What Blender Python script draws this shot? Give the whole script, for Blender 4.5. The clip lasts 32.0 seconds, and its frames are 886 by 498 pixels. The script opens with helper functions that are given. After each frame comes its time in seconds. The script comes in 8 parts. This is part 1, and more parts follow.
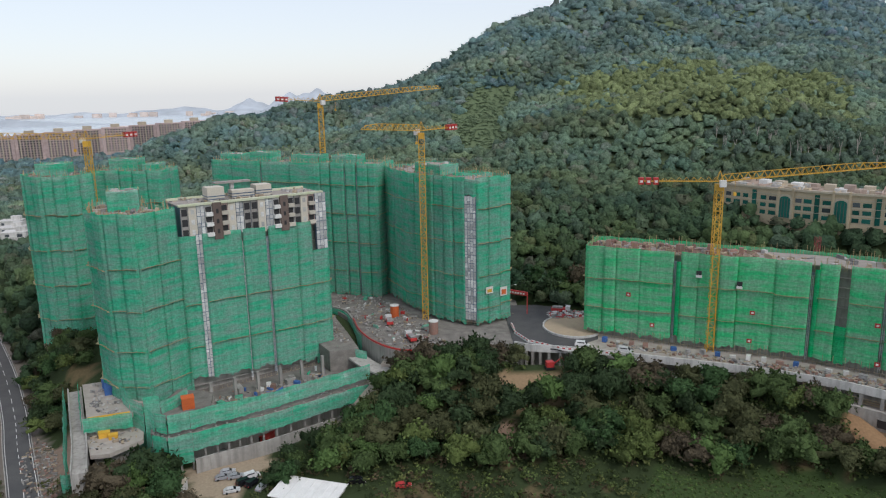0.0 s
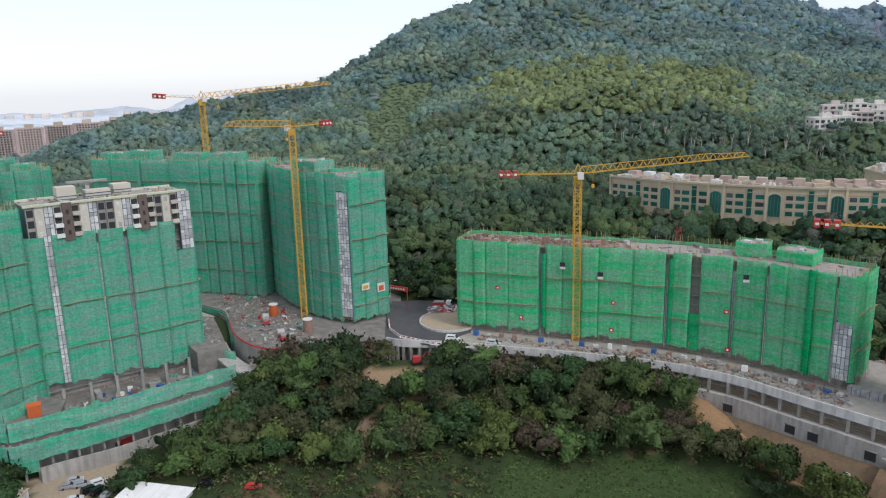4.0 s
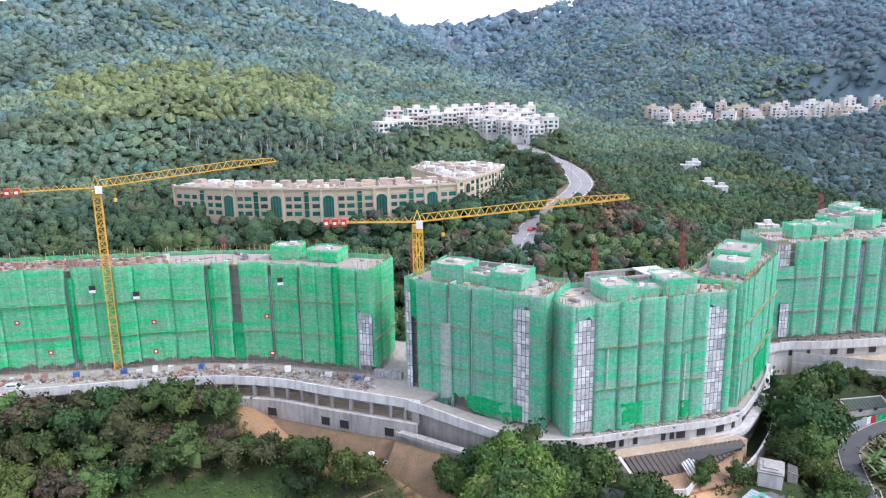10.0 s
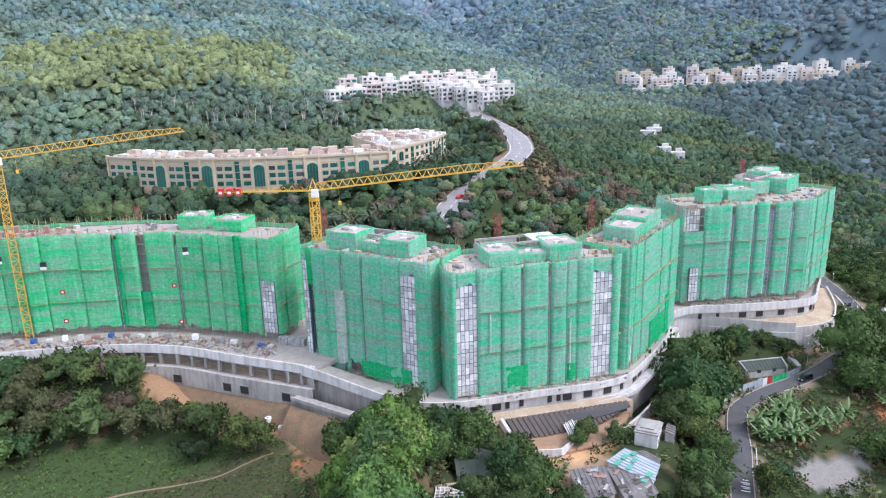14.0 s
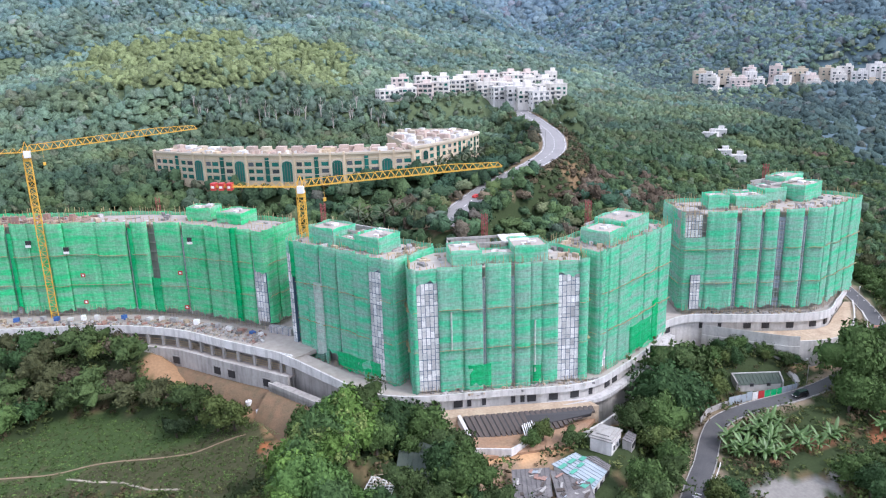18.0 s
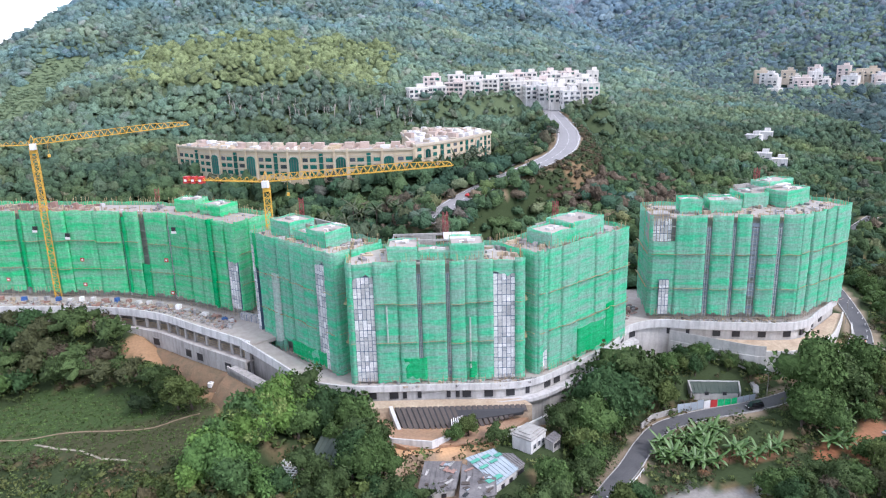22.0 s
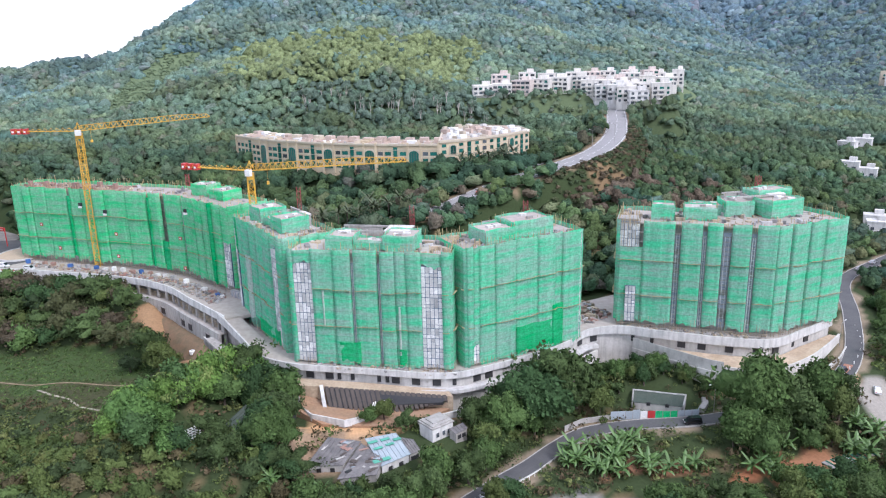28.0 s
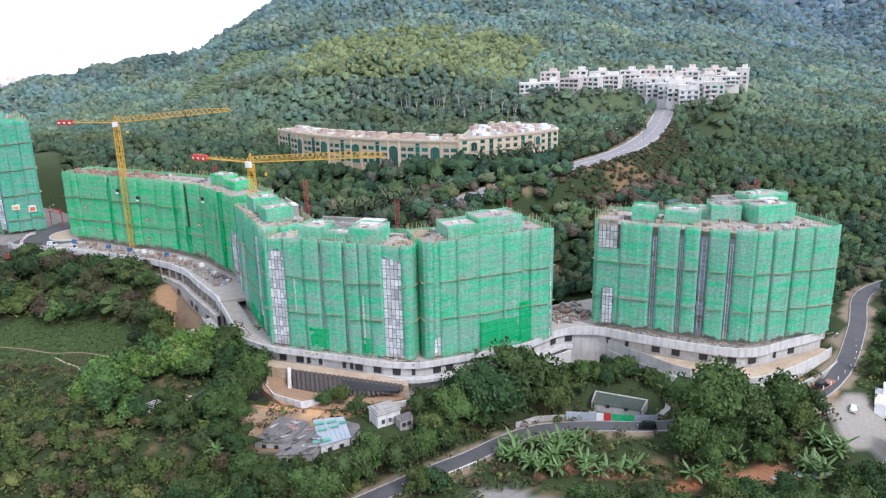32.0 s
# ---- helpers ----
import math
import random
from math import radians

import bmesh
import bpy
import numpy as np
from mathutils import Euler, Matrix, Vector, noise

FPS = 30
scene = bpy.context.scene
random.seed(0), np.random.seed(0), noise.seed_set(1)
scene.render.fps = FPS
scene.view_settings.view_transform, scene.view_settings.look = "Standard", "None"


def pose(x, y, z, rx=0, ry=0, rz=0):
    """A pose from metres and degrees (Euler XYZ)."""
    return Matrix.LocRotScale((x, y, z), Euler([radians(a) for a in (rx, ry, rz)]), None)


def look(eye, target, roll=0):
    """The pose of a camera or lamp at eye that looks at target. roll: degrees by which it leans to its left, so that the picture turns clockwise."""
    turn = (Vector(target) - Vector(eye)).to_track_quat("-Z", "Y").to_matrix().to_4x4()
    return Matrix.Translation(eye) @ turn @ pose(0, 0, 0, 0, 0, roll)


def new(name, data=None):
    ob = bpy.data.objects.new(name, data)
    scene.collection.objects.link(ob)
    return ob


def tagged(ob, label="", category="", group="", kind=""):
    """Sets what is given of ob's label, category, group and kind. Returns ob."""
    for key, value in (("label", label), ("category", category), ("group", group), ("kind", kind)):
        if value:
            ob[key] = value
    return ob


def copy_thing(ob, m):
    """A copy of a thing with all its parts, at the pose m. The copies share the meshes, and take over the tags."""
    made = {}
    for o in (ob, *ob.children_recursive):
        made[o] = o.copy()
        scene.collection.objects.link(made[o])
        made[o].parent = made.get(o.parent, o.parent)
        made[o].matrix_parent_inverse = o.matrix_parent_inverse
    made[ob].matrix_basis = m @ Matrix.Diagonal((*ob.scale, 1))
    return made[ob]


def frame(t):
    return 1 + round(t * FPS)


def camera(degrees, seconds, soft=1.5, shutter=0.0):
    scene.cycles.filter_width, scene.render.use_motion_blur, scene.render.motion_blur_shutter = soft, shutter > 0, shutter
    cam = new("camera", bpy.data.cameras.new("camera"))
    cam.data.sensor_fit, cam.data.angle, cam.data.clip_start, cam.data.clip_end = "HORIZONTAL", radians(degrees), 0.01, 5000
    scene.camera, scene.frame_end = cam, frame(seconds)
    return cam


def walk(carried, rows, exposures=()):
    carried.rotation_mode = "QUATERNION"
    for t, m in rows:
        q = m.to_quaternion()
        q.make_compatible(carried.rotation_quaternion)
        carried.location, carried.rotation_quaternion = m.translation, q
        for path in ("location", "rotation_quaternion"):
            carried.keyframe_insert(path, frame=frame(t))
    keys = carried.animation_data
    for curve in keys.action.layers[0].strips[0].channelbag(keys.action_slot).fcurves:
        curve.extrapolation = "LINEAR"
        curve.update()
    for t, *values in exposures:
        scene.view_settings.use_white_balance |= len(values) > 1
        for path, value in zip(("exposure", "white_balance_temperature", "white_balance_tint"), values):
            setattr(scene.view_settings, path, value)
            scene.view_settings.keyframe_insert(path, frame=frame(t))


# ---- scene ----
cam = camera(63.3, 32.0, soft=1.2)
METRES, EYE = 260.0, 100.0
ROWS = [
    (0.0, 0.0, 0.0, 0.0, -0.23, -12.39, 1.05),
    (0.5, 0.0072, 0.002, -0.0007, -0.47, -12.4, 1.14),
    (1.0, 0.0167, 0.0031, -0.0015, -0.82, -12.44, 1.2),
    (1.5, 0.0293, 0.0035, -0.0026, -1.17, -12.46, 1.29),
    (2.0, 0.0435, 0.0035, -0.003, -1.82, -12.51, 1.32),
    (2.5, 0.0588, 0.003, -0.004, -2.17, -12.54, 1.35),
    (4.5, 0.1298, -0.0023, -0.0058, -5.57, -12.74, 1.38),
    (5.0, 0.1481, -0.0041, -0.0062, -7.47, -12.78, 1.33),
    (5.5, 0.1659, -0.0061, -0.0073, -9.37, -12.79, 1.29),
    (6.0, 0.1836, -0.0084, -0.0078, -11.42, -12.81, 1.27),
    (6.5, 0.2013, -0.0109, -0.0084, -14.36, -12.82, 1.15),
    (7.0, 0.2174, -0.0143, -0.0089, -18.17, -12.81, 1.03),
    (7.5, 0.228, -0.0161, -0.0087, -22.09, -12.79, 0.93),
    (8.0, 0.2342, -0.0174, -0.0085, -25.96, -12.76, 0.87),
    (8.5, 0.2354, -0.0177, -0.0082, -29.65, -12.78, 0.8),
    (9.0, 0.2342, -0.0167, -0.0082, -31.5, -12.78, 0.72),
    (9.5, 0.235, -0.0173, -0.0081, -31.94, -12.78, 0.83),
    (10.0, 0.2386, -0.0198, -0.0081, -32.41, -12.79, 0.95),
    (10.5, 0.2448, -0.0246, -0.0082, -32.7, -12.79, 1.06),
    (11.0, 0.2537, -0.0315, -0.0086, -32.88, -12.78, 1.13),
    (11.5, 0.265, -0.0397, -0.0089, -32.96, -12.79, 1.22),
    (12.0, 0.2767, -0.0492, -0.01, -33.0, -13.49, 1.31),
    (12.5, 0.2896, -0.0583, -0.0099, -33.05, -14.85, 1.39),
    (13.0, 0.3025, -0.0676, -0.0095, -33.08, -15.31, 1.41),
    (13.5, 0.3148, -0.077, -0.0094, -33.08, -15.3, 1.42),
    (14.0, 0.3274, -0.0866, -0.0093, -32.75, -15.31, 1.44),
    (14.5, 0.3396, -0.0959, -0.0091, -32.05, -15.3, 1.46),
    (16.5, 0.3917, -0.1339, -0.0089, -27.75, -15.25, 1.53),
    (17.0, 0.405, -0.1432, -0.0088, -26.27, -15.23, 1.55),
    (17.5, 0.4189, -0.1526, -0.0085, -25.43, -15.25, 1.58),
    (18.0, 0.4329, -0.1617, -0.0086, -25.05, -15.25, 1.58),
    (18.5, 0.4474, -0.1706, -0.0086, -24.42, -15.25, 1.59),
    (19.0, 0.4627, -0.1799, -0.0086, -23.7, -15.24, 1.61),
    (19.5, 0.4787, -0.1892, -0.0087, -23.01, -15.23, 1.62),
    (20.0, 0.4948, -0.1984, -0.0086, -22.41, -15.24, 1.61),
    (20.5, 0.5112, -0.2075, -0.0087, -21.77, -15.23, 1.59),
    (21.0, 0.5278, -0.2163, -0.0088, -20.75, -15.23, 1.58),
    (21.5, 0.5447, -0.2252, -0.009, -19.59, -15.23, 1.57),
    (22.0, 0.5617, -0.2337, -0.0089, -18.38, -15.23, 1.56),
    (22.5, 0.5787, -0.242, -0.0089, -17.07, -15.23, 1.53),
    (23.0, 0.5959, -0.25, -0.0088, -15.77, -15.23, 1.49),
    (23.5, 0.6131, -0.2577, -0.0088, -14.58, -15.22, 1.48),
    (24.0, 0.6302, -0.2648, -0.0089, -13.71, -15.22, 1.45),
    (24.5, 0.6472, -0.2717, -0.0088, -12.89, -15.23, 1.41),
    (25.0, 0.6643, -0.2781, -0.0089, -12.06, -15.23, 1.39),
    (25.5, 0.6813, -0.2842, -0.0089, -11.2, -15.24, 1.36),
    (27.5, 0.7499, -0.3056, -0.0093, -7.74, -15.25, 1.29),
    (28.0, 0.7674, -0.3103, -0.0094, -6.87, -15.26, 1.28),
    (28.5, 0.7849, -0.3146, -0.0096, -5.97, -15.26, 1.26),
    (29.0, 0.8024, -0.3187, -0.0097, -5.05, -15.27, 1.24),
    (29.5, 0.82, -0.3224, -0.0098, -4.09, -15.28, 1.22),
    (30.0, 0.8378, -0.326, -0.01, -3.1, -15.3, 1.22),
    (30.5, 0.8555, -0.3291, -0.0101, -2.1, -15.31, 1.21),
    (31.0, 0.8739, -0.3321, -0.0101, -1.05, -15.32, 1.2),
    (31.5, 0.8929, -0.3349, -0.0103, 0.01, -15.32, 1.2),
    (32.0, 0.9122, -0.3373, -0.0105, 1.06, -15.33, 1.2),
]
walk(cam, [(t, pose(METRES * x, METRES * y, EYE + METRES * z, 90 + pitch, roll, yaw)) for t, x, y, z, yaw, pitch, roll in ROWS],
     exposures=[(0, -0.6, 6250, 11), (4, -0.37, 6150, 12), (7, 0.15, 5950, 15), (8, 0.36, 5850, 17), (12, 0.58, 5800, 19), (25, 0.55, 5800, 19), (32, 0.35, 5850, 17)])

# ---- daylight: a bright hazy sky and a wide, soft sun ----
SUN_AZ, SUN_EL = radians(140), radians(46)
world = bpy.data.worlds.new("hazy_sky")
scene.world = world
world.use_nodes = True
wt = world.node_tree
wt.nodes.clear()
w_out = wt.nodes.new("ShaderNodeOutputWorld")
w_sky = wt.nodes.new("ShaderNodeTexSky")
w_sky.sky_type = "NISHITA"
w_sky.sun_disc = False
w_sky.sun_elevation, w_sky.sun_rotation = SUN_EL, SUN_AZ
w_sky.air_density, w_sky.dust_density, w_sky.ozone_density = 1.0, 1.0, 1.0
w_blue, w_haze, w_sum = wt.nodes.new("ShaderNodeBackground"), wt.nodes.new("ShaderNodeBackground"), wt.nodes.new("ShaderNodeAddShader")
wt.links.new(w_sky.outputs[0], w_blue.inputs["Color"])
w_blue.inputs["Strength"].default_value = 0.08
w_haze.inputs["Color"].default_value = (0.96, 0.96, 0.99, 1)
w_haze.inputs["Strength"].default_value = 0.9
wt.links.new(w_blue.outputs[0], w_sum.inputs[0])
wt.links.new(w_haze.outputs[0], w_sum.inputs[1])
wt.links.new(w_sum.outputs[0], w_out.inputs[0])
sun = new("sun", bpy.data.lights.new("sun", "SUN"))
sun.data.energy, sun.data.angle, sun.data.color = 2.0, radians(14), (1.0, 0.95, 0.88)
sun_dir = Vector((math.sin(SUN_AZ) * math.cos(SUN_EL), math.cos(SUN_AZ) * math.cos(SUN_EL), math.sin(SUN_EL)))
sun.matrix_world = look(sun_dir * 500, (0, 0, 0))

# ---- materials ----
def material(name, colour, other=None, rough=0.85, scale=1.0, fine=12.0, amount=0.6, bump=0.25, metal=0.0, vary=0.12, depth=0.03, island=False, grain=0.2, stain=0.0):
    """Two colours mixed by a broad noise, darkened and lightened by a fine one, with fine relief; sizes are per metre."""
    m = bpy.data.materials.new(name)
    m.use_nodes = True
    nt = m.node_tree
    nd, ln = nt.nodes, nt.links
    bsdf = nd["Principled BSDF"]
    bsdf.inputs["Roughness"].default_value, bsdf.inputs["Metallic"].default_value = rough, metal
    other = other or tuple(c * 0.7 for c in colour)
    geo = nd.new("ShaderNodeNewGeometry")
    broad, small = nd.new("ShaderNodeTexNoise"), nd.new("ShaderNodeTexNoise")
    broad.inputs["Scale"].default_value, small.inputs["Scale"].default_value = scale, fine
    broad.inputs["Detail"].default_value = 5.0
    small.inputs["Detail"].default_value = 4.0
    for n in (broad, small):
        ln.new(geo.outputs["Position"], n.inputs["Vector"])
    ramp = nd.new("ShaderNodeValToRGB")
    ramp.color_ramp.elements[0].position, ramp.color_ramp.elements[1].position = 0.5 - 0.28 / max(amount, 0.1) * 0.6, 0.5 + 0.28 / max(amount, 0.1) * 0.6
    ramp.color_ramp.elements[0].color, ramp.color_ramp.elements[1].color = (*colour, 1), (*other, 1)
    ln.new(broad.outputs["Fac"], ramp.inputs[0])
    val = nd.new("ShaderNodeHueSaturation")
    ln.new(ramp.outputs[0], val.inputs["Color"])
    info = nd.new("ShaderNodeObjectInfo")
    span = nd.new("ShaderNodeMapRange")
    span.inputs[3].default_value, span.inputs[4].default_value = 1 - vary, 1 + vary
    ln.new(geo.outputs["Random Per Island"] if island else info.outputs["Random"], span.inputs[0])
    fleck = nd.new("ShaderNodeMapRange")
    fleck.inputs[1].default_value, fleck.inputs[2].default_value = 0.25, 0.75
    fleck.inputs[3].default_value, fleck.inputs[4].default_value = 1 - grain, 1 + grain
    ln.new(small.outputs["Fac"], fleck.inputs[0])
    mul = nd.new("ShaderNodeMath")
    mul.operation = "MULTIPLY"
    ln.new(span.outputs[0], mul.inputs[0])
    ln.new(fleck.outputs[0], mul.inputs[1])
    tone = mul.outputs[0]
    if stain:
        mp, run, cut = nd.new("ShaderNodeMapping"), nd.new("ShaderNodeTexNoise"), nd.new("ShaderNodeMapRange")
        mp.inputs["Scale"].default_value = (1, 1, 0.12)
        run.inputs["Scale"].default_value, run.inputs["Detail"].default_value = 0.9, 5.0
        ln.new(geo.outputs["Position"], mp.inputs["Vector"])
        ln.new(mp.outputs[0], run.inputs["Vector"])
        for i, k in enumerate((0.45, 0.75, 1.0, 1 - stain)):
            cut.inputs[i + 1].default_value = k
        ln.new(run.outputs["Fac"], cut.inputs[0])
        both = nd.new("ShaderNodeMath")
        both.operation = "MULTIPLY"
        ln.new(tone, both.inputs[0])
        ln.new(cut.outputs[0], both.inputs[1])
        tone = both.outputs[0]
    ln.new(tone, val.inputs["Value"])
    ln.new(val.outputs[0], bsdf.inputs["Base Color"])
    if bump:
        b = nd.new("ShaderNodeBump")
        b.inputs["Strength"].default_value, b.inputs["Distance"].default_value = bump, depth
        ln.new(small.outputs["Fac"], b.inputs["Height"])
        ln.new(b.outputs[0], bsdf.inputs["Normal"])
    return m


def net_material(name, colour, other, see=0.2, rows=0.5):
    """Woven safety netting: rolls in rows of their own tone with dark seams, streaked and dusty, through which a part of the light passes."""
    m = bpy.data.materials.new(name)
    m.use_nodes = True
    nt = m.node_tree
    nd, ln = nt.nodes, nt.links
    nd.clear()
    out = nd.new("ShaderNodeOutputMaterial")
    geo, info = nd.new("ShaderNodeNewGeometry"), nd.new("ShaderNodeObjectInfo")
    sep = nd.new("ShaderNodeSeparateXYZ")
    ln.new(geo.outputs["Position"], sep.inputs[0])

    def noise_of(scale, stretch, detail=4.0):
        mp, n = nd.new("ShaderNodeMapping"), nd.new("ShaderNodeTexNoise")
        mp.inputs["Scale"].default_value = stretch
        n.inputs["Scale"].default_value, n.inputs["Detail"].default_value = scale, detail
        ln.new(geo.outputs["Position"], mp.inputs["Vector"])
        ln.new(mp.outputs[0], n.inputs["Vector"])
        return n.outputs["Fac"]

    def calc(op, a, b, c=None):
        n = nd.new("ShaderNodeMath")
        n.operation = op
        for i, v in enumerate((a, b, c)):
            if v is None:
                continue
            if isinstance(v, (int, float)):
                n.inputs[i].default_value = v
            else:
                ln.new(v, n.inputs[i])
        return n.outputs[0]

    def span(v, a, b, c, d):
        n = nd.new("ShaderNodeMapRange")
        for i, k in enumerate((a, b, c, d)):
            n.inputs[i + 1].default_value = k
        ln.new(v, n.inputs[0])
        return n.outputs[0]

    shift = calc("MULTIPLY_ADD", info.outputs["Random"], 7.0, sep.outputs["Z"])
    roll = nd.new("ShaderNodeTexNoise")
    roll.noise_dimensions = "1D"
    roll.inputs["Scale"].default_value, roll.inputs["Detail"].default_value = rows, 3.0
    ln.new(shift, roll.inputs["W"])
    dust = noise_of(0.22, (0.8, 0.8, 1.5), 8.0)
    streak = noise_of(1.1, (1, 1, 0.07), 4.0)
    band = noise_of(0.35, (0.3, 0.3, 3.2), 4.0)
    weave = noise_of(1.2, (0.7, 0.7, 2.2), 6.0)
    mesh = noise_of(2.4, (1.0, 1.0, 0.55), 4.0)
    mix = calc("MULTIPLY_ADD", roll.outputs["Fac"], 0.35, calc("MULTIPLY_ADD", dust, 0.5, calc("MULTIPLY", band, 0.42)))
    ramp = nd.new("ShaderNodeValToRGB")
    e = ramp.color_ramp.elements
    e[0].position, e[0].color = 0.52, (*colour, 1)
    e[1].position, e[1].color = 0.76, (*other, 1)
    ln.new(mix, ramp.inputs[0])
    seam = span(calc("PINGPONG", shift, 0.95), 0.0, 0.09, 0.80, 1.0)
    tone = calc("MULTIPLY", seam, calc("MULTIPLY", span(streak, 0.3, 0.7, 0.88, 1.1), calc("MULTIPLY", span(weave, 0.3, 0.7, 0.84, 1.16), span(mesh, 0.3, 0.7, 0.84, 1.17))))
    val = nd.new("ShaderNodeHueSaturation")
    ln.new(ramp.outputs[0], val.inputs["Color"])
    ln.new(tone, val.inputs["Value"])
    dif, tra, clear = nd.new("ShaderNodeBsdfDiffuse"), nd.new("ShaderNodeBsdfTranslucent"), nd.new("ShaderNodeBsdfTransparent")
    for n in (dif, tra):
        ln.new(val.outputs[0], n.inputs["Color"])
    a, b = nd.new("ShaderNodeMixShader"), nd.new("ShaderNodeMixShader")
    a.inputs[0].default_value = 0.25
    ln.new(dif.outputs[0], a.inputs[1])
    ln.new(tra.outputs[0], a.inputs[2])
    ln.new(span(mix, 0.5, 0.8, see * 0.3, see * 2.4), b.inputs[0])
    ln.new(a.outputs[0], b.inputs[1])
    ln.new(clear.outputs[0], b.inputs[2])
    ln.new(b.outputs[0], out.inputs[0])
    return m


def leaf_material(name, dark=0.68, rough=0.7, relief=0.9, light=1.38, spread=0.22, isle=1.0, fine=1.3):
    """Foliage in the colour that each tree carries, with grain and a little light through the leaves."""
    m = bpy.data.materials.new(name)
    m.use_nodes = True
    nt = m.node_tree
    nd, ln = nt.nodes, nt.links
    bsdf = nd["Principled BSDF"]
    bsdf.inputs["Roughness"].default_value = rough
    bsdf.inputs["Specular IOR Level"].default_value = 0.1
    att = nd.new("ShaderNodeAttribute")
    att.attribute_name = "leaf_colour"
    geo, info = nd.new("ShaderNodeNewGeometry"), nd.new("ShaderNodeObjectInfo")
    noi = nd.new("ShaderNodeTexNoise")
    noi.inputs["Scale"].default_value, noi.inputs["Detail"].default_value = fine, 5.0
    ln.new(geo.outputs["Position"], noi.inputs["Vector"])
    add = nd.new("ShaderNodeMath")
    add.operation = "MULTIPLY_ADD"
    add.inputs[1].default_value = isle
    ln.new(geo.outputs["Random Per Island"], add.inputs[0])
    ln.new(noi.outputs["Fac"], add.inputs[2])
    span = nd.new("ShaderNodeMapRange")
    span.inputs[1].default_value, span.inputs[2].default_value, span.inputs[3].default_value, span.inputs[4].default_value = 0.3, 0.7 + 0.8 * isle, dark, light
    ln.new(add.outputs[0], span.inputs[0])
    tone = nd.new("ShaderNodeMapRange")
    tone.inputs[3].default_value, tone.inputs[4].default_value = 1 - spread, 1 + spread
    ln.new(info.outputs["Random"], tone.inputs[0])
    mul = nd.new("ShaderNodeMath")
    mul.operation = "MULTIPLY"
    ln.new(span.outputs[0], mul.inputs[0])
    ln.new(tone.outputs[0], mul.inputs[1])
    val = nd.new("ShaderNodeHueSaturation")
    b = nd.new("ShaderNodeBump")
    b.inputs["Strength"].default_value, b.inputs["Distance"].default_value = 0.9, relief
    ln.new(noi.outputs["Fac"], b.inputs["Height"])
    ln.new(b.outputs[0], bsdf.inputs["Normal"])
    ln.new(att.outputs["Color"], val.inputs["Color"])
    ln.new(mul.outputs[0], val.inputs["Value"])
    ln.new(val.outputs[0], bsdf.inputs["Base Color"])
    return m


NET = net_material("green_net", (0.090, 0.58, 0.305), (0.37, 0.63, 0.50), 0.16)
NET_BRIGHT = net_material("bright_green_net", (0.064, 0.62, 0.245), (0.31, 0.67, 0.43), 0.13)
NET_PALE = net_material("dusty_pale_net", (0.40, 0.56, 0.47), (0.62, 0.66, 0.60), 0.12)
NET_DARK = net_material("old_green_net", (0.065, 0.50, 0.29), (0.30, 0.57, 0.46), 0.16)
NET_NEW = net_material("new_green_net", (0.01, 0.43, 0.14), (0.06, 0.48, 0.22), 0.08)
CONCRETE = material("raw_concrete", (0.36, 0.34, 0.31), (0.25, 0.235, 0.215), scale=0.25, fine=3.0, grain=0.08, stain=0.35)
WHITEWALL = material("pale_concrete", (0.66, 0.65, 0.62), (0.52, 0.50, 0.47), scale=0.3, fine=2.0, grain=0.08, stain=0.35)
SLAB = material("slab_concrete", (0.40, 0.36, 0.31), (0.28, 0.25, 0.22), scale=0.5, fine=2.0, grain=0.08, stain=0.0)
# Near-black colour that stands in for shade inside openings and gaps.
DARK = material("near_black", (0.03, 0.03, 0.032), rough=0.6)
BAMBOO = material("bamboo", (0.50, 0.38, 0.20), (0.36, 0.27, 0.15), scale=0.6, fine=9.0, island=True, vary=0.3)
FANMAT = material("bamboo_boards", (0.46, 0.36, 0.20), (0.34, 0.29, 0.17), scale=0.8, fine=6.0)
PANEL = material("grey_glass_panel", (0.40, 0.41, 0.41), (0.62, 0.61, 0.58), rough=0.5, scale=0.4, fine=2.0, bump=0.05, vary=0.35)
SLOTGLASS = material("slot_glass", (0.12, 0.15, 0.20), (0.28, 0.31, 0.34), rough=0.35, scale=0.4, bump=0.05)
MULLION = material("blue_grey_mullion", (0.08, 0.13, 0.20), rough=0.4, fine=4.0)
YELLOW = material("crane_yellow", (0.68, 0.40, 0.045), (0.54, 0.30, 0.035), rough=0.5, scale=0.5)
REDPAINT = material("red_paint", (0.5, 0.045, 0.04), (0.38, 0.03, 0.03), rough=0.5)
WHITEPAINT = material("white_paint", (0.78, 0.77, 0.74), (0.66, 0.65, 0.62), rough=0.6, scale=0.4)
ASPHALT = material("asphalt", (0.062, 0.062, 0.064), (0.098, 0.096, 0.094), scale=0.2, fine=3.0)
PALEROAD = material("worn_road", (0.26, 0.25, 0.24), (0.20, 0.195, 0.19), scale=0.2, fine=2.0)
SOIL = material("orange_soil", (0.38, 0.22, 0.12), (0.30, 0.20, 0.13), scale=0.2, fine=1.5, bump=0.6, depth=0.2)
SANDSOIL = material("pale_sandy_soil", (0.50, 0.40, 0.28), (0.36, 0.27, 0.18), scale=0.25, fine=1.5, amount=0.85, bump=0.6, depth=0.2)
TANWALL = material("tan_render", (0.54, 0.44, 0.30), (0.46, 0.37, 0.25), scale=0.3)
GLASSGREEN = material("green_glass", (0.02, 0.13, 0.105), (0.012, 0.07, 0.06), rough=0.12, scale=0.15, bump=0.0, vary=0.4)
LEAF = leaf_material("foliage")
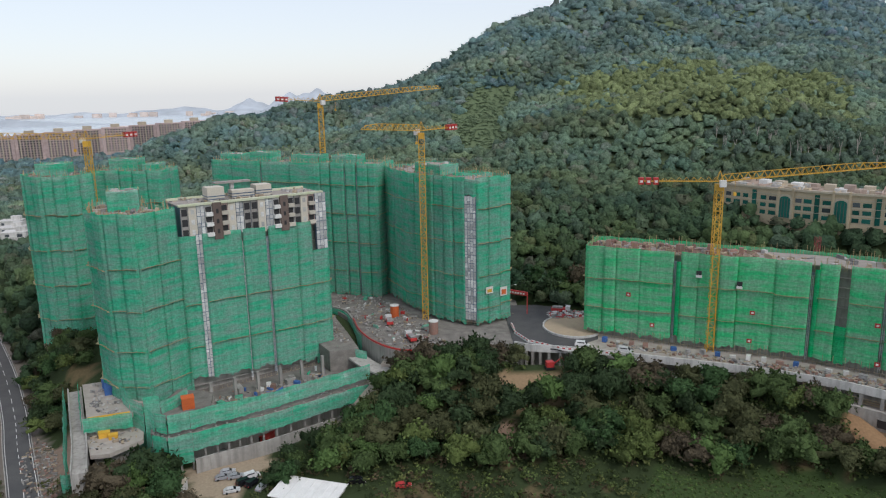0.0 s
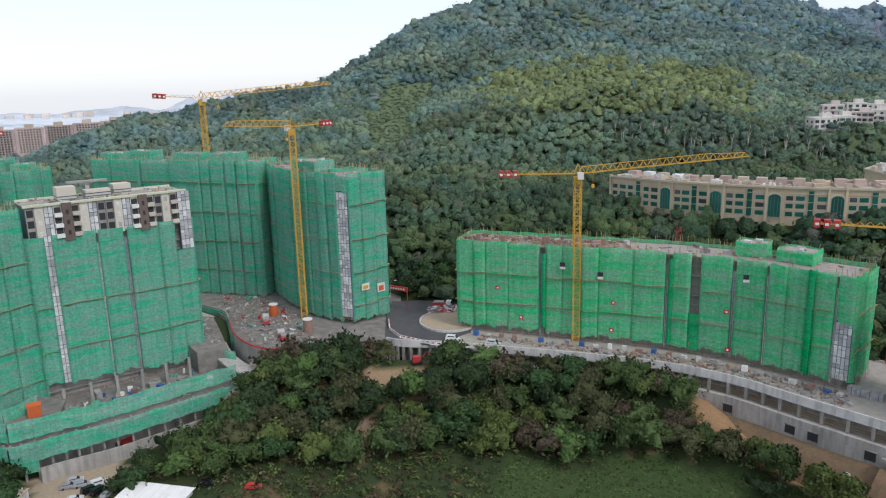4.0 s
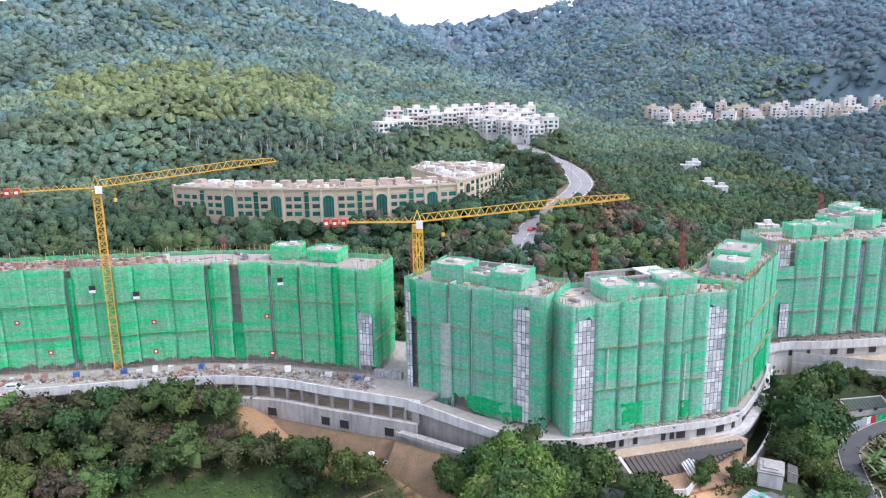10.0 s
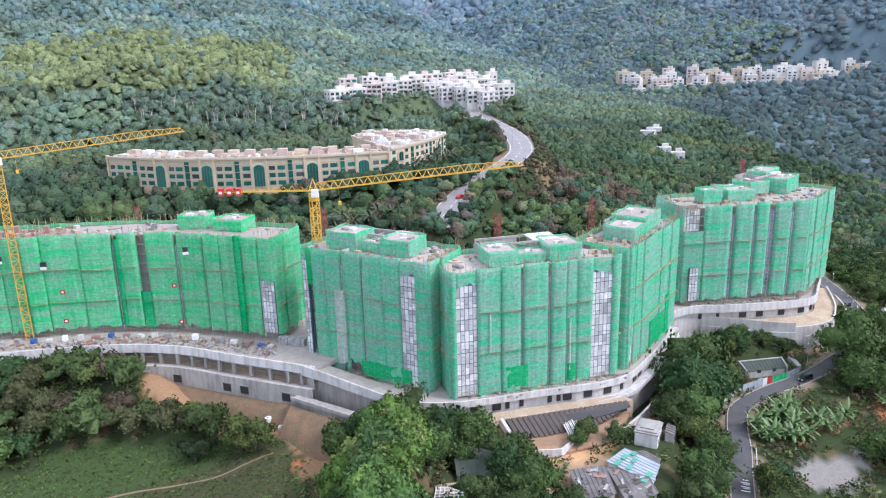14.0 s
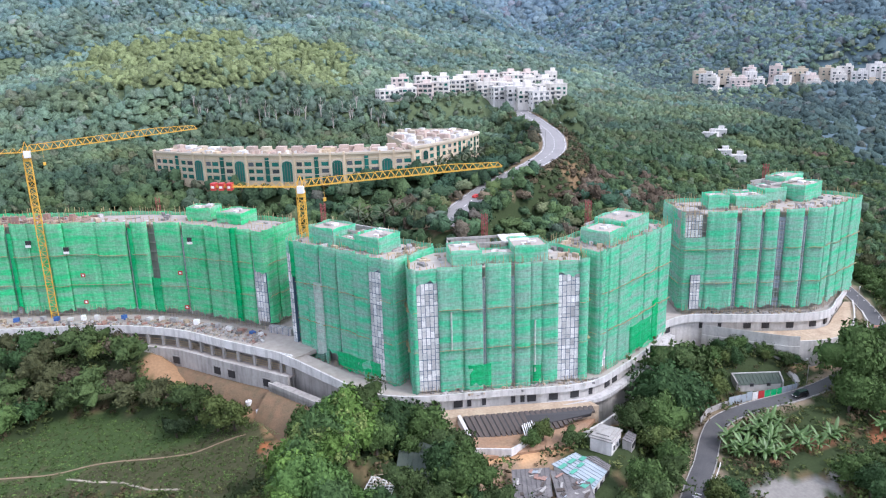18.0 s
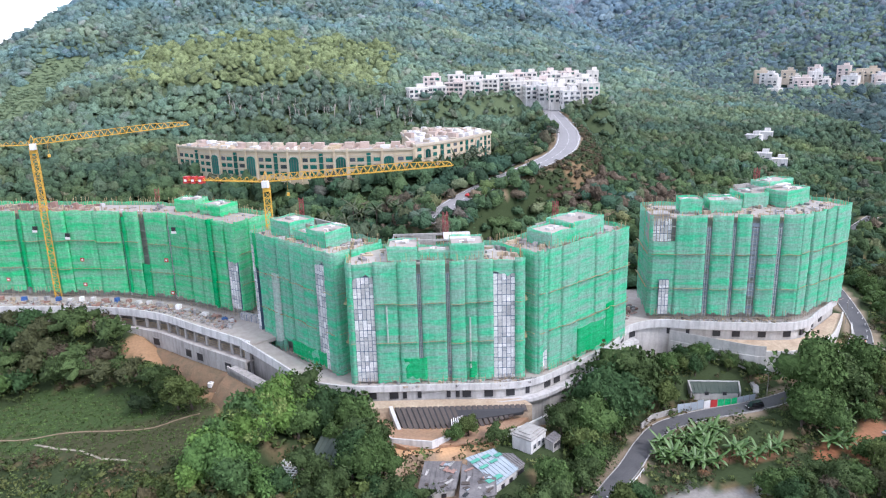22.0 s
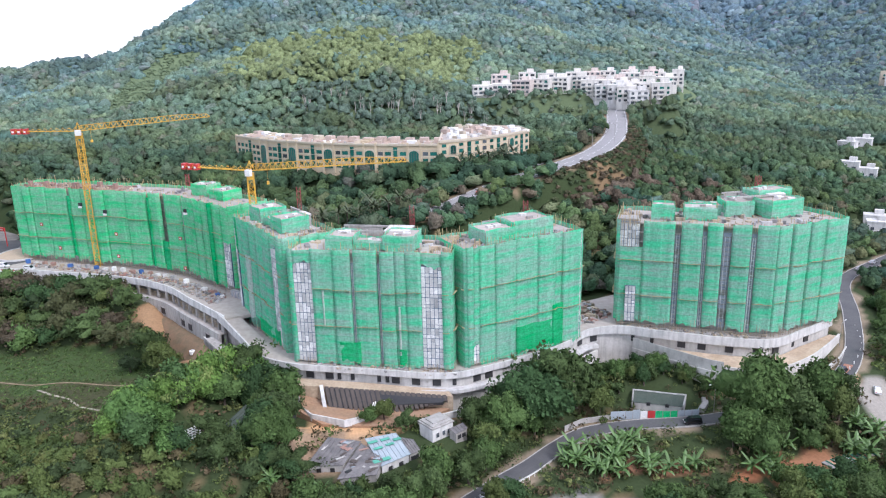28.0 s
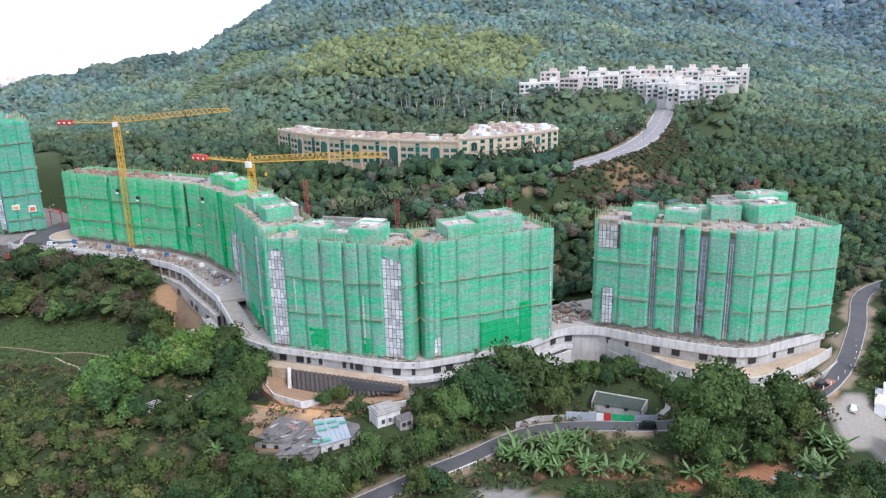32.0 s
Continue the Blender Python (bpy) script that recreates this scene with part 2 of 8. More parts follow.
CANOPY = leaf_material("hill_canopy", 0.58, 0.8, 1.4, 1.48, 0.0, 0.22, 0.9)
BARK = material("bark", (0.10, 0.075, 0.055), (0.06, 0.05, 0.04), scale=2.0)
STONE = material("weathered_concrete", (0.44, 0.42, 0.385), (0.30, 0.285, 0.26), scale=0.12, fine=1.2, amount=0.9, grain=0.08, stain=0.35)
BEIGE = material("beige_render", (0.50, 0.43, 0.32), (0.42, 0.36, 0.28), scale=0.3)
BROWN = material("brown_cladding", (0.16, 0.12, 0.10), (0.12, 0.09, 0.08), scale=0.4)
PINKWALL = material("pink_grey_render", (0.50, 0.38, 0.35), (0.42, 0.32, 0.31), scale=0.1, fine=0.4)
ROOFTILE = material("grey_sheet_roof", (0.10, 0.095, 0.095), (0.20, 0.185, 0.175), scale=0.4, fine=2.0)
GREENROOF = material("dark_green_roof", (0.045, 0.065, 0.05), (0.07, 0.085, 0.065), scale=0.5)
TINROOF = material("pale_tin_roof", (0.27, 0.32, 0.35), (0.36, 0.40, 0.42), rough=0.6, scale=0.3)
HOISTRED = material("dull_red_steel", (0.28, 0.05, 0.05), (0.20, 0.04, 0.04), rough=0.6)
MINT = material("mint_sheet", (0.10, 0.36, 0.26), (0.08, 0.28, 0.20), rough=0.5)
RUST = material("rusty_formwork", (0.30, 0.15, 0.11), (0.26, 0.19, 0.16), scale=0.6, vary=0.3, island=True)
MIXED = material("building_material", (0.40, 0.39, 0.37), (0.16, 0.15, 0.15), scale=0.8, vary=0.6, island=True)
TIMBER = material("formwork_timber", (0.40, 0.32, 0.22), (0.28, 0.23, 0.17), scale=0.6, vary=0.35, island=True)
ORANGE = material("orange_sheet", (0.62, 0.13, 0.03), (0.52, 0.11, 0.03), rough=0.6)
BLUE = material("blue_sheet", (0.04, 0.10, 0.30), (0.05, 0.14, 0.36), rough=0.6)
PILES = material("dark_sheet_piles", (0.055, 0.045, 0.04), (0.09, 0.07, 0.055), rough=0.7, scale=0.8)
BLACKCAR = material("black_car_paint", (0.012, 0.012, 0.014), rough=0.2, bump=0)
SILVER = material("silver_car_paint", (0.42, 0.43, 0.45), rough=0.3, bump=0, vary=0.3)
WHITECAR = material("white_car_paint", (0.75, 0.75, 0.74), rough=0.25, bump=0)
CARGLASS = material("car_glass", (0.02, 0.025, 0.03), rough=0.08, bump=0)
TYRE = material("tyre", (0.015, 0.015, 0.015), rough=0.9)
BANANA = material("banana_leaf", (0.065, 0.135, 0.032), (0.10, 0.17, 0.045), rough=0.5, scale=1.0, fine=4.0)
PALMLEAF = material("palm_leaf", (0.05, 0.075, 0.03), (0.08, 0.09, 0.04), rough=0.6, scale=1.0)
WINDOWDARK = material("dark_window", (0.05, 0.06, 0.07), (0.09, 0.10, 0.11), rough=0.15, bump=0, vary=0.5)


# ---- building helpers ----
class Solid:
    """Gathers boxes, prisms and bars into one mesh."""

    def __init__(self):
        self.v, self.f = [], []

    def add(self, verts, faces):
        k = len(self.v)
        self.v += [tuple(p) for p in verts]
        self.f += [tuple(k + i for i in f) for f in faces]
        return self

    def prism(self, ring, z0, z1, cap=True):
        n = len(ring)
        z0s = z0 if isinstance(z0, (list, tuple)) else [z0] * n
        z1s = z1 if isinstance(z1, (list, tuple)) else [z1] * n
        vs = [(p[0], p[1], z0s[i]) for i, p in enumerate(ring)] + [(p[0], p[1], z1s[i]) for i, p in enumerate(ring)]
        fs = [(i, (i + 1) % n, n + (i + 1) % n, n + i) for i in range(n)]
        if cap:
            fs += [tuple(range(n, 2 * n)), tuple(range(n - 1, -1, -1))]
        return self.add(vs, fs)

    def box(self, c, size, turn=0.0):
        """A box by the middle of its foot, its size and its turn in degrees."""
        a = radians(turn)
        ca, sa = math.cos(a), math.sin(a)
        ring = [(c[0] + x * ca - y * sa, c[1] + x * sa + y * ca) for x, y in ((-size[0] / 2, -size[1] / 2), (size[0] / 2, -size[1] / 2), (size[0] / 2, size[1] / 2), (-size[0] / 2, size[1] / 2))]
        return self.prism(ring, c[2], c[2] + size[2])

    def bar(self, p, q, w, sides=4):
        p, q = Vector(p), Vector(q)
        d = (q - p).normalized()
        u = d.cross(Vector((0, 0, 1)) if abs(d.z) < 0.9 else Vector((1, 0, 0))).normalized()
        n = d.cross(u)
        k = []
        for e in (p, q):
            for i in range(sides):
                a = 2 * math.pi * (i + 0.5) / sides
                k.append(e + (u * math.cos(a) + n * math.sin(a)) * w * 0.5)
        fs = [(i, (i + 1) % sides, sides + (i + 1) % sides, sides + i) for i in range(sides)]
        fs += [tuple(range(sides - 1, -1, -1)), tuple(range(sides, 2 * sides))]
        return self.add(k, fs)

    def mesh(self, name, mat, smooth=False):
        me = bpy.data.meshes.new(name)
        me.from_pydata(self.v, [], self.f)
        me.materials.append(mat)
        if smooth:
            me.shade_smooth()
        return me


def part(name, solid, mat, parent=None, label="", smooth=False):
    """ONE mesh object, under a thing or a part; places are in the world."""
    me = solid if isinstance(solid, bpy.types.Mesh) else solid.mesh(name, mat, smooth)
    ob = new(name, me)
    if parent is not None:
        ob.parent = parent
        ob.matrix_parent_inverse = parent.matrix_world.inverted()
    if label:
        ob["label"] = label
    return ob


def thing(name, at, label, category, group="", kind=""):
    ob = new(name)
    ob.empty_display_size = 0.5
    ob.location = at
    ob.matrix_world = Matrix.Translation(at)
    return tagged(ob, label, category, group, kind)


def lerp(a, b, s):
    return tuple(x + (y - x) * s for x, y in zip(a, b))


def offset_line(pts, d):
    """The open line moved d metres to its right-hand side."""
    out = []
    for i, p in enumerate(pts):
        a, b = pts[max(i - 1, 0)], pts[min(i + 1, len(pts) - 1)]
        t = Vector((b[0] - a[0], b[1] - a[1])).normalized()
        out.append((p[0] + t.y * d, p[1] - t.x * d))
    return out


def smooth_line(pts, n=6):
    """A smooth open line through the points (any dimension), n steps a span."""
    out = []
    P = [np.array(p, float) for p in pts]
    P = [2 * P[0] - P[1]] + P + [2 * P[-1] - P[-2]]
    for i in range(1, len(P) - 2):
        for k in range(n):
            s = k / n
            a, b, c, d = P[i - 1], P[i], P[i + 1], P[i + 2]
            out.append(tuple(0.5 * (2 * b + (c - a) * s + (2 * a - 5 * b + 4 * c - d) * s * s + (3 * b - a - 3 * c + d) * s ** 3)))
    out.append(tuple(P[-2]))
    return out


def strip_solid(line, right, left, z0, z1):
    """A wall or slab along a line, from right to left of it, between two heights (numbers, or one a point)."""
    a, b = offset_line(line, right), offset_line(line, -left)
    n = len(line)
    z0 = z0 if isinstance(z0, (list, tuple)) else [z0] * n
    z1 = z1 if isinstance(z1, (list, tuple)) else [z1] * n
    s = Solid()
    vs, fs = [], []
    for i in range(n):
        vs += [(*a[i], z0[i]), (*b[i], z0[i]), (*b[i], z1[i]), (*a[i], z1[i])]
    for i in range(n - 1):
        k = 4 * i
        fs += [(k, k + 4, k + 7, k + 3), (k + 1, k + 2, k + 6, k + 5), (k + 2, k + 3, k + 7, k + 6), (k, k + 1, k + 5, k + 4)]
    fs += [(0, 3, 2, 1), (4 * n - 4, 4 * n - 3, 4 * n - 2, 4 * n - 1)]
    return s.add(vs, fs)


def np_dist(x, y, pts):
    """Distance to an open line, signed: positive on its left; and the share along it."""
    best = np.full(x.shape, 1e9)
    sign = np.ones(x.shape)
    along = np.zeros(x.shape)
    n = len(pts) - 1
    for i in range(n):
        ax, ay, bx, by = pts[i][0], pts[i][1], pts[i + 1][0], pts[i + 1][1]
        dx, dy = bx - ax, by - ay
        s = np.clip(((x - ax) * dx + (y - ay) * dy) / (dx * dx + dy * dy), 0, 1)
        d = np.hypot(x - ax - s * dx, y - ay - s * dy)
        near = d < best
        best = np.where(near, d, best)
        sign = np.where(near, np.sign(dx * (y - ay) - dy * (x - ax)), sign)
        along = np.where(near, i + s, along)
    return best * sign, along


def np_inside(x, y, ring):
    inn = np.zeros(x.shape, bool)
    n = len(ring)
    for i in range(n):
        (ax, ay), (bx, by) = ring[i][:2], ring[(i + 1) % n][:2]
        if ay == by:
            continue
        inn ^= ((ay > y) != (by > y)) & (x < (bx - ax) * (y - ay) / (by - ay) + ax)
    return inn


def bumps(x, y, size, seed):
    """Cheap smooth noise of about -1 to 1."""
    r = np.random.RandomState(seed)
    out = np.zeros(np.shape(x))
    for k in range(6):
        a, p = r.uniform(0, 6.28), r.uniform(0, 6.28)
        f = 2 * math.pi / size * r.uniform(0.6, 1.7)
        out = out + np.sin((x * math.cos(a) + y * math.sin(a)) * f + p)
    return out / 3.5


# ---- tower cranes ----
def lattice(s, p, q, w, step, bar=0.14, diag=0.09):
    """A square lattice beam between two points."""
    p, q = Vector(p), Vector(q)
    d = (q - p)
    n = max(1, round(d.length / step))
    d = d / n
    u = d.cross(Vector((0, 0, 1)) if abs(d.normalized().z) < 0.9 else Vector((1, 0, 0))).normalized() * w / 2
    v = d.cross(u).normalized() * w / 2
    cs = [u + v, u - v, -u - v, -u + v]
    for c in cs:
        s.bar(p + c, q + c, bar)
    for i in range(n):
        for k in range(4):
            a, b = cs[k], cs[(k + 1) % 4]
            if i % 2:
                a, b = b, a
            s.bar(p + d * i + a, p + d * (i + 1) + b, diag)
            s.bar(p + d * i + cs[k], p + d * i + cs[(k + 1) % 4], diag)
    return s




# ---- the lie of the land ----
FRONT = [(-420, 260), (-230, 236), (-118, 196), (-78, 188), (-42, 218), (-24, 228), (44, 228), (105, 202), (124, 188), (149, 152), (166, 124), (180, 112), (220, 99), (252, 112), (269, 128), (292, 116), (318, 106), (352, 120), (420, 165), (600, 250), (1500, 300)]
MAIN_RIDGE = [(-640, 540, 0), (-450, 600, 4), (-330, 625, 16), (-274, 644, 38), (-230, 661, 66), (-187, 674, 81), (-110, 690, 92), (-60, 705, 90), (0, 712, 106), (57, 720, 142), (97, 730, 167), (180, 800, 205), (300, 880, 230), (470, 930, 208), (640, 1080, 196), (790, 1190, 198)]
FAR_RIDGE = [(790, 1190, 198), (870, 1140, 214), (990, 1043, 232), (1150, 900, 320), (1350, 640, 350), (1500, 300, 340), (1600, -200, 320)]
LANE = smooth_line([(200, 48, -4), (227.6, 69.2, -3.8), (238.4, 77.1, -4), (249, 85.8, -4), (258.5, 91.3, -4), (272.5, 92.3, -3.6), (287.5, 90.6, -3), (302, 90.5, -2), (322.3, 92, 0.5), (337.4, 99.2, 2), (352.8, 114.7, 3.5), (371, 142, 5), (390, 173, 6), (420, 192, 7), (470, 215, 10)], 5)
HIGHWAY = smooth_line([(226, 206, 33), (246, 222, 37), (268, 237, 41), (291, 248, 44.5), (314, 263, 48), (332, 288, 50.5), (344, 312, 52.5), (353, 336, 54), (361, 358, 55.5), (370, 385, 57), (380, 412, 58)], 5)
WEST_ROAD = smooth_line([(-92, 140, -8), (-121.5, 186.7, -8), (-137, 211, -8), (-152.5, 236, -8), (-183, 280, -8), (-230, 340, -6), (-300, 420, 0)], 5)
BANK = [(118, 186), (131, 169), (142, 152), (149, 140), (146, 132)]
MEADOW = [(40, 150), (60, 186), (77, 177), (93, 180), (121, 164), (139, 150), (141, 128), (123, 122), (100, 140), (80, 140)]


# levelled ground: middle, half sizes, turn, height
PADS = [(-55, 290, 78, 46, -20, 12), (196, 306, 70, 22, -38, 41.5), (262, 294, 40, 34, 20, 42), (365, 452, 92, 20, 20, 67.5), (392, 404, 18, 28, 20, 61), (198, 101, 24, 9, -17, 1.0), (195, 80, 14, 8, 0, -0.6), (217, 87, 5, 4, 0, 0.6), (284, 99, 8, 5, -20, -2.4), (815, 480, 140, 34, -31, 54), (-60, 190, 15, 17, 0, -7), (345, 82, 12, 20, 0, -3), (-58, 221, 30, 13, 36, -7), (155, 89, 7, 5, 50, 3.6)]


def ridge_height(x, y, line, slope, low=None, brow=100.0):
    """The height of a hill under its ridge line; it falls by the slope to both sides, and by the low slope beyond the brow."""
    z = np.full(np.shape(x), -200.0)
    for (ax, ay, az), (bx, by, bz) in zip(line, line[1:]):
        dx, dy = bx - ax, by - ay
        s = np.clip(((x - ax) * dx + (y - ay) * dy) / (dx * dx + dy * dy), 0, 1)
        d = np.hypot(x - ax - s * dx, y - ay - s * dy)
        e = np.sqrt(d * d + 25 ** 2) - 25
        z = np.maximum(z, az + s * (bz - az) - slope * np.minimum(e, brow) - (low or slope) * np.maximum(e - brow, 0))
    return z


def hump(x, y, cx, cy, h, sx, sy=None, turn=0.0):
    a = radians(turn)
    u, v = (x - cx) * math.cos(a) + (y - cy) * math.sin(a), -(x - cx) * math.sin(a) + (y - cy) * math.cos(a)
    return h * np.exp(-(u / sx) ** 2 - (v / (sy or sx)) ** 2)


def lay_road(x, y, z, line, width):
    """Draws the land level under a road and eases it out to both sides."""
    best, level = np.full(np.shape(x), 1e9), np.zeros(np.shape(x))
    for (ax, ay, az), (bx, by, bz) in zip(line, line[1:]):
        dx, dy = bx - ax, by - ay
        s = np.clip(((x - ax) * dx + (y - ay) * dy) / (dx * dx + dy * dy), 0, 1)
        d = np.hypot(x - ax - s * dx, y - ay - s * dy)
        near = d < best
        best, level = np.where(near, d, best), np.where(near, az + s * (bz - az), level)
    f = np.clip(1 - (best - width * 0.5 - 3) / 12, 0, 1)
    f = f * f * (3 - 2 * f)
    return z + (level - 0.3 - z) * f


def ground(x, y):
    x, y = np.asarray(x, float), np.asarray(y, float)
    s, _ = np_dist(x, y, FRONT)
    low = -6 + hump(x, y, 154, 110, 11, 13, 30, -28) + hump(x, y, 128, 74, 10, 22, 34, -30) + hump(x, y, 196, 92, 7.5, 34, 20) + hump(x, y, 165, 84, 6, 22, 16) + hump(x, y, 26, 214, 9, 40, 18) + hump(x, y, 100, 205, 5, 40, 16, -30)
    low = low + 9.5 * np.exp(-((s + 4) / 13) ** 2) * np.clip((x + 30) / 25, 0, 1) * np.clip((132 - x) / 14, 0, 1)
    low = low + hump(x, y, 330, 104, 7, 34, 12, 15) + hump(x, y, 258, 103, 7, 26, 9, 20) + hump(x, y, 290, 112, 6, 20, 12) + hump(x, y, 148, 160, 6, 10, 26, -35) + hump(x, y, 400, 120, 6, 40, 40) + 0.5 * bumps(x, y, 30, 3)
    rise = np.clip((s - 12) / 26, 0, 1)
    rise = rise * rise * (3 - 2 * rise)
    back = 9 + np.clip(s - 45, 0, 1000) * 0.33
    back = np.where(back > 38, 38 + (back - 38) * 0.12, back)
    back = back - hump(x, y, 520, 320, 8, 150, 110) - np.clip((x - 340) / 60, 0, 1) * np.clip((s - 20) / 40, 0, 1) * np.clip(22 - (s - 60) * 0.12, 0, 22) * 0.4
    back = back - np.clip((-60 - x) / 120, 0, 1) * np.clip(back - 8, 0, 40) * 0.75
    z = low + (back - low) * rise
    hill = np.maximum(ridge_height(x, y, MAIN_RIDGE, 0.60, 0.36, 130.0), ridge_height(x, y, FAR_RIDGE, 0.54))
    hill = hill + hump(x, y, 175, 466, 27, 90, 55, -8) + 5 * bumps(x, y, 170, 5) + 2.5 * bumps(x, y, 60, 7)
    k = 14.0
    z = k * np.logaddexp(z / k, hill / k)
    for cx, cy, rx, ry, turn, level in PADS:
        a = radians(turn)
        u, v = (x - cx) * math.cos(a) + (y - cy) * math.sin(a), -(x - cx) * math.sin(a) + (y - cy) * math.cos(a)
        d = np.sqrt((u / rx) ** 2 + (v / ry) ** 2)
        f = np.clip((1.6 - d) / 0.6, 0, 1)
        z = z + (level - z) * f * f * (3 - 2 * f)
    z = lay_road(x, y, z, LANE, 6)
    z = lay_road(x, y, z, HIGHWAY, 13)
    z = lay_road(x, y, z, WEST_ROAD, 9)
    sea = np.clip((np.hypot(x + 100, y) - 1150) / 600, 0, 1) * np.clip((150 - x) / 300, 0, 1) * np.clip((y - 300) / 200, 0, 1)
    return z * (1 - sea) - 40 * sea


def ground_at(x, y):
    return float(ground(np.array([x]), np.array([y]))[0])


def grid_steps(lo, hi, step, start, stop):
    v = list(np.arange(lo, hi + 0.1, step))
    g = step
    while v[-1] < stop:
        g *= 1.14
        v.append(v[-1] + g)
    g = step
    while v[0] > start:
        g *= 1.14
        v.insert(0, v[0] - g)
    return np.array(v)


def raw_mesh(name, vs, quads, mat, smooth=False):
    me = bpy.data.meshes.new(name)
    me.vertices.add(len(vs))
    me.vertices.foreach_set("co", np.ascontiguousarray(vs, np.float32).ravel())
    me.loops.add(quads.size)
    me.loops.foreach_set("vertex_index", np.ascontiguousarray(quads, np.int32).ravel())
    me.polygons.add(len(quads))
    me.polygons.foreach_set("loop_start", np.arange(0, quads.size, quads.shape[1], dtype=np.int32))
    me.update(calc_edges=True)
    me.materials.append(mat)
    if smooth:
        me.shade_smooth()
    return me


def tint(me, colours, name="leaf_colour"):
    at = me.attributes.new(name, "FLOAT_COLOR", "POINT")
    at.data.foreach_set("color", np.concatenate([colours, np.ones((len(colours), 1))], 1).astype(np.float32).ravel())


def earth_colours(x, y):
    """What covers the ground: undergrowth, meadow grass, dry grass, bare soil. Far ground is tinted for haze."""
    # Undergrowth paler and bluer with distance: haze put into its colour.
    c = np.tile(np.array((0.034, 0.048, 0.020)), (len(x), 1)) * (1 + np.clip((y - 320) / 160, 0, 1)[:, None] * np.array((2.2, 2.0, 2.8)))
    # The farthest ground gets one flat haze-blue tone.
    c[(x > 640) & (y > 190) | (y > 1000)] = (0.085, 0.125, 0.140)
    wob = 4 * bumps(x, y, 17, 31) + 2 * bumps(x, y, 7, 33)
    x1, y1 = x + wob, y + 3 * bumps(x, y, 13, 35)
    dry = bumps(x, y, 26, 37) + 0.6 * bumps(x, y, 9, 38) > 0.75
    c[dry & (y < 240)] = (0.11, 0.085, 0.045)
    m = np_inside(x1, y1, MEADOW)
    c[m] = (0.040, 0.064, 0.022)
    c[m & (y1 < 148 + 0.1 * (x - 90))] = (0.046, 0.048, 0.024)
    band = m & (np.abs(y1 - (152.8 - (x - 90.5) * 0.22)) < 0.9)
    c[band] = (0.06, 0.06, 0.03)
    for cx, cy, rx, ry, col in ((143, 134, 7, 6, (0.36, 0.135, 0.055)), (26, 213, 15, 6, (0.24, 0.17, 0.10)), (196, 99, 18, 9, (0.44, 0.27, 0.14)),
                                (230, 97, 10, 4, (0.30, 0.19, 0.11)), (118, 108, 16, 9, (0.15, 0.10, 0.05)), (104, 92, 12, 12, (0.13, 0.095, 0.05)), (188, 84, 16, 9, (0.24, 0.17, 0.11)), (294, 67, 8, 4, (0.28, 0.12, 0.06)), (312, 69, 9, 4, (0.26, 0.13, 0.07)),
                                (272, 73, 12, 3, (0.24, 0.12, 0.07)), (-62, 190, 11, 15, (0.30, 0.24, 0.17)), (-46, 212, 12, 4, (0.26, 0.22, 0.17)), (-22, 232, 22, 14, (0.30, 0.26, 0.22)), (-118, 200, 9, 16, (0.26, 0.19, 0.14)), (18, 196, 7, 5, (0.20, 0.14, 0.10)), (251, 60, 12, 7, (0.19, 0.18, 0.16)), (246, 82, 6, 3, (0.22, 0.16, 0.10)),
                                (288, 122, 14, 8, (0.42, 0.30, 0.19)), (322, 102, 22, 5, (0.42, 0.28, 0.17)), (345, 84, 9, 14, (0.24, 0.22, 0.19)), (330, 240, 26, 12, (0.16, 0.11, 0.06)), (286, 270, 16, 9, (0.17, 0.165, 0.16))):
        c[((x1 - cx) / rx) ** 2 + ((y1 - cy) / ry) ** 2 < 1] = col
    for line, w, col in ((BANK, 6.5, (0.25, 0.155, 0.085)), (LANE, 4.6, (0.20, 0.16, 0.11)), (HIGHWAY, 9.5, (0.17, 0.13, 0.08)), (WEST_ROAD, 8, (0.16, 0.14, 0.12))):
        d, _ = np_dist(x, y, [p[:2] for p in line])
        c[np.abs(d) < w + 0.4 * wob] = col
    return c


GX = grid_steps(-240, 430, 2.6, -4500, 4500)
GY = np.concatenate([grid_steps(48, 300, 2.6, -4000, 301), grid_steps(304, 320, 5.0, 303, 4800)])
GX = np.unique(np.round(np.concatenate([GX, np.arange(440, 1400, 13.0)]), 3))
GY = np.unique(np.round(np.concatenate([GY, np.arange(310, 1000, 13.0)]), 3))


def sheet(name, gx, gy, height, mat):
    xx, yy = np.meshgrid(gx, gy)
    zz = height(xx, yy)
    n, m = len(gx), len(gy)
    i = np.arange(n * m).reshape(m, n)
    fs = np.stack([i[:-1, :-1], i[:-1, 1:], i[1:, 1:], i[1:, :-1]], -1).reshape(-1, 4)
    me = raw_mesh(name, np.stack([xx, yy, zz], -1).reshape(-1, 3), fs, mat, True)
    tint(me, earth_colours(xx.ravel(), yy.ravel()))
    return me


EARTH = leaf_material("earth_and_grass", 0.6, 0.95, 0.15)
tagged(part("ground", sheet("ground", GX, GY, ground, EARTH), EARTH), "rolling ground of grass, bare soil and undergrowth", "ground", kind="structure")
WATER = material("sea_water", (0.42, 0.47, 0.50), (0.46, 0.50, 0.52), rough=0.25, scale=0.002, fine=0.05, bump=0.1)
s = Solid().add([(-4800, 300, -10), (600, 300, -10), (600, 4900, -10), (-4800, 4900, -10)], [(0, 1, 2, 3)])
tagged(part("water", s, WATER), "pale calm sea beyond the town", "sea", kind="structure")


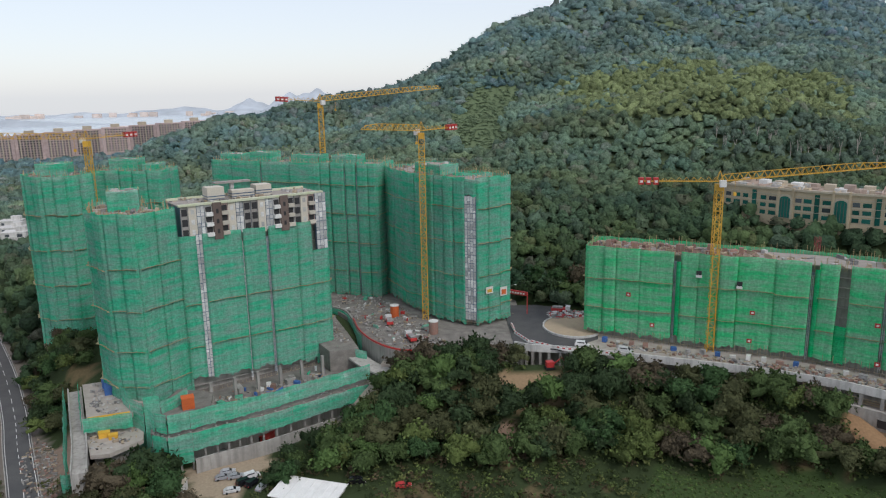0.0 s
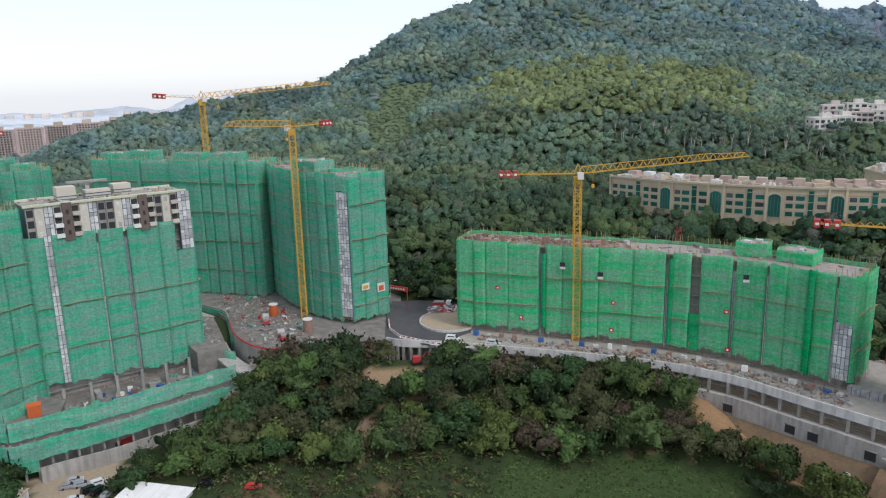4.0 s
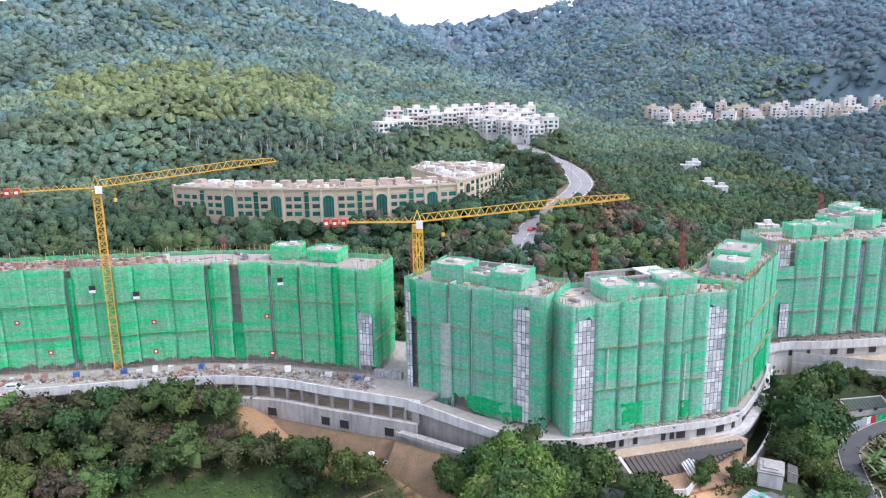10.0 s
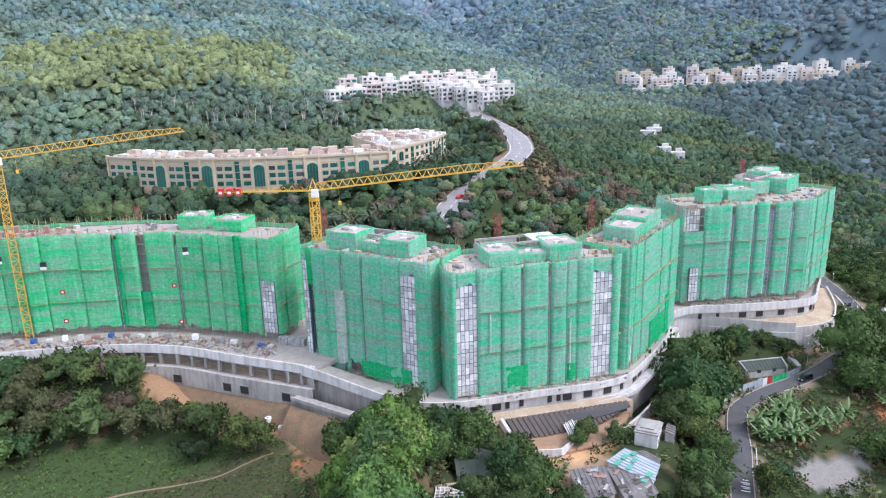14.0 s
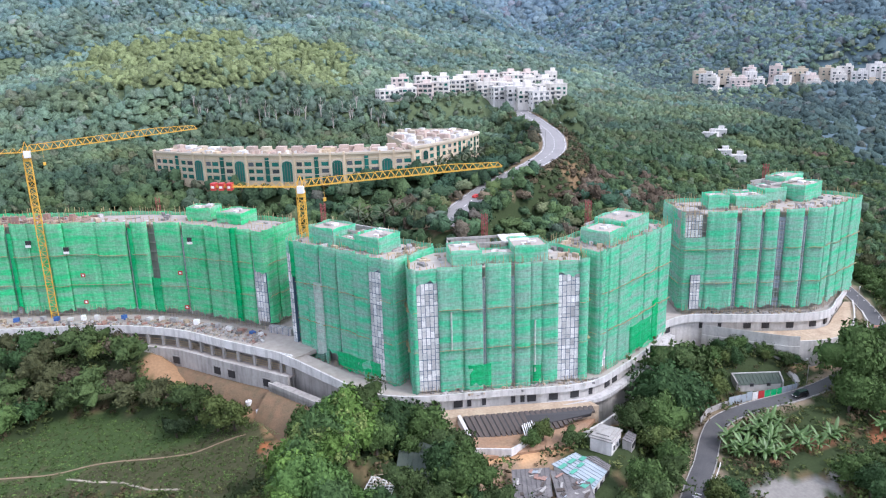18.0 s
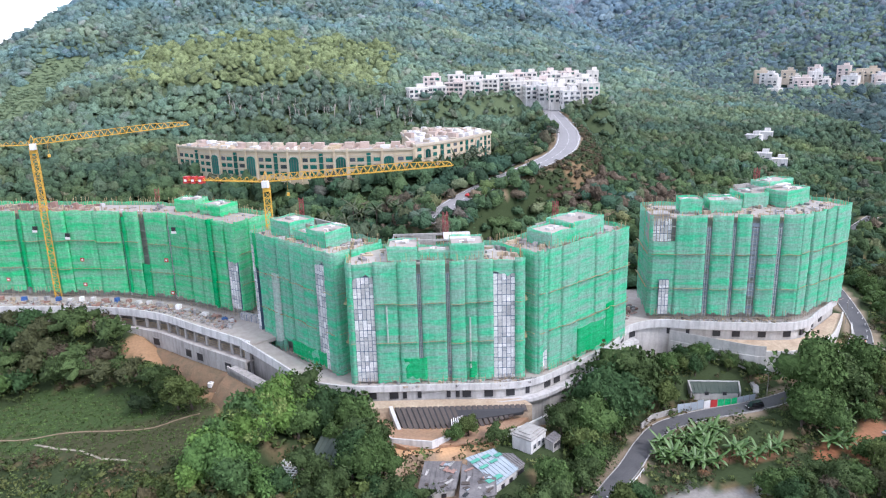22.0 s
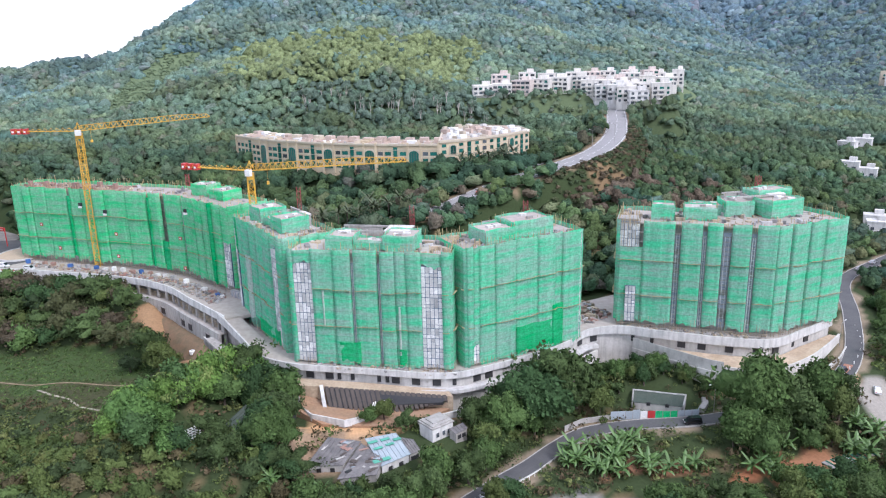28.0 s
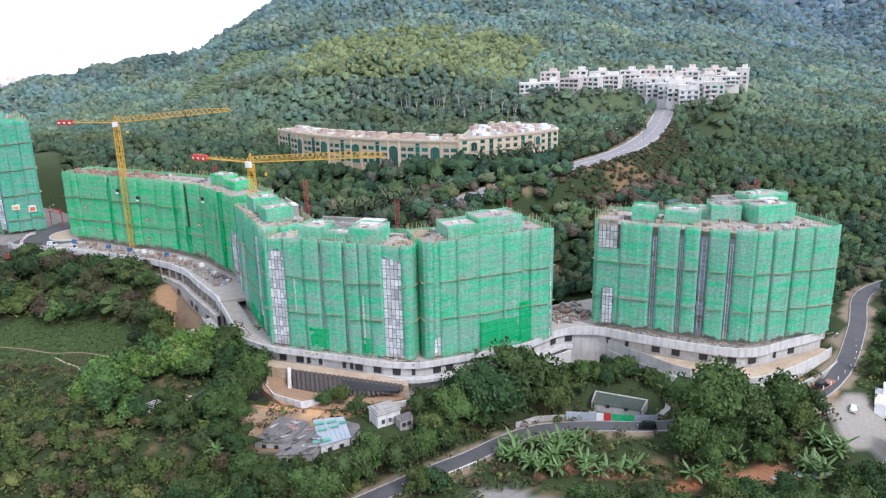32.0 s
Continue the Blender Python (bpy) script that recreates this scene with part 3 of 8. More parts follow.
def road_strip(line, width, lift, side=0.0):
    """A thin slab that follows a road line; side moves it off the middle."""
    pts = offset_line([p[:2] for p in line], side)
    z = [p[2] + lift for p in line]
    return strip_solid(pts, width / 2, width / 2, [h - 0.4 for h in z], z)


def road(name, label, line, width, mat, marks=True, kerb=True):
    own = thing(name, line[0], label, "road", kind="structure")
    part("carriageway", road_strip(line, width, 0.0), mat, own)
    if marks:
        n = len(line)
        for i in range(1, n - 2, 1):
            a, b = Vector(line[i]), Vector(line[i + 1])
            m = a.lerp(b, 0.1), a.lerp(b, 0.6)
            part("lane_mark", strip_solid([p.to_tuple()[:2] for p in m], 0.09, 0.09, [p.z - 0.02 for p in m], [p.z + 0.02 for p in m]), WHITEPAINT, own)
        for e in (-1, 1):
            part("edge_line", road_strip(line, 0.16, 0.015, e * (width / 2 - 0.5)), WHITEPAINT, own)
    if kerb:
        for e in (-1, 1):
            part("kerb", road_strip(line, 0.25, 0.12, e * (width / 2 + 0.12)), STONE, own)
    return own


road("lane", "narrow patched asphalt lane winding below the podium", LANE, 5.0, ASPHALT, marks=False)
road("highway", "pale two-lane road bending up the wooded slope", HIGHWAY, 12, PALEROAD)
road("west_road", "dark asphalt road along the site's edge", WEST_ROAD, 8, ASPHALT)


# ---- decks, retaining walls and terraces ----
EAST_EDGE = smooth_line([(165, 127.5), (170, 122.5), (179, 117), (197, 111.2), (220.5, 103.8), (236, 107.8), (254, 115.8), (262, 121), (270, 127.5), (281, 127.5), (292, 121), (318.5, 109), (335, 115), (350, 122.5)], 4)
EAST_BACK = [(354, 140), (345, 152), (330, 158), (290, 162), (262, 150), (225, 135), (200, 148), (185, 165), (172, 160)]
WEST_EDGE = smooth_line([(24, 236), (30, 232.5), (44, 229), (75, 217), (105, 204), (124, 189.5), (136, 173), (149.5, 154.5), (152, 151)], 4)
WEST_BACK = [(172, 160), (182, 190), (160, 215), (120, 240), (60, 272), (24, 280)]


def wall_window(owner, line, at, z, w, h, depth=0.25, name="opening", mat=None):
    """A framed near-black box on a wall that follows a line, in place of a shaded opening; at: metres along it."""
    run = 0.0
    for a, b in zip(line, line[1:]):
        d = math.hypot(b[0] - a[0], b[1] - a[1])
        if run + d >= at:
            c = lerp(a[:2], b[:2], (at - run) / d)
            turn = math.degrees(math.atan2(b[1] - a[1], b[0] - a[0]))
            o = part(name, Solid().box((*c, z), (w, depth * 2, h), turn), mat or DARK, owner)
            return part("lintel", Solid().box((*c, z + h), (w + 0.5, depth * 2 + 0.2, 0.22), turn), CONCRETE, o)
        run += d


PALEWALL = material("new_pale_concrete", (0.60, 0.58, 0.54), (0.46, 0.44, 0.40), scale=0.25, fine=1.5, amount=0.8, grain=0.1, stain=0.25)
deck_e = thing("podium_deck", (220, 130, 0), "pale concrete podium with a curved white parapet under netted towers", "podium", kind="structure")
part("deck_slab", Solid().prism(offset_line(EAST_EDGE, -0.5) + EAST_BACK, 8.9, 10.0), SLAB, deck_e)
part("deck_core", Solid().prism(offset_line(EAST_EDGE, -1.7) + EAST_BACK, -6, 8.9), CONCRETE, deck_e)
part("parapet", strip_solid(EAST_EDGE, 0.0, 0.5, 8.9, [10.7 + 0.9 * min(1, max(0, (p[0] - 255) / 25)) for p in EAST_EDGE]), WHITEWALL, deck_e, "smooth white-grey parapet band")
low_wall = part("retaining_wall", strip_solid(EAST_EDGE, -1.1, 1.8, -5, 8.9), PALEWALL, deck_e, "stained concrete wall with dark openings")
part("ledge", strip_solid(EAST_EDGE[14:34], 1.6, 0.9, 5.0, 6.0), WHITEWALL, deck_e)
wl = offset_line(EAST_EDGE, -1.1)
for a in (20, 26, 29, 33, 41, 43.5, 46, 52, 58, 63, 70, 74, 93, 97, 112, 118, 131, 137, 146, 152, 160, 168, 174, 183, 190):
    wall_window(low_wall, wl, a, 6.4, 1.1 if a % 2 else 2.4, 2.0)
# strip between the block's foot and the pit: a low wall that runs out to the east
part("outer_wall", strip_solid(smooth_line([(207, 93), (222, 96.5), (238, 103), (252, 111), (262, 119), (272, 125.5)], 4), 0.3, 0.3, -4, [2.2 + 0.13 * i for i in range(21)]), PALEWALL, deck_e, "sloping outer retaining wall")
# terrace below the lone block
TERRACE = smooth_line([(284, 126), (294, 113), (303, 103.5), (317, 100), (331, 105.5), (342, 113), (352, 121)], 4)
ter = thing("terrace", (318, 108, 0), "sandy terrace held by two tiers of curved grey walls", "terrace", kind="structure")
part("terrace_floor", Solid().prism(offset_line(TERRACE, -0.4) + list(reversed(offset_line(EAST_EDGE, -0.6)[40:])), -4, 5.6), SANDSOIL, ter, "bare sandy soil")
part("terrace_wall", strip_solid(TERRACE[7:], 0, 0.5, -3, 6.4), PALEWALL, ter)
part("side_wall", strip_solid(TERRACE[:9], 0.35, 0, -4, 4.6), PALEWALL, ter)
part("lower_wall", strip_solid([(305, 100.5), (318, 97), (333, 101.5), (345, 110), (354, 119)], 0, 0.5, -3, 3.6), PALEWALL, ter)
WALK = smooth_line([(336, 99.5), (346, 107), (357, 119), (364, 132)], 3)
part("footway", strip_solid(WALK, 1.2, 1.2, -3, [2.4 + 0.14 * i for i in range(len(WALK))]), material("brick_red_paving", (0.36, 0.16, 0.10), (0.29, 0.15, 0.10), scale=0.6), ter, "brick-red paved footway")
for i, c in enumerate(offset_line(WALK, 1.1)):
    part("bollard", Solid().box((*c, 2.3 + 0.14 * i), (0.2, 0.2, 1.1)), WHITEPAINT, ter)
part("hoarding", strip_solid(TERRACE[:9], 0.1, 0.05, 4.5, 8.0), PALEWALL, ter, "grey sheet hoarding along the edge")

deck_w = thing("road_deck", (110, 210, 0), "concrete road deck with a parapet over a retaining wall", "road deck", kind="structure")
part("deck_slab", Solid().prism(offset_line(WEST_EDGE, -0.5) + WEST_BACK, 12.6, 13.8), SLAB, deck_w)
part("parapet", strip_solid(WEST_EDGE, 0.0, 0.45, 12.4, 15.0), WHITEWALL, deck_w, "plain concrete parapet")
back_wall = part("back_wall", strip_solid(WEST_EDGE, -5.0, 5.6, -4, 12.6), CONCRETE, deck_w, "shaded wall under the deck")
foot = part("foot_wall", strip_solid(WEST_EDGE[8:], 2.4, -1.4, -5, 9.2), STONE, deck_w, "lower retaining wall with square openings")
part("foot_slab", strip_solid(WEST_EDGE[8:], 1.8, 5.2, 8.4, 8.8), SLAB, deck_w)
fl = offset_line(WEST_EDGE, 2.4)
for a in (70, 96, 112, 130, 136, 150):
    wall_window(foot, fl, a, 4.6, 2.6, 2.4)
run = 0.0
for a, b in zip(offset_line(WEST_EDGE, -0.3), offset_line(WEST_EDGE, -0.3)[1:]):
    d = math.hypot(b[0] - a[0], b[1] - a[1])
    for k in range(max(1, int(d / 8))):
        c = lerp(a, b, k / max(1, int(d / 8)))
        part("column", Solid().box((*c, ground_at(*c) - 1), (0.9, 0.9, 13.5 - ground_at(*c)), math.degrees(math.atan2(b[1] - a[1], b[0] - a[0]))), CONCRETE, deck_w)
    r = Solid()
    for h in (9.6, 10.3, 11.0):
        r.bar((*a, h), (*b, h), 0.12)
    if c[0] > 100:
        part("guard_rail", r, BAMBOO, deck_w)
# ramp from the deck down to the podium
RAMP = [(149.5, 154.5), (153, 149), (158.5, 140), (165, 128.5)]
part("ramp_slab", strip_solid(RAMP, -0.3, 6, [12.4, 11.8, 10.3, 8.9], [13.8, 13.0, 11.5, 10.05]), SLAB, deck_w)
part("ramp_parapet", strip_solid(RAMP, 0.25, 0.25, [12.0, 11.4, 9.9, 8.6], [15.0, 14.2, 12.5, 10.8]), WHITEWALL, deck_w)
BANKSOIL = material("bank_soil", (0.215, 0.13, 0.072), (0.13, 0.10, 0.055), scale=0.35, fine=2.0, amount=0.8, bump=0.6, depth=0.2)
bank_line = WEST_EDGE[14:-2] + RAMP[:2]
cols = [offset_line(bank_line, o) for o in (2.2, 4.5, 7, 9.5, 12.5)]
vs, fs = [], []
for j, (col, h) in enumerate(zip(cols, (3.6, 2.8, 0.6, -2.6, -7.5))):
    for i, c in enumerate(col):
        vs.append((*c, h - 1.6 * max(0, 3 - i) - 1.8 * max(0, i - len(col) + 4) + 0.5 * math.sin(i * 1.9 + j) * (0 < j < 4)))
m = len(bank_line)
for j in range(4):
    fs += [(j * m + i, j * m + m + i, j * m + m + i + 1, j * m + i + 1) for i in range(m - 1)]
part("soil_bank", Solid().add(vs, fs), BANKSOIL, deck_w, "sloping bank of bare tan soil", smooth=True)
part("ramp_wall", strip_solid(RAMP, -1.5, 2.2, -5, [12.4, 11.8, 10.3, 8.9]), CONCRETE, deck_w)

part("lower_road", strip_solid(smooth_line(RAMP, 2), 5.6, -2.0, -5, [7.0, 6.7, 6.4, 6.0, 5.6, 5.2, 4.8]), STONE, deck_w, "lower pale concrete road beside the ramp")
slope = smooth_line(RAMP, 2)
vs, fs = [], []
for j, (o, h) in enumerate(((5.0, 5.6), (7.0, 4.6), (9.5, 2.2), (12.0, -0.6), (15.0, -7.0))):
    vs += [(*c, h - 0.28 * i + 0.3 * math.sin(i * 1.7 + j) * (j > 1)) for i, c in enumerate(offset_line(slope, o))]
m = len(slope)
for j in range(4):
    fs += [(j * m + i, j * m + m + i, j * m + m + i + 1, j * m + i + 1) for i in range(m - 1)]
part("soil_slope", Solid().add(vs, fs), BANKSOIL, deck_w, "bare soil heaped against the lower road", smooth=True)
part("lower_kerb", strip_solid(offset_line(smooth_line(RAMP, 2), 5.4), 0.2, 0.2, 4, [7.9, 7.6, 7.3, 6.9, 6.5, 6.1, 5.7]), STONE, deck_w)
part("ramp_foot_slab", Solid().prism([(151, 168), (154, 157), (163, 142), (172, 130), (178, 138), (166, 166)], 8.5, 9.95), SLAB, deck_w)

# ---- the open pit before the podium ----
pit = thing("foundation_pit", (200, 102, 0), "open pit lined with dark sheet piles in orange soil", "pit", kind="structure")
part("work_strip", Solid().prism([(177, 117), (197, 110.5), (221, 103), (222, 99.5), (187, 109.5), (178, 111.5)], -6, [6.6, 6.6, 6.0, 5.6, 6.6, 6.6]), SANDSOIL, pit, "strip of orange soil along the wall")
part("pit_floor", Solid().prism([(177, 113.5), (187, 109.3), (221, 99.6), (208, 92), (186, 96.5), (178, 104)], -6, [4.6, 2.0, 2.0, 1.6, 1.8, 3.4]), SOIL, pit, "orange soil")
P_TOP0, P_TOP1 = (186.4, 109.4), (220.5, 100.0)
n = 24
for i in range(n):
    u0, u1 = i / n, (i + 0.72) / n
    a, a2 = lerp(P_TOP0, P_TOP1, u0), lerp(P_TOP0, P_TOP1, u1)
    reach = 4.4 * (1 - 0.8 * max(0, (u0 - 0.55) / 0.45))
    b, b2 = (a[0] + 0.25 * reach, a[1] - 0.95 * reach), (a2[0] + 0.25 * reach, a2[1] - 0.95 * reach)
    top, low = 6.75 - 0.9 * u0, 6.75 - 0.9 * u0 - 4.6 * reach / 4.4
    part("sheet_pile", Solid().prism([a, b, b2, a2], [top - 0.5, low - 0.5, low - 0.5, top - 0.5], [top, low, low, top]), PILES, pit)
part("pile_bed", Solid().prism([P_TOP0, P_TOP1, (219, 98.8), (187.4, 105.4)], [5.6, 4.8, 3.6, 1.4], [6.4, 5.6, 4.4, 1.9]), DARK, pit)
part("kerb_wall", strip_solid([(179, 106), (183, 99.5), (192, 94.5), (200, 97)], 0.2, 0.2, 1.5, 3.6), WHITEWALL, pit)
part("kerb_wall", strip_solid([(178, 111), (179.5, 106.5)], 0.25, 0.25, 1.5, 5.0), WHITEWALL, pit)
part("concrete_beam", strip_solid([(185.4, 110), (186.4, 105)], 0.5, 0.5, [5, 0.5], [7.0, 2.4]), WHITEWALL, pit)
pipes = thing("pipe_stack", (203, 99, 2.0), "stack of white plastic pipes on the soil", "pipes")
for i in range(9):
    part("pipe", Solid().bar((199 + i * 0.62, 99.0 + i * 0.1, 2.2 + 0.2 * (i % 2)), (200.0 + i * 0.62, 102.6 + i * 0.1, 4.0 + 0.2 * (i % 2)), 0.3, 6), WHITEPAINT, pipes)


# ---- towers wrapped in netting ----
RNG = random.Random(4)


def net_sheet(p, q, out, z0, z1, seed, ends=(True, True), ruffle=0.17, hem_wave=1.0):
    """One hung net from p to q, proud by out metres on the right-hand side of p->q, with its sides turned back to the wall."""
    px, py, qx, qy = *p, *q
    length = math.hypot(qx - px, qy - py)
    tx, ty = (qx - px) / length, (qy - py) / length
    nx, ny = ty, -tx
    nu, nv = max(2, int(length / 0.9)), max(3, int((z1 - z0) / 1.5))
    u = np.linspace(0, 1, nu + 1)
    depth = np.full(nu + 1, out)
    if ends[0]:
        u, depth = np.concatenate([[0.0], u]), np.concatenate([[-0.4], depth])
    if ends[1]:
        u, depth = np.concatenate([u, [1.0]]), np.concatenate([depth, [-0.4]])
    v = np.linspace(0, 1, nv + 1)
    uu, vv = np.meshgrid(u, v)
    dd = np.tile(depth, (nv + 1, 1))
    zz = z0 + vv * (z1 - z0)
    along = uu * length
    r = np.random.RandomState(seed)
    ph = r.uniform(0, 6.28, 6)
    wave = 0.3 * np.sin(along * 1.15 + ph[0] + 0.25 * np.sin(zz * 0.4 + ph[1])) + 0.35 * np.sin(along * 0.8 + zz * 0.12 + ph[2]) + 0.35 * np.sin(zz * 2.0 + ph[3] + along * 0.1) + r.uniform(-0.55, 0.55, uu.shape)
    dd = dd + ruffle * wave * (dd > 0)
    hem = hem_wave * (vv == 0) * (0.5 * np.sin(along * 0.9 + ph[4]) + 0.4 * np.sin(along * 2.7 + ph[5]))
    top = (vv == 1) * (0.15 * np.sin(along * 0.7 + ph[5]))
    zz = zz + hem + top
    vs = np.stack([px + tx * along + nx * dd, py + ty * along + ny * dd, zz], -1).reshape(-1, 3)
    m, n = uu.shape
    i = np.arange(n * m).reshape(m, n)
    fs = np.stack([i[:-1, :-1], i[:-1, 1:], i[1:, 1:], i[1:, :-1]], -1).reshape(-1, 4)
    return vs, fs


def fan_sheet(p, q, out, z, seed):
    """A slanting bamboo fan along a net: one sagging strip of lashed poles with a ragged rim."""
    s = Solid()
    length = math.hypot(q[0] - p[0], q[1] - p[1])
    tx, ty = (q[0] - p[0]) / length, (q[1] - p[1]) / length
    nx, ny = ty, -tx
    r = random.Random(seed)
    n = max(2, int(length / 0.8))
    vs, fs = [], []
    drop = r.uniform(-0.3, 0.3)
    for i in range(n + 1):
        a = i / n * length
        w, d = 0.55 + r.uniform(-0.1, 0.3), r.uniform(-0.1, 0.1) + drop * math.sin(math.pi * i / n)
        for e, h in ((out, -0.22), (out + w, 0.08), (out + w, -0.06), (out, -0.36)):
            vs.append((p[0] + tx * a + nx * e, p[1] + ty * a + ny * e, z + d + h))
    for i in range(n):
        k = 4 * i
        fs += [(k, k + 4, k + 5, k + 1), (k + 1, k + 5, k + 6, k + 2), (k + 2, k + 6, k + 7, k + 3)]
    fs += [(0, 1, 2, 3), (4 * n, 4 * n + 3, 4 * n + 2, 4 * n + 1)]
    return s.add(vs, fs)


def glazing(owner, p, q, out, z0, z1, seed):
    """A strip of curtain wall: a mullion grid with panels of their own between."""
    length = math.hypot(q[0] - p[0], q[1] - p[1])
    tx, ty = (q[0] - p[0]) / length, (q[1] - p[1]) / length
    nx, ny = ty, -tx
    r = random.Random(seed)
    P = lambda a, o, z: (p[0] + tx * a + nx * o, p[1] + ty * a + ny * o, z)
    cols = max(2, round(length / 1.15))
    rows = max(2, round((z1 - z0) / 3.1))
    wall = part("curtain_wall", Solid().add([P(0, out, z0), P(length, out, z0), P(length, out, z1), P(0, out, z1), P(0, -0.5, z0), P(length, -0.5, z0), P(length, -0.5, z1), P(0, -0.5, z1)],
                [(0, 1, 2, 3), (0, 4, 5, 1), (1, 5, 6, 2), (3, 2, 6, 7), (0, 3, 7, 4)]), MULLION, owner, "blue-grey curtain wall with pale panels")
    for i in range(rows):
        for j in range(cols):
            a0, a1 = j / cols * length + 0.09, (j + 1) / cols * length - 0.09
            b0, b1 = z0 + (z1 - z0) * i / rows + 0.1, z0 + (z1 - z0) * (i + 1) / rows - 0.1
            cut = r.choice((0.0, 0.35, 0.35, 0.65))
            for c0, c1 in ((b0, b1),) if cut == 0 else ((b0, b0 + (b1 - b0) * cut - 0.07), (b0 + (b1 - b0) * cut + 0.07, b1)):
                o = out + 0.06
                part("panel", Solid().add([P(a0, o, c0), P(a1, o, c0), P(a1, o, c1), P(a0, o, c1)] + [P(a, out, c) for a, c in ((a0, c0), (a1, c0), (a1, c1), (a0, c1))],
                     [(0, 1, 2, 3), (0, 4, 5, 1), (1, 5, 6, 2), (2, 6, 7, 3), (3, 7, 4, 0)]), PANEL, wall)


def litter(owner, ring, z, n, mats=None, size=1.0):
    """Loose building material strewn over a slab."""
    x0, x1, y0, y1 = min(p[0] for p in ring), max(p[0] for p in ring), min(p[1] for p in ring), max(p[1] for p in ring)
    for mat in mats or (MIXED, TIMBER):
        s, got = Solid(), 0
        for k in range(n * 12):
            x, y = RNG.uniform(x0, x1), RNG.uniform(y0, y1)
            if got < n and np_inside(np.array([x]), np.array([y]), ring)[0]:
                got += 1
                w = RNG.choice((0.5, 0.9, 1.6, 3.0))
                s.box((x, y, z), (w * size, RNG.uniform(0.2, 1.4) * size, RNG.choice((0.1, 0.2, 0.4, 0.7, 1.1)) * size), RNG.uniform(0, 180))
        tagged(part("building_material", s, mat, owner, "loose formwork, sacks and timber"), kind="stuff")


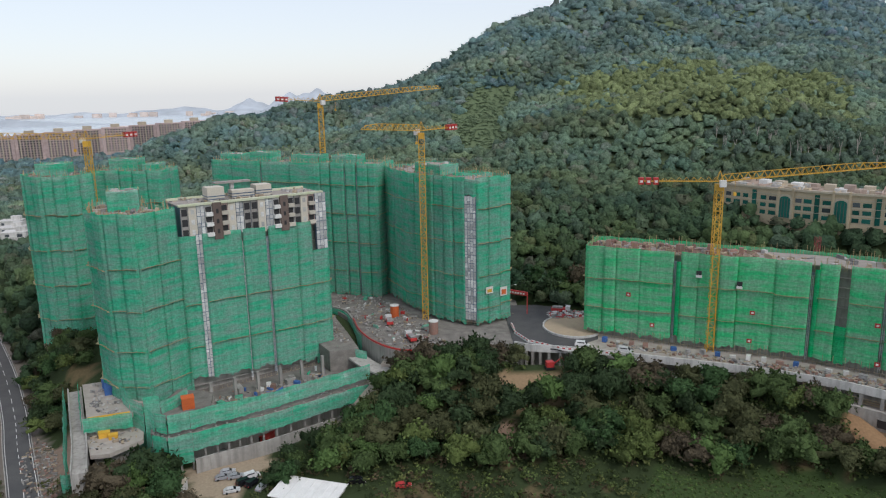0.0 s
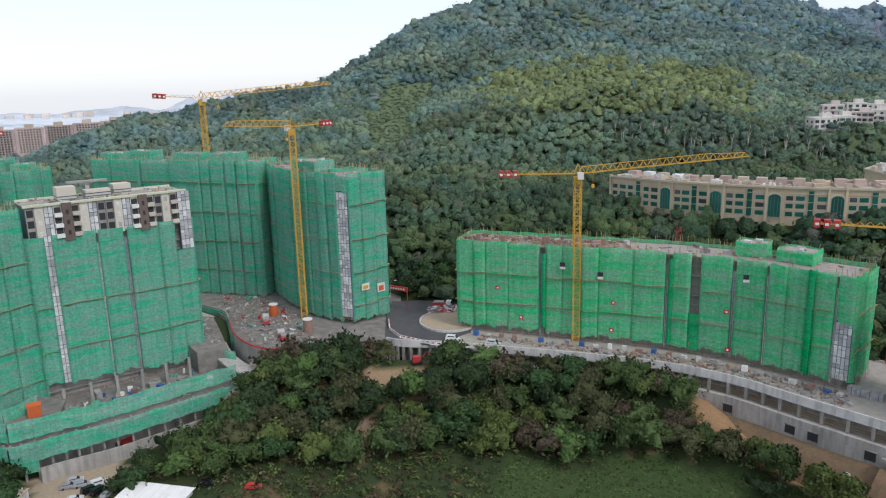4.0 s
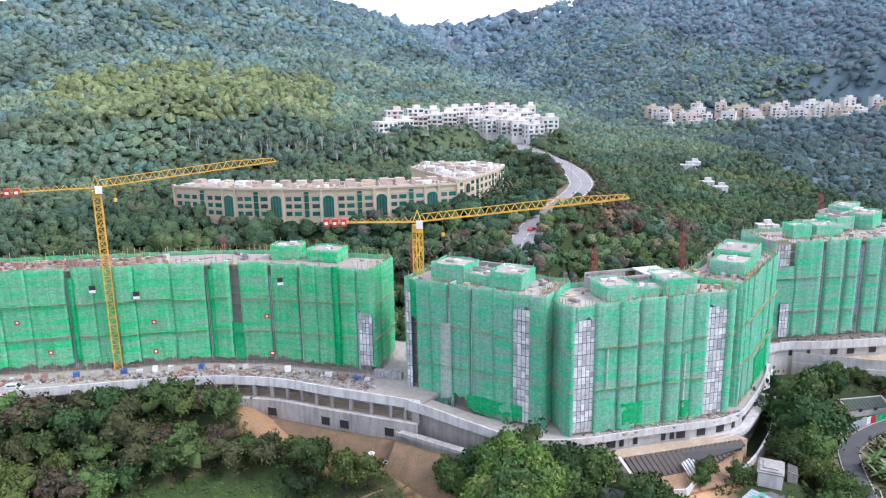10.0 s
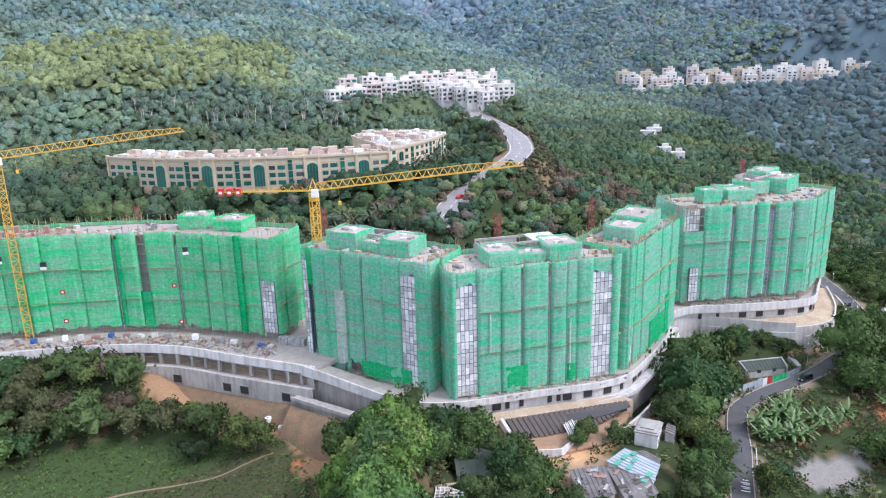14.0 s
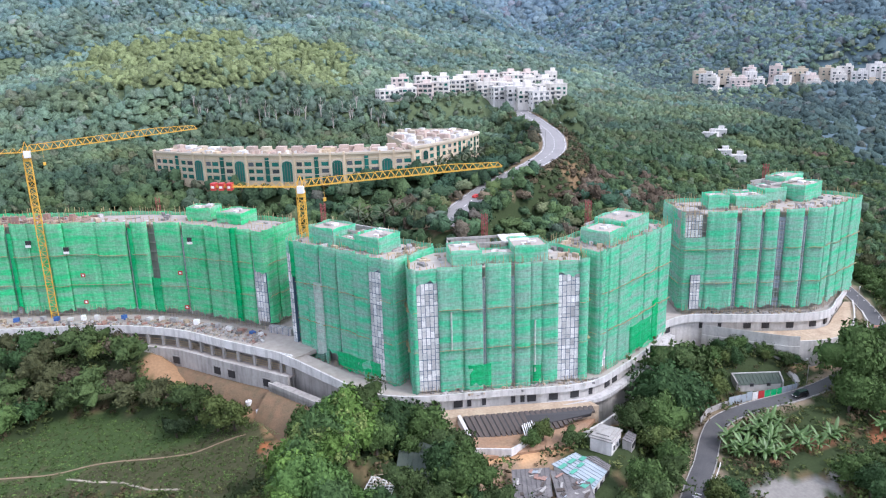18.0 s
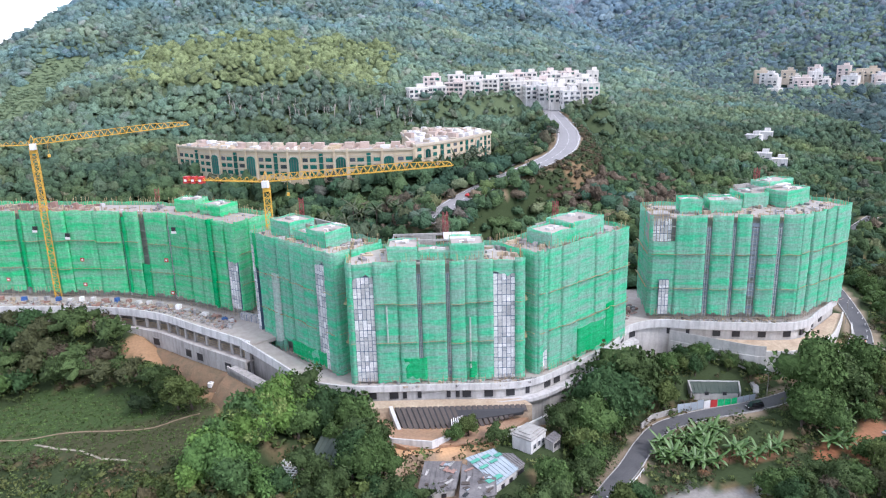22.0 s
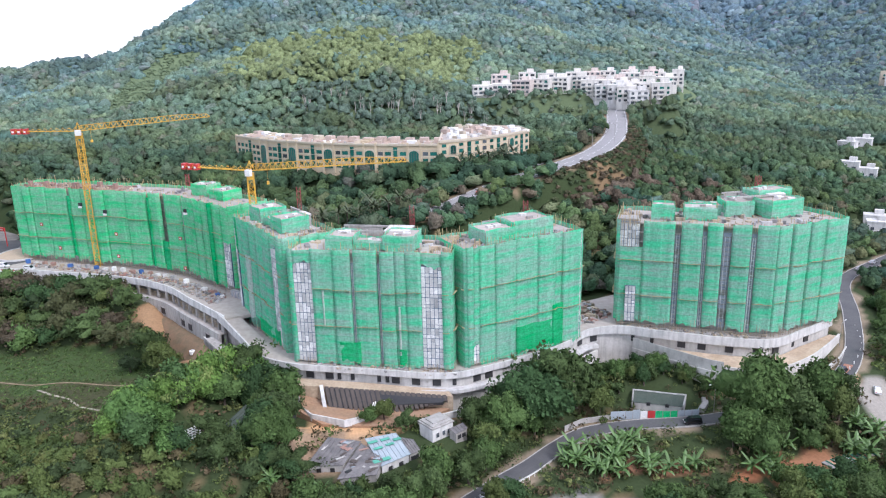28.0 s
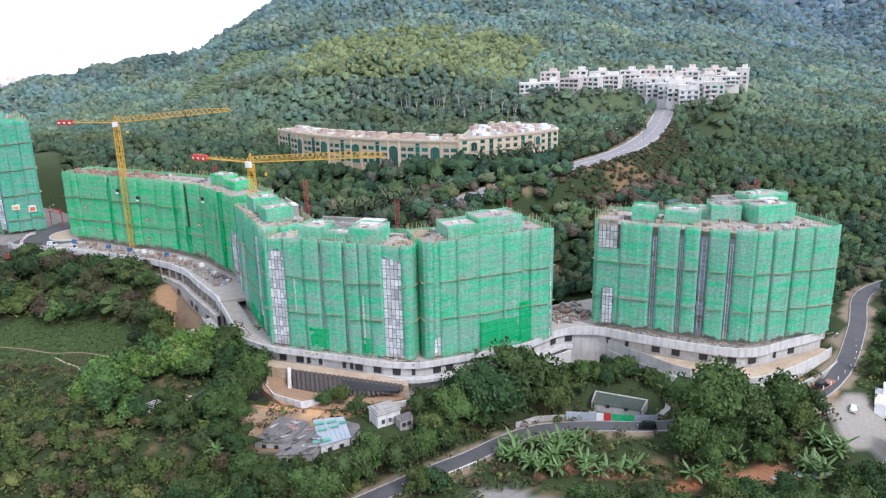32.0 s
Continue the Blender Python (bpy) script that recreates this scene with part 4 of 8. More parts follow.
def tower(name, label, ring, front, z0, z1, bays, fans, boxes=(), net=None, foot=0.5, storey=3.15, group="netted towers", poles=True, clutter=40):
    """A tower under construction: a concrete frame with a slab a storey, nets hung bay by bay before its front sides (the first
    `front` sides of the ring), bamboo fans, roof slab, roof huts in nets of their own and bamboo poles over the edge."""
    net = net or NET
    own = thing(name, (*ring[0], z0), label, "tower", group)
    cx, cy = sum(p[0] for p in ring) / len(ring), sum(p[1] for p in ring) / len(ring)
    n = len(ring)
    closed = ring + [ring[0]]
    inner = offset_line(closed, -1.3)[:-1]
    s = Solid().prism(offset_line(closed, -2.4)[:-1], z0, z1)
    k = max(1, round((z1 - z0) / storey))
    for i in range(1, k):
        s.prism(inner, z0 + (z1 - z0) * i / k - 0.25, z0 + (z1 - z0) * i / k)
    part("concrete_frame", s, CONCRETE, own)
    part("roof_slab", Solid().prism(offset_line(closed, -0.9)[:-1], z1 - 0.4, z1 + 0.1), SLAB, own)
    seed = RNG.randrange(10 ** 6)
    sides = list(zip(ring, ring[1:] + ring[:1]))
    stakes, props = Solid(), Solid()
    for k, (p, q) in enumerate(sides):
        length = math.hypot(q[0] - p[0], q[1] - p[1])
        spec = bays[k] if k < front and k < len(bays) else [(1, "n", 0.5)]
        total = sum(b[0] for b in spec)
        at = 0.0
        for w, what, out, *span in spec:
            a, b = lerp(p, q, at / total), lerp(p, q, (at + w) / total)
            at += w
            lo, hi = span if span else (0.0, 1.0)
            seed += 1
            low = z0 + foot + (z1 + 1.2 - z0 - foot) * lo
            high = z0 + foot + (z1 + 1.2 - z0 - foot) * hi
            if what in "nbd":
                out = out * 1.2 + 0.1
                vs, fs = net_sheet(a, b, out, low - RNG.uniform(0, 0.6), high + RNG.uniform(-0.2, 0.2), seed)
                mm = {"n": net, "b": NET_NEW, "d": NET_DARK}[what]
                part("net", raw_mesh("net", vs, fs, mm), mm, own, "bright new green netting" if what == "b" else "")
                if what != "b":
                    for f in fans:
                        zf = z0 + (z1 - z0) * f + RNG.uniform(-0.25, 0.25)
                        if low < zf < high:
                            part("bamboo_fan", fan_sheet(a, b, out + 0.1, zf, seed), FANMAT, own, "tan bamboo catch fan")
            elif what == "g":
                glazing(own, a, b, out, low, high, seed)
                if hi < 1:
                    vs, fs = net_sheet(a, b, out + 0.2, high, z1 + 0.8, seed)
                    part("net", raw_mesh("net", vs, fs, net), net, own)
            elif what == "s":
                rail = Solid()
                for e in (0.3, 0.7):
                    c = lerp(a, b, e)
                    rail.bar((*c, z0 + 1), (*c, z1 - 3), 0.22)
                for zz in np.arange(z0 + 2, z1 - 3, 1.6):
                    rail.bar((*lerp(a, b, 0.3), zz), (*lerp(a, b, 0.7), zz), 0.14)
                part("hoist_rail", rail, PANEL, own, "blue-grey ladder rail in a dark slot")
                nx, ny = (b[1] - a[1]) / length, -(b[0] - a[0]) / length
                strip = Solid()
                m = Vector(lerp(a, b, 0.5)) + Vector((nx, ny)) * -0.9
                wide = math.hypot(b[0] - a[0], b[1] - a[1])
                for i in range(int((z1 - z0) / 1.55) - 2):
                    if RNG.random() < 0.8:
                        strip.box((m.x, m.y, z0 + 2 + i * 1.55), (wide * 0.8, 0.12, 1.2), math.degrees(math.atan2(b[1] - a[1], b[0] - a[0])))
                if strip.v:
                    tagged(part("slot_pane", strip, SLOTGLASS, own, "grey window panes in the slot"), kind="stuff")
        if foot > 0.3 and k < front:
            m = int(length / 1.1)
            nx, ny = (q[1] - p[1]) / length, -(q[0] - p[0]) / length
            for i in range(m):
                c = lerp(p, q, (i + RNG.uniform(0.2, 0.8)) / m)
                o = RNG.uniform(0.3, 1.3)
                props.bar((c[0] + nx * o, c[1] + ny * o, z0), (c[0] + nx * o * 0.8, c[1] + ny * o * 0.8, z0 + foot + 1.5), 0.14, 4)
                if i % 3 == 0:
                    props.bar((c[0] + nx * 1.2, c[1] + ny * 1.2, z0 + 1.1), (c[0] + nx * 1.2 + (q[0] - p[0]) / m * 2.5, c[1] + ny * 1.2 + (q[1] - p[1]) / m * 2.5, z0 + 1.2), 0.12, 4)
        if poles:
            m = int(length / 0.85)
            for i in range(m):
                c = lerp(p, q, (i + RNG.random()) / m)
                h = RNG.choice((0.5, 0.9, 1.4, 2.0, 2.6))
                stakes.bar((c[0], c[1], z1 - 1), (c[0] + RNG.uniform(-0.2, 0.2), c[1] + RNG.uniform(-0.2, 0.2), z1 + 0.6 + h), 0.17, 3)
    if clutter:
        litter(own, inner, z1 + 0.1, clutter)
    if props.v:
        tagged(part("scaffold_prop", props, TIMBER, own, "bamboo and timber props under the net's hem"), kind="stuff")
    if stakes.v:
        tagged(part("bamboo_pole", stakes, BAMBOO, own, "bamboo poles standing over the roof edge"), kind="stuff")
    for bx, by, wx, wy, h, turn in boxes:
        top = Solid().box((bx, by, z1 + h - 0.2), (wx - 0.5, wy - 0.5, 0.25), turn)
        hut = part("roof_hut", Solid().box((bx, by, z1 + 0.1), (wx - 1, wy - 1, h - 0.3), turn), SLAB, own, "concrete roof hut wrapped in green netting")
        a = radians(turn)
        cs = [(bx + x * math.cos(a) - y * math.sin(a), by + x * math.sin(a) + y * math.cos(a)) for x, y in ((-wx / 2, -wy / 2), (wx / 2, -wy / 2), (wx / 2, wy / 2), (-wx / 2, wy / 2))]
        pk = Solid()
        part("slab", top, SLAB, hut)
        for i in range(3):
            c = (bx + RNG.uniform(-0.3, 0.3) * wx, by + RNG.uniform(-0.3, 0.3) * wy, z1 + h)
            part("upstand", Solid().box(c, (RNG.uniform(1, 2.5), RNG.uniform(0.4, 2), RNG.uniform(0.3, 0.9)), turn), WHITEWALL if i else CONCRETE, hut)
        for i in range(4):
            seed += 1
            vs, fs = net_sheet(cs[i], cs[(i + 1) % 4], 0.1, z1 + 0.3, z1 + h + 0.6, seed, (False, False), 0.1)
            part("net", raw_mesh("net", vs, fs, net), net, hut)
            for j in range(int(wx / 1.5)):
                c = lerp(cs[i], cs[(i + 1) % 4], RNG.random())
                pk.bar((*c, z1 + h - 1), (*c, z1 + h + RNG.uniform(0.5, 1.7)), 0.12, 3)
        tagged(part("bamboo_pole", pk, BAMBOO, hut), kind="stuff")
    return own


def roof_frame(owner, x, y, w, d, z, h, turn):
    """Bare concrete walls and beams of an unfinished lift and tank house on a roof."""
    a = radians(turn)
    P = lambda u, v: (x + u * math.cos(a) - v * math.sin(a), y + u * math.sin(a) + v * math.cos(a), z)
    for u in (-w / 2, -w / 6, w / 5, w / 2):
        part("roof_wall", Solid().box(P(u, 0), (0.35, d, h - RNG.uniform(0.2, 1.4)), turn), STONE, owner)
    for v in (-d / 2, d / 2):
        part("roof_beam", Solid().box((*P(0, v)[:2], z + h - 0.7), (w, 0.5, 0.6), turn), STONE, owner)
    part("roof_wall", Solid().box(P(-w * 0.2, d / 2), (w * 0.5, 0.3, h - 0.8), turn), STONE, owner)
    part("tank_slab", Solid().box((*P(w * 0.32, 0)[:2], z + h - 0.3), (w * 0.34, d + 0.6, 0.35), turn), WHITEWALL, owner)
    for k in range(4):
        u, v = RNG.uniform(-0.45, 0.45) * w, RNG.uniform(-0.4, 0.4) * d
        part("upstand", Solid().box(P(u, v), (RNG.uniform(1.5, 3), RNG.uniform(0.5, 1.5), RNG.uniform(0.8, 1.8)), turn), WHITEWALL, owner)


def row(n, what="n", outs=(0.5, 0.9), slot=0.0):
    """n bays of net, every other one a little proud, with slots between if given."""
    out = []
    for i in range(n):
        out.append((1, what, outs[i % len(outs)]))
        if slot and i < n - 1:
            out.append((slot, "s", 0))
    return out


def back_of(front, depth):
    """A ring from a front line (left to right as seen from outside) and a depth."""
    return list(front) + list(reversed(offset_line(front, -depth)))


F3 = (0.36, 0.69)
# ---- low block along the road ----
E_FRONT = [(50.5, 245), (67, 237.5), (84, 229.5), (116, 214), (131, 202.5), (140.5, 191), (152, 177.5)]
own = tower("residential_block", "long low tower block wrapped in bright green netting", back_of(E_FRONT, 16), 7, 13.8, 45.4,
            [[(3, "n", 0.4), (2, "n", 0.8), (4, "n", 0.5)], [(5, "n", 0.5), (0.5, "s", 0), (0.6, "b", 0.9, 0.03, 0.9), (2.5, "n", 0.6)], [(3, "n", 0.5), (2.4, "n", 1.0), (5, "n", 0.5), (4.4, "n", 0.7), (0.5, "s", 0), (0.6, "b", 1.0, 0.0, 0.92)],
             [(2, "n", 0.9), (1.2, "b", 0.7, 0, 0.36), (3.4, "n", 0.5), (0.5, "s", 0)], [(3.5, "n", 0.5), (0.5, "s", 0), (2.0, "n", 0.8)], [(2.2, "n", 0.6), (0.6, "b", 1.2), (2, "n", 0.5), (0.3, "s", 0), (1.6, "g", 0.4, 0, 0.55)], row(3)], F3,
            [(139, 209, 9, 7, 4.2, -40), (148, 199, 10, 8, 3.6, -50)], net=NET_BRIGHT, foot=2.6, clutter=60)
litter(own, back_of([(52, 246), (84, 230.5), (100, 223)], 13), 45.5, 90, (RUST, RUST, TIMBER))
for px, py, pw in ((66, 242, 2.2), (80, 236.5, 2.6), (58, 246, 1.6), (90, 236, 1.8), (98, 230, 1.4)):
    part("wall_form", Solid().box((px, py, 45.5), (pw, 1.6, 2.6), -25), RUST, own, "rust-red wall formwork")
for (p, q), u, z in (((E_FRONT[1], E_FRONT[2]), 0.96, 39.5), ((E_FRONT[2], E_FRONT[3]), 0.33, 37), ((E_FRONT[4], E_FRONT[5]), 0.1, 40.5)):
    c = lerp(p, q, u)
    # No gap is cut; the black box paints its shade.
    part("net_gap", Solid().box((c[0] + 0.4, c[1] - 1.9, z), (1.7, 0.4, 1.5), -25), DARK, own, "black box as the shade in a net gap, with a white flap")
    part("flap", Solid().box((c[0] + 0.3, c[1] - 2.2, z - 0.7), (1.8, 0.2, 0.8), -25), WHITEPAINT, own)
for (p, q), u, z in (((E_FRONT[0], E_FRONT[1]), 0.75, 30), ((E_FRONT[2], E_FRONT[3]), 0.45, 28), ((E_FRONT[2], E_FRONT[3]), 0.44, 18.5), ((E_FRONT[1], E_FRONT[2]), 0.2, 20), ((E_FRONT[3], E_FRONT[4]), 0.8, 29), ((E_FRONT[3], E_FRONT[4]), 0.85, 17)):
    c = lerp(p, q, u)
    part("notice", Solid().box((c[0] + 0.4, c[1] - 2.2, z), (1.5, 0.06, 1.4), -27), REDPAINT, own, "red notice board with a white figure")
    part("notice_mark", Solid().box((c[0] + 0.38, c[1] - 2.27, z + 0.4), (0.7, 0.05, 0.6), -27), WHITEPAINT, own)
# ---- block beside the second crane ----
own = tower("residential_block", "netted tower block with curtain wall strips on a podium", back_of([(156.5, 164.5), (175.5, 128)], 17), 2, 10.0, 45,
            [[(1.1, "g", 0.5, 0, 0.9), (1.2, "b", 0.6, 0.68, 1), (3, "n", 0.5), (3, "n", 0.8), (0.7, "s", 0), (0.4, "n", 0.4), (3.4, "n", 0.5, 0.12, 1), (0.7, "s", 0), (4, "n", 0.6), (3.4, "n", 0.8), (3, "g", 0.4, 0, 0.88), (2.2, "n", 0.6)], row(3)], F3,
            [(168.6, 158, 10, 9, 4.8, -62.5), (177, 142.6, 9, 9, 4.4, -62.5), (171.8, 150, 8, 5, 2.6, -62.5)])
roof_frame(own, 177, 152, 16, 6, 45.1, 4.0, -62.5)
part("net", raw_mesh("net", *net_sheet((165.5, 147.2), (173, 132.8), 1.1, 10.8, 15.5, 77), NET_NEW), NET_NEW, own, "bright new green netting")
part("net", raw_mesh("net", *net_sheet((161.8, 154.3), (163.2, 151.6), 1.3, 13, 35, 81), NET_PALE), NET_PALE, own, "pale dusty net down a chute")
# ---- block with two glazed strips ----
own = tower("residential_block", "netted tower block with curtain wall strips above the white parapet", back_of([(178, 121), (222.5, 107)], 18), 2, 10.0, 43.8,
            [[(0.7, "n", 0.5), (3.4, "g", 0.3, 0, 0.88), (4, "n", 0.6), (3, "n", 0.9), (0.7, "s", 0), (4, "n", 0.6), (0.7, "s", 0), (2.4, "n", 0.8), (2, "n", 0.5), (2.6, "n", 0.7), (3.6, "g", 0.3, 0, 0.88), (1.2, "n", 0.6)], row(3)], F3,
            [(194, 122.6, 8, 9, 4.0, -17.5), (201.8, 119.4, 9, 5, 2.6, -17.5), (210.6, 117.8, 9, 9.5, 4.4, -17.5)])
roof_frame(own, 203.5, 126.5, 22, 7, 43.9, 4.4, -17.5)
part("net", raw_mesh("net", *net_sheet((191.5, 116.7), (197.5, 114.9), 1.2, 11.5, 17.5, 78), NET_NEW), NET_NEW, own, "bright new green netting")
part("net", raw_mesh("net", *net_sheet((208.5, 111.3), (210.5, 110.7), 1.2, 11.5, 16.0, 79), NET_NEW), NET_NEW, own, "bright new green netting")
for u, lo, hi, w in ((0.21, 22, 33, 0.010), (0.69, 14, 29, 0.010), (0.31, 14, 20, 0.008)):
    part("net", raw_mesh("net", *net_sheet(lerp((178, 121), (222.5, 107), u), lerp((178, 121), (222.5, 107), u + w), 1.15, lo, hi, 82), NET_PALE), NET_PALE, own, "pale dusty streak of net")
# ---- block with a new net at its foot ----
own = tower("residential_block", "netted tower block with a bright green new net at its foot", back_of([(227.5, 108), (265, 123.5)], 16), 2, 10.0, 44.6,
            [[(1.4, "n", 0.4), (1.5, "g", 0.2, 0, 0.17), (4, "n", 0.5), (5, "n", 0.8), (6, "n", 0.6), (4.5, "n", 0.9), (2.2, "n", 0.6), (5, "n", 0.8), (0.7, "g", 0.3, 0, 0.96)], row(3)], F3,
            [(236.6, 118.6, 10, 9, 4.0, 22.5), (247.5, 124.5, 14, 10, 5.0, 22.5)])
roof_frame(own, 243, 125, 14, 7, 44.7, 4.2, 22.5)
for u, v, h in ((0.40, 0.80, 19.5), (0.72, 0.82, 24)):
    part("net", raw_mesh("net", *net_sheet(lerp((227.5, 108), (265, 123.5), u), lerp((227.5, 108), (265, 123.5), v), 1.3, 11.2, h, 80 + int(h)), NET_NEW), NET_NEW, own, "bright new green netting")
# ---- lone block at the end ----
own = tower("residential_block", "netted tower block standing alone at the podium's end", back_of([(280.5, 133.5), (323, 114.5), (350, 122.5)], 20), 3, 10.0, 44.4,
            [[(4.7, "n", 0.4, 0, 0.74), (5.8, "n", 0.6), (1.2, "s", 0), (3.8, "n", 0.6), (0.9, "s", 0), (2.7, "n", 0.5), (1.7, "s", 0), (3.3, "n", 0.7), (1.1, "s", 0), (3.5, "n", 0.6)], [(2.4, "n", 0.5), (0.5, "s", 0), (3, "n", 0.8), (0.6, "s", 0), (3, "n", 0.6), (4.4, "n", 0.9)], row(3)], (0.32, 0.66),
            [(296, 136, 7, 6, 4.6, -24), (307, 133, 10, 7, 4.0, -24), (333, 133, 13, 9, 5.4, 15), (321, 137, 9, 9, 4.6, -10), (334, 141, 14, 7, 7.0, 15), (313, 140, 12, 6, 3, -24)], clutter=90, foot=2.4)
roof_frame(own, 328, 139, 18, 8, 44.5, 6.4, 5)
glazing(own, lerp((280.5, 133.5), (323, 114.5), 0.06), lerp((280.5, 133.5), (323, 114.5), 0.13), 1.2, 12, 24, 91)
lift = part("lift_core", Solid().box((284.6, 136.5, 36), (6.5, 5.5, 9.4), -24), STONE, own, "bare concrete lift core in bamboo scaffolding")
glazing(lift, (281.4, 134.6), (286.9, 132.1), 0.35, 36.4, 44.6, 93)
cage = Solid()
for i in range(9):
    for e in (-1, 1):
        c = (284.6 + (i - 4) * 0.85 * 0.91 + e * 1.35, 136.5 - (i - 4) * 0.85 * 0.41 + e * 3.2)
        cage.bar((*c, 34), (*c, 48.5), 0.13, 3)
for zz in range(35, 48, 2):
    cage.bar((281, 134.8, zz), (287.5, 131.8, zz), 0.13, 3)
tagged(part("bamboo_cage", cage, BAMBOO, lift), kind="stuff")

# ---- tall cluster ----
own = tower("residential_tower", "tall curved tower in green netting behind a yellow crane", back_of([(-24.6, 308), (-15, 286), (-3, 268), (8.2, 258.6), (12.2, 256.4), (25, 266)], 18), 6, 14.5, 68.2,
            [[(2, "n", 0.5), (2, "n", 0.9), (3, "n", 0.6)], [(3, "n", 0.7), (0.3, "s", 0), (3, "n", 0.5), (2, "n", 0.9)], [(3, "n", 0.5), (0.3, "s", 0), (2.5, "n", 0.9), (0.4, "s", 0), (3, "n", 0.5)], [(1, "g", 0.4, 0.02, 0.88)], row(3), row(3)], (0.12, 0.35, 0.58, 0.82), [(-2, 282, 16, 9, 4, -52)], net=NET_DARK)
for u, z, col in ((0.3, 26, YELLOW), (0.74, 24, ORANGE)):
    c = lerp((12.2, 256.4), (25, 266), u)
    part("sign", Solid().box((c[0] + 1.0, c[1] - 1.2, z), (3.4, 0.1, 3.4 if u > 0.5 else 2.6), 37), WHITEPAINT, own, "large printed safety sheet on the net")
    part("sign_mark", Solid().box((c[0] + 1.05, c[1] - 1.3, z + 0.5), (2.2, 0.08, 1.9 if u > 0.5 else 1.2), 37), col, own)
own = tower("residential_tower", "tall tower in dull green netting at the back of the site", back_of([(-105, 331), (-52, 308), (-27.5, 299)], 16), 3, 13.6, 70,
            [[(3, "n", 0.4), (4, "n", 0.8), (0.3, "s", 0), (4, "n", 0.5), (4, "n", 0.9)], [(3, "n", 0.5), (0.5, "s", 0), (4, "n", 0.8), (0.5, "s", 0), (3, "n", 0.5), (0.8, "s", 0), (3, "n", 0.9), (2.4, "n", 0.4)], row(2)], (0.2, 0.42, 0.64, 0.86), [(-95, 336, 12, 8, 3.2, -23), (-80, 329, 11, 8, 4.2, -23), (-58, 319, 14, 8, 3.4, -23), (-40, 311, 12, 8, 3.6, -20)], net=NET_DARK)
own = tower("residential_tower", "tall round-fronted tower in torn green netting", back_of([(-113, 231), (-107, 214), (-99, 207), (-90, 206.5), (-83, 219)], 15), 5, 2, 65.5,
            [row(2), row(2), row(2), row(2), row(2)], (0.18, 0.36, 0.56, 0.76), [(-99, 222, 9, 8, 6, 20)], net=NET_DARK, foot=0.2)
tower("residential_tower", "tall round tower in green netting by the road", back_of([(-160, 275), (-155, 267), (-147, 263.5), (-139, 265), (-133, 273)], 15), 5, 4, 71,
      [row(2), row(2), row(2), row(2), row(2)], (0.2, 0.4, 0.6, 0.8), [(-147, 274, 11, 8, 4.5, 10)], net=NET_DARK, foot=3)
tower("residential_tower", "tall netted tower seen over its neighbours", back_of([(-146, 300), (-117, 299)], 16), 2, 8, 69,
      [row(5), row(2)], (0.3, 0.55, 0.8), [(-134, 308, 12, 8, 5, 0), (-122, 306, 7, 7, 3, 0)], net=NET_DARK)
# slab tower whose upper netting is down
B_L, B_R = (-82, 219), (-41, 248)
B_NET, B_TOP = 56.2, 66.4
own = tower("residential_tower", "tall slab tower with its upper floors already unveiled", back_of([B_L, B_R], 17), 2, 4, B_NET,
            [[(2, "n", 0.4, 0.12, 1), (0.8, "g", 0.5, 0.1, 1), (5, "n", 0.7, 0.10, 1), (0.3, "s", 0), (3, "n", 0.5, 0.09, 1), (0.5, "s", 0), (4, "n", 0.6, 0.07, 1), (2, "n", 0.9, 0.06, 1), (2.4, "n", 0.5, 0.03, 0.80)], row(2)], (0.33, 0.60), net=NET_DARK, poles=False, clutter=0)
top_ring = back_of([lerp(B_L, B_R, 0.02), lerp(B_L, B_R, 0.98)], 15)
COPING = material("yellow_green_coping", (0.46, 0.50, 0.30), (0.55, 0.56, 0.46), scale=0.6)
CREAM = material("cream_wall_panel", (0.58, 0.53, 0.44), (0.50, 0.47, 0.40), scale=0.5)
PINKISH = material("pink_cladding", (0.50, 0.36, 0.32), (0.42, 0.31, 0.28), scale=0.5)
upper = part("upper_floor", Solid().prism(top_ring, B_NET, B_TOP), MULLION, own, "unveiled storeys with windows, balconies and brown cladding")
part("roof_slab", Solid().prism(offset_line(top_ring + [top_ring[0]], 0.3)[:-1], B_TOP, B_TOP + 0.3), SLAB, own)
part("coping", strip_solid([lerp(B_L, B_R, 0.01), lerp(B_L, B_R, 0.985)], 0.9, 0.5, B_TOP + 0.1, B_TOP + 0.8), COPING, own, "pale yellow-green coping along the roof")
part("back_coping", strip_solid([top_ring[3], top_ring[2]], 0.4, 0.4, B_TOP + 0.2, B_TOP + 1.0), COPING, own)
tdir = Vector((B_R[0] - B_L[0], B_R[1] - B_L[1])).normalized()
turn = math.degrees(math.atan2(tdir.y, tdir.x))
face = Vector((tdir.y, -tdir.x))
spec = "dcxbkbcxddcxbkbdcb"
bw = 0.90 * 50.2 / len(spec)
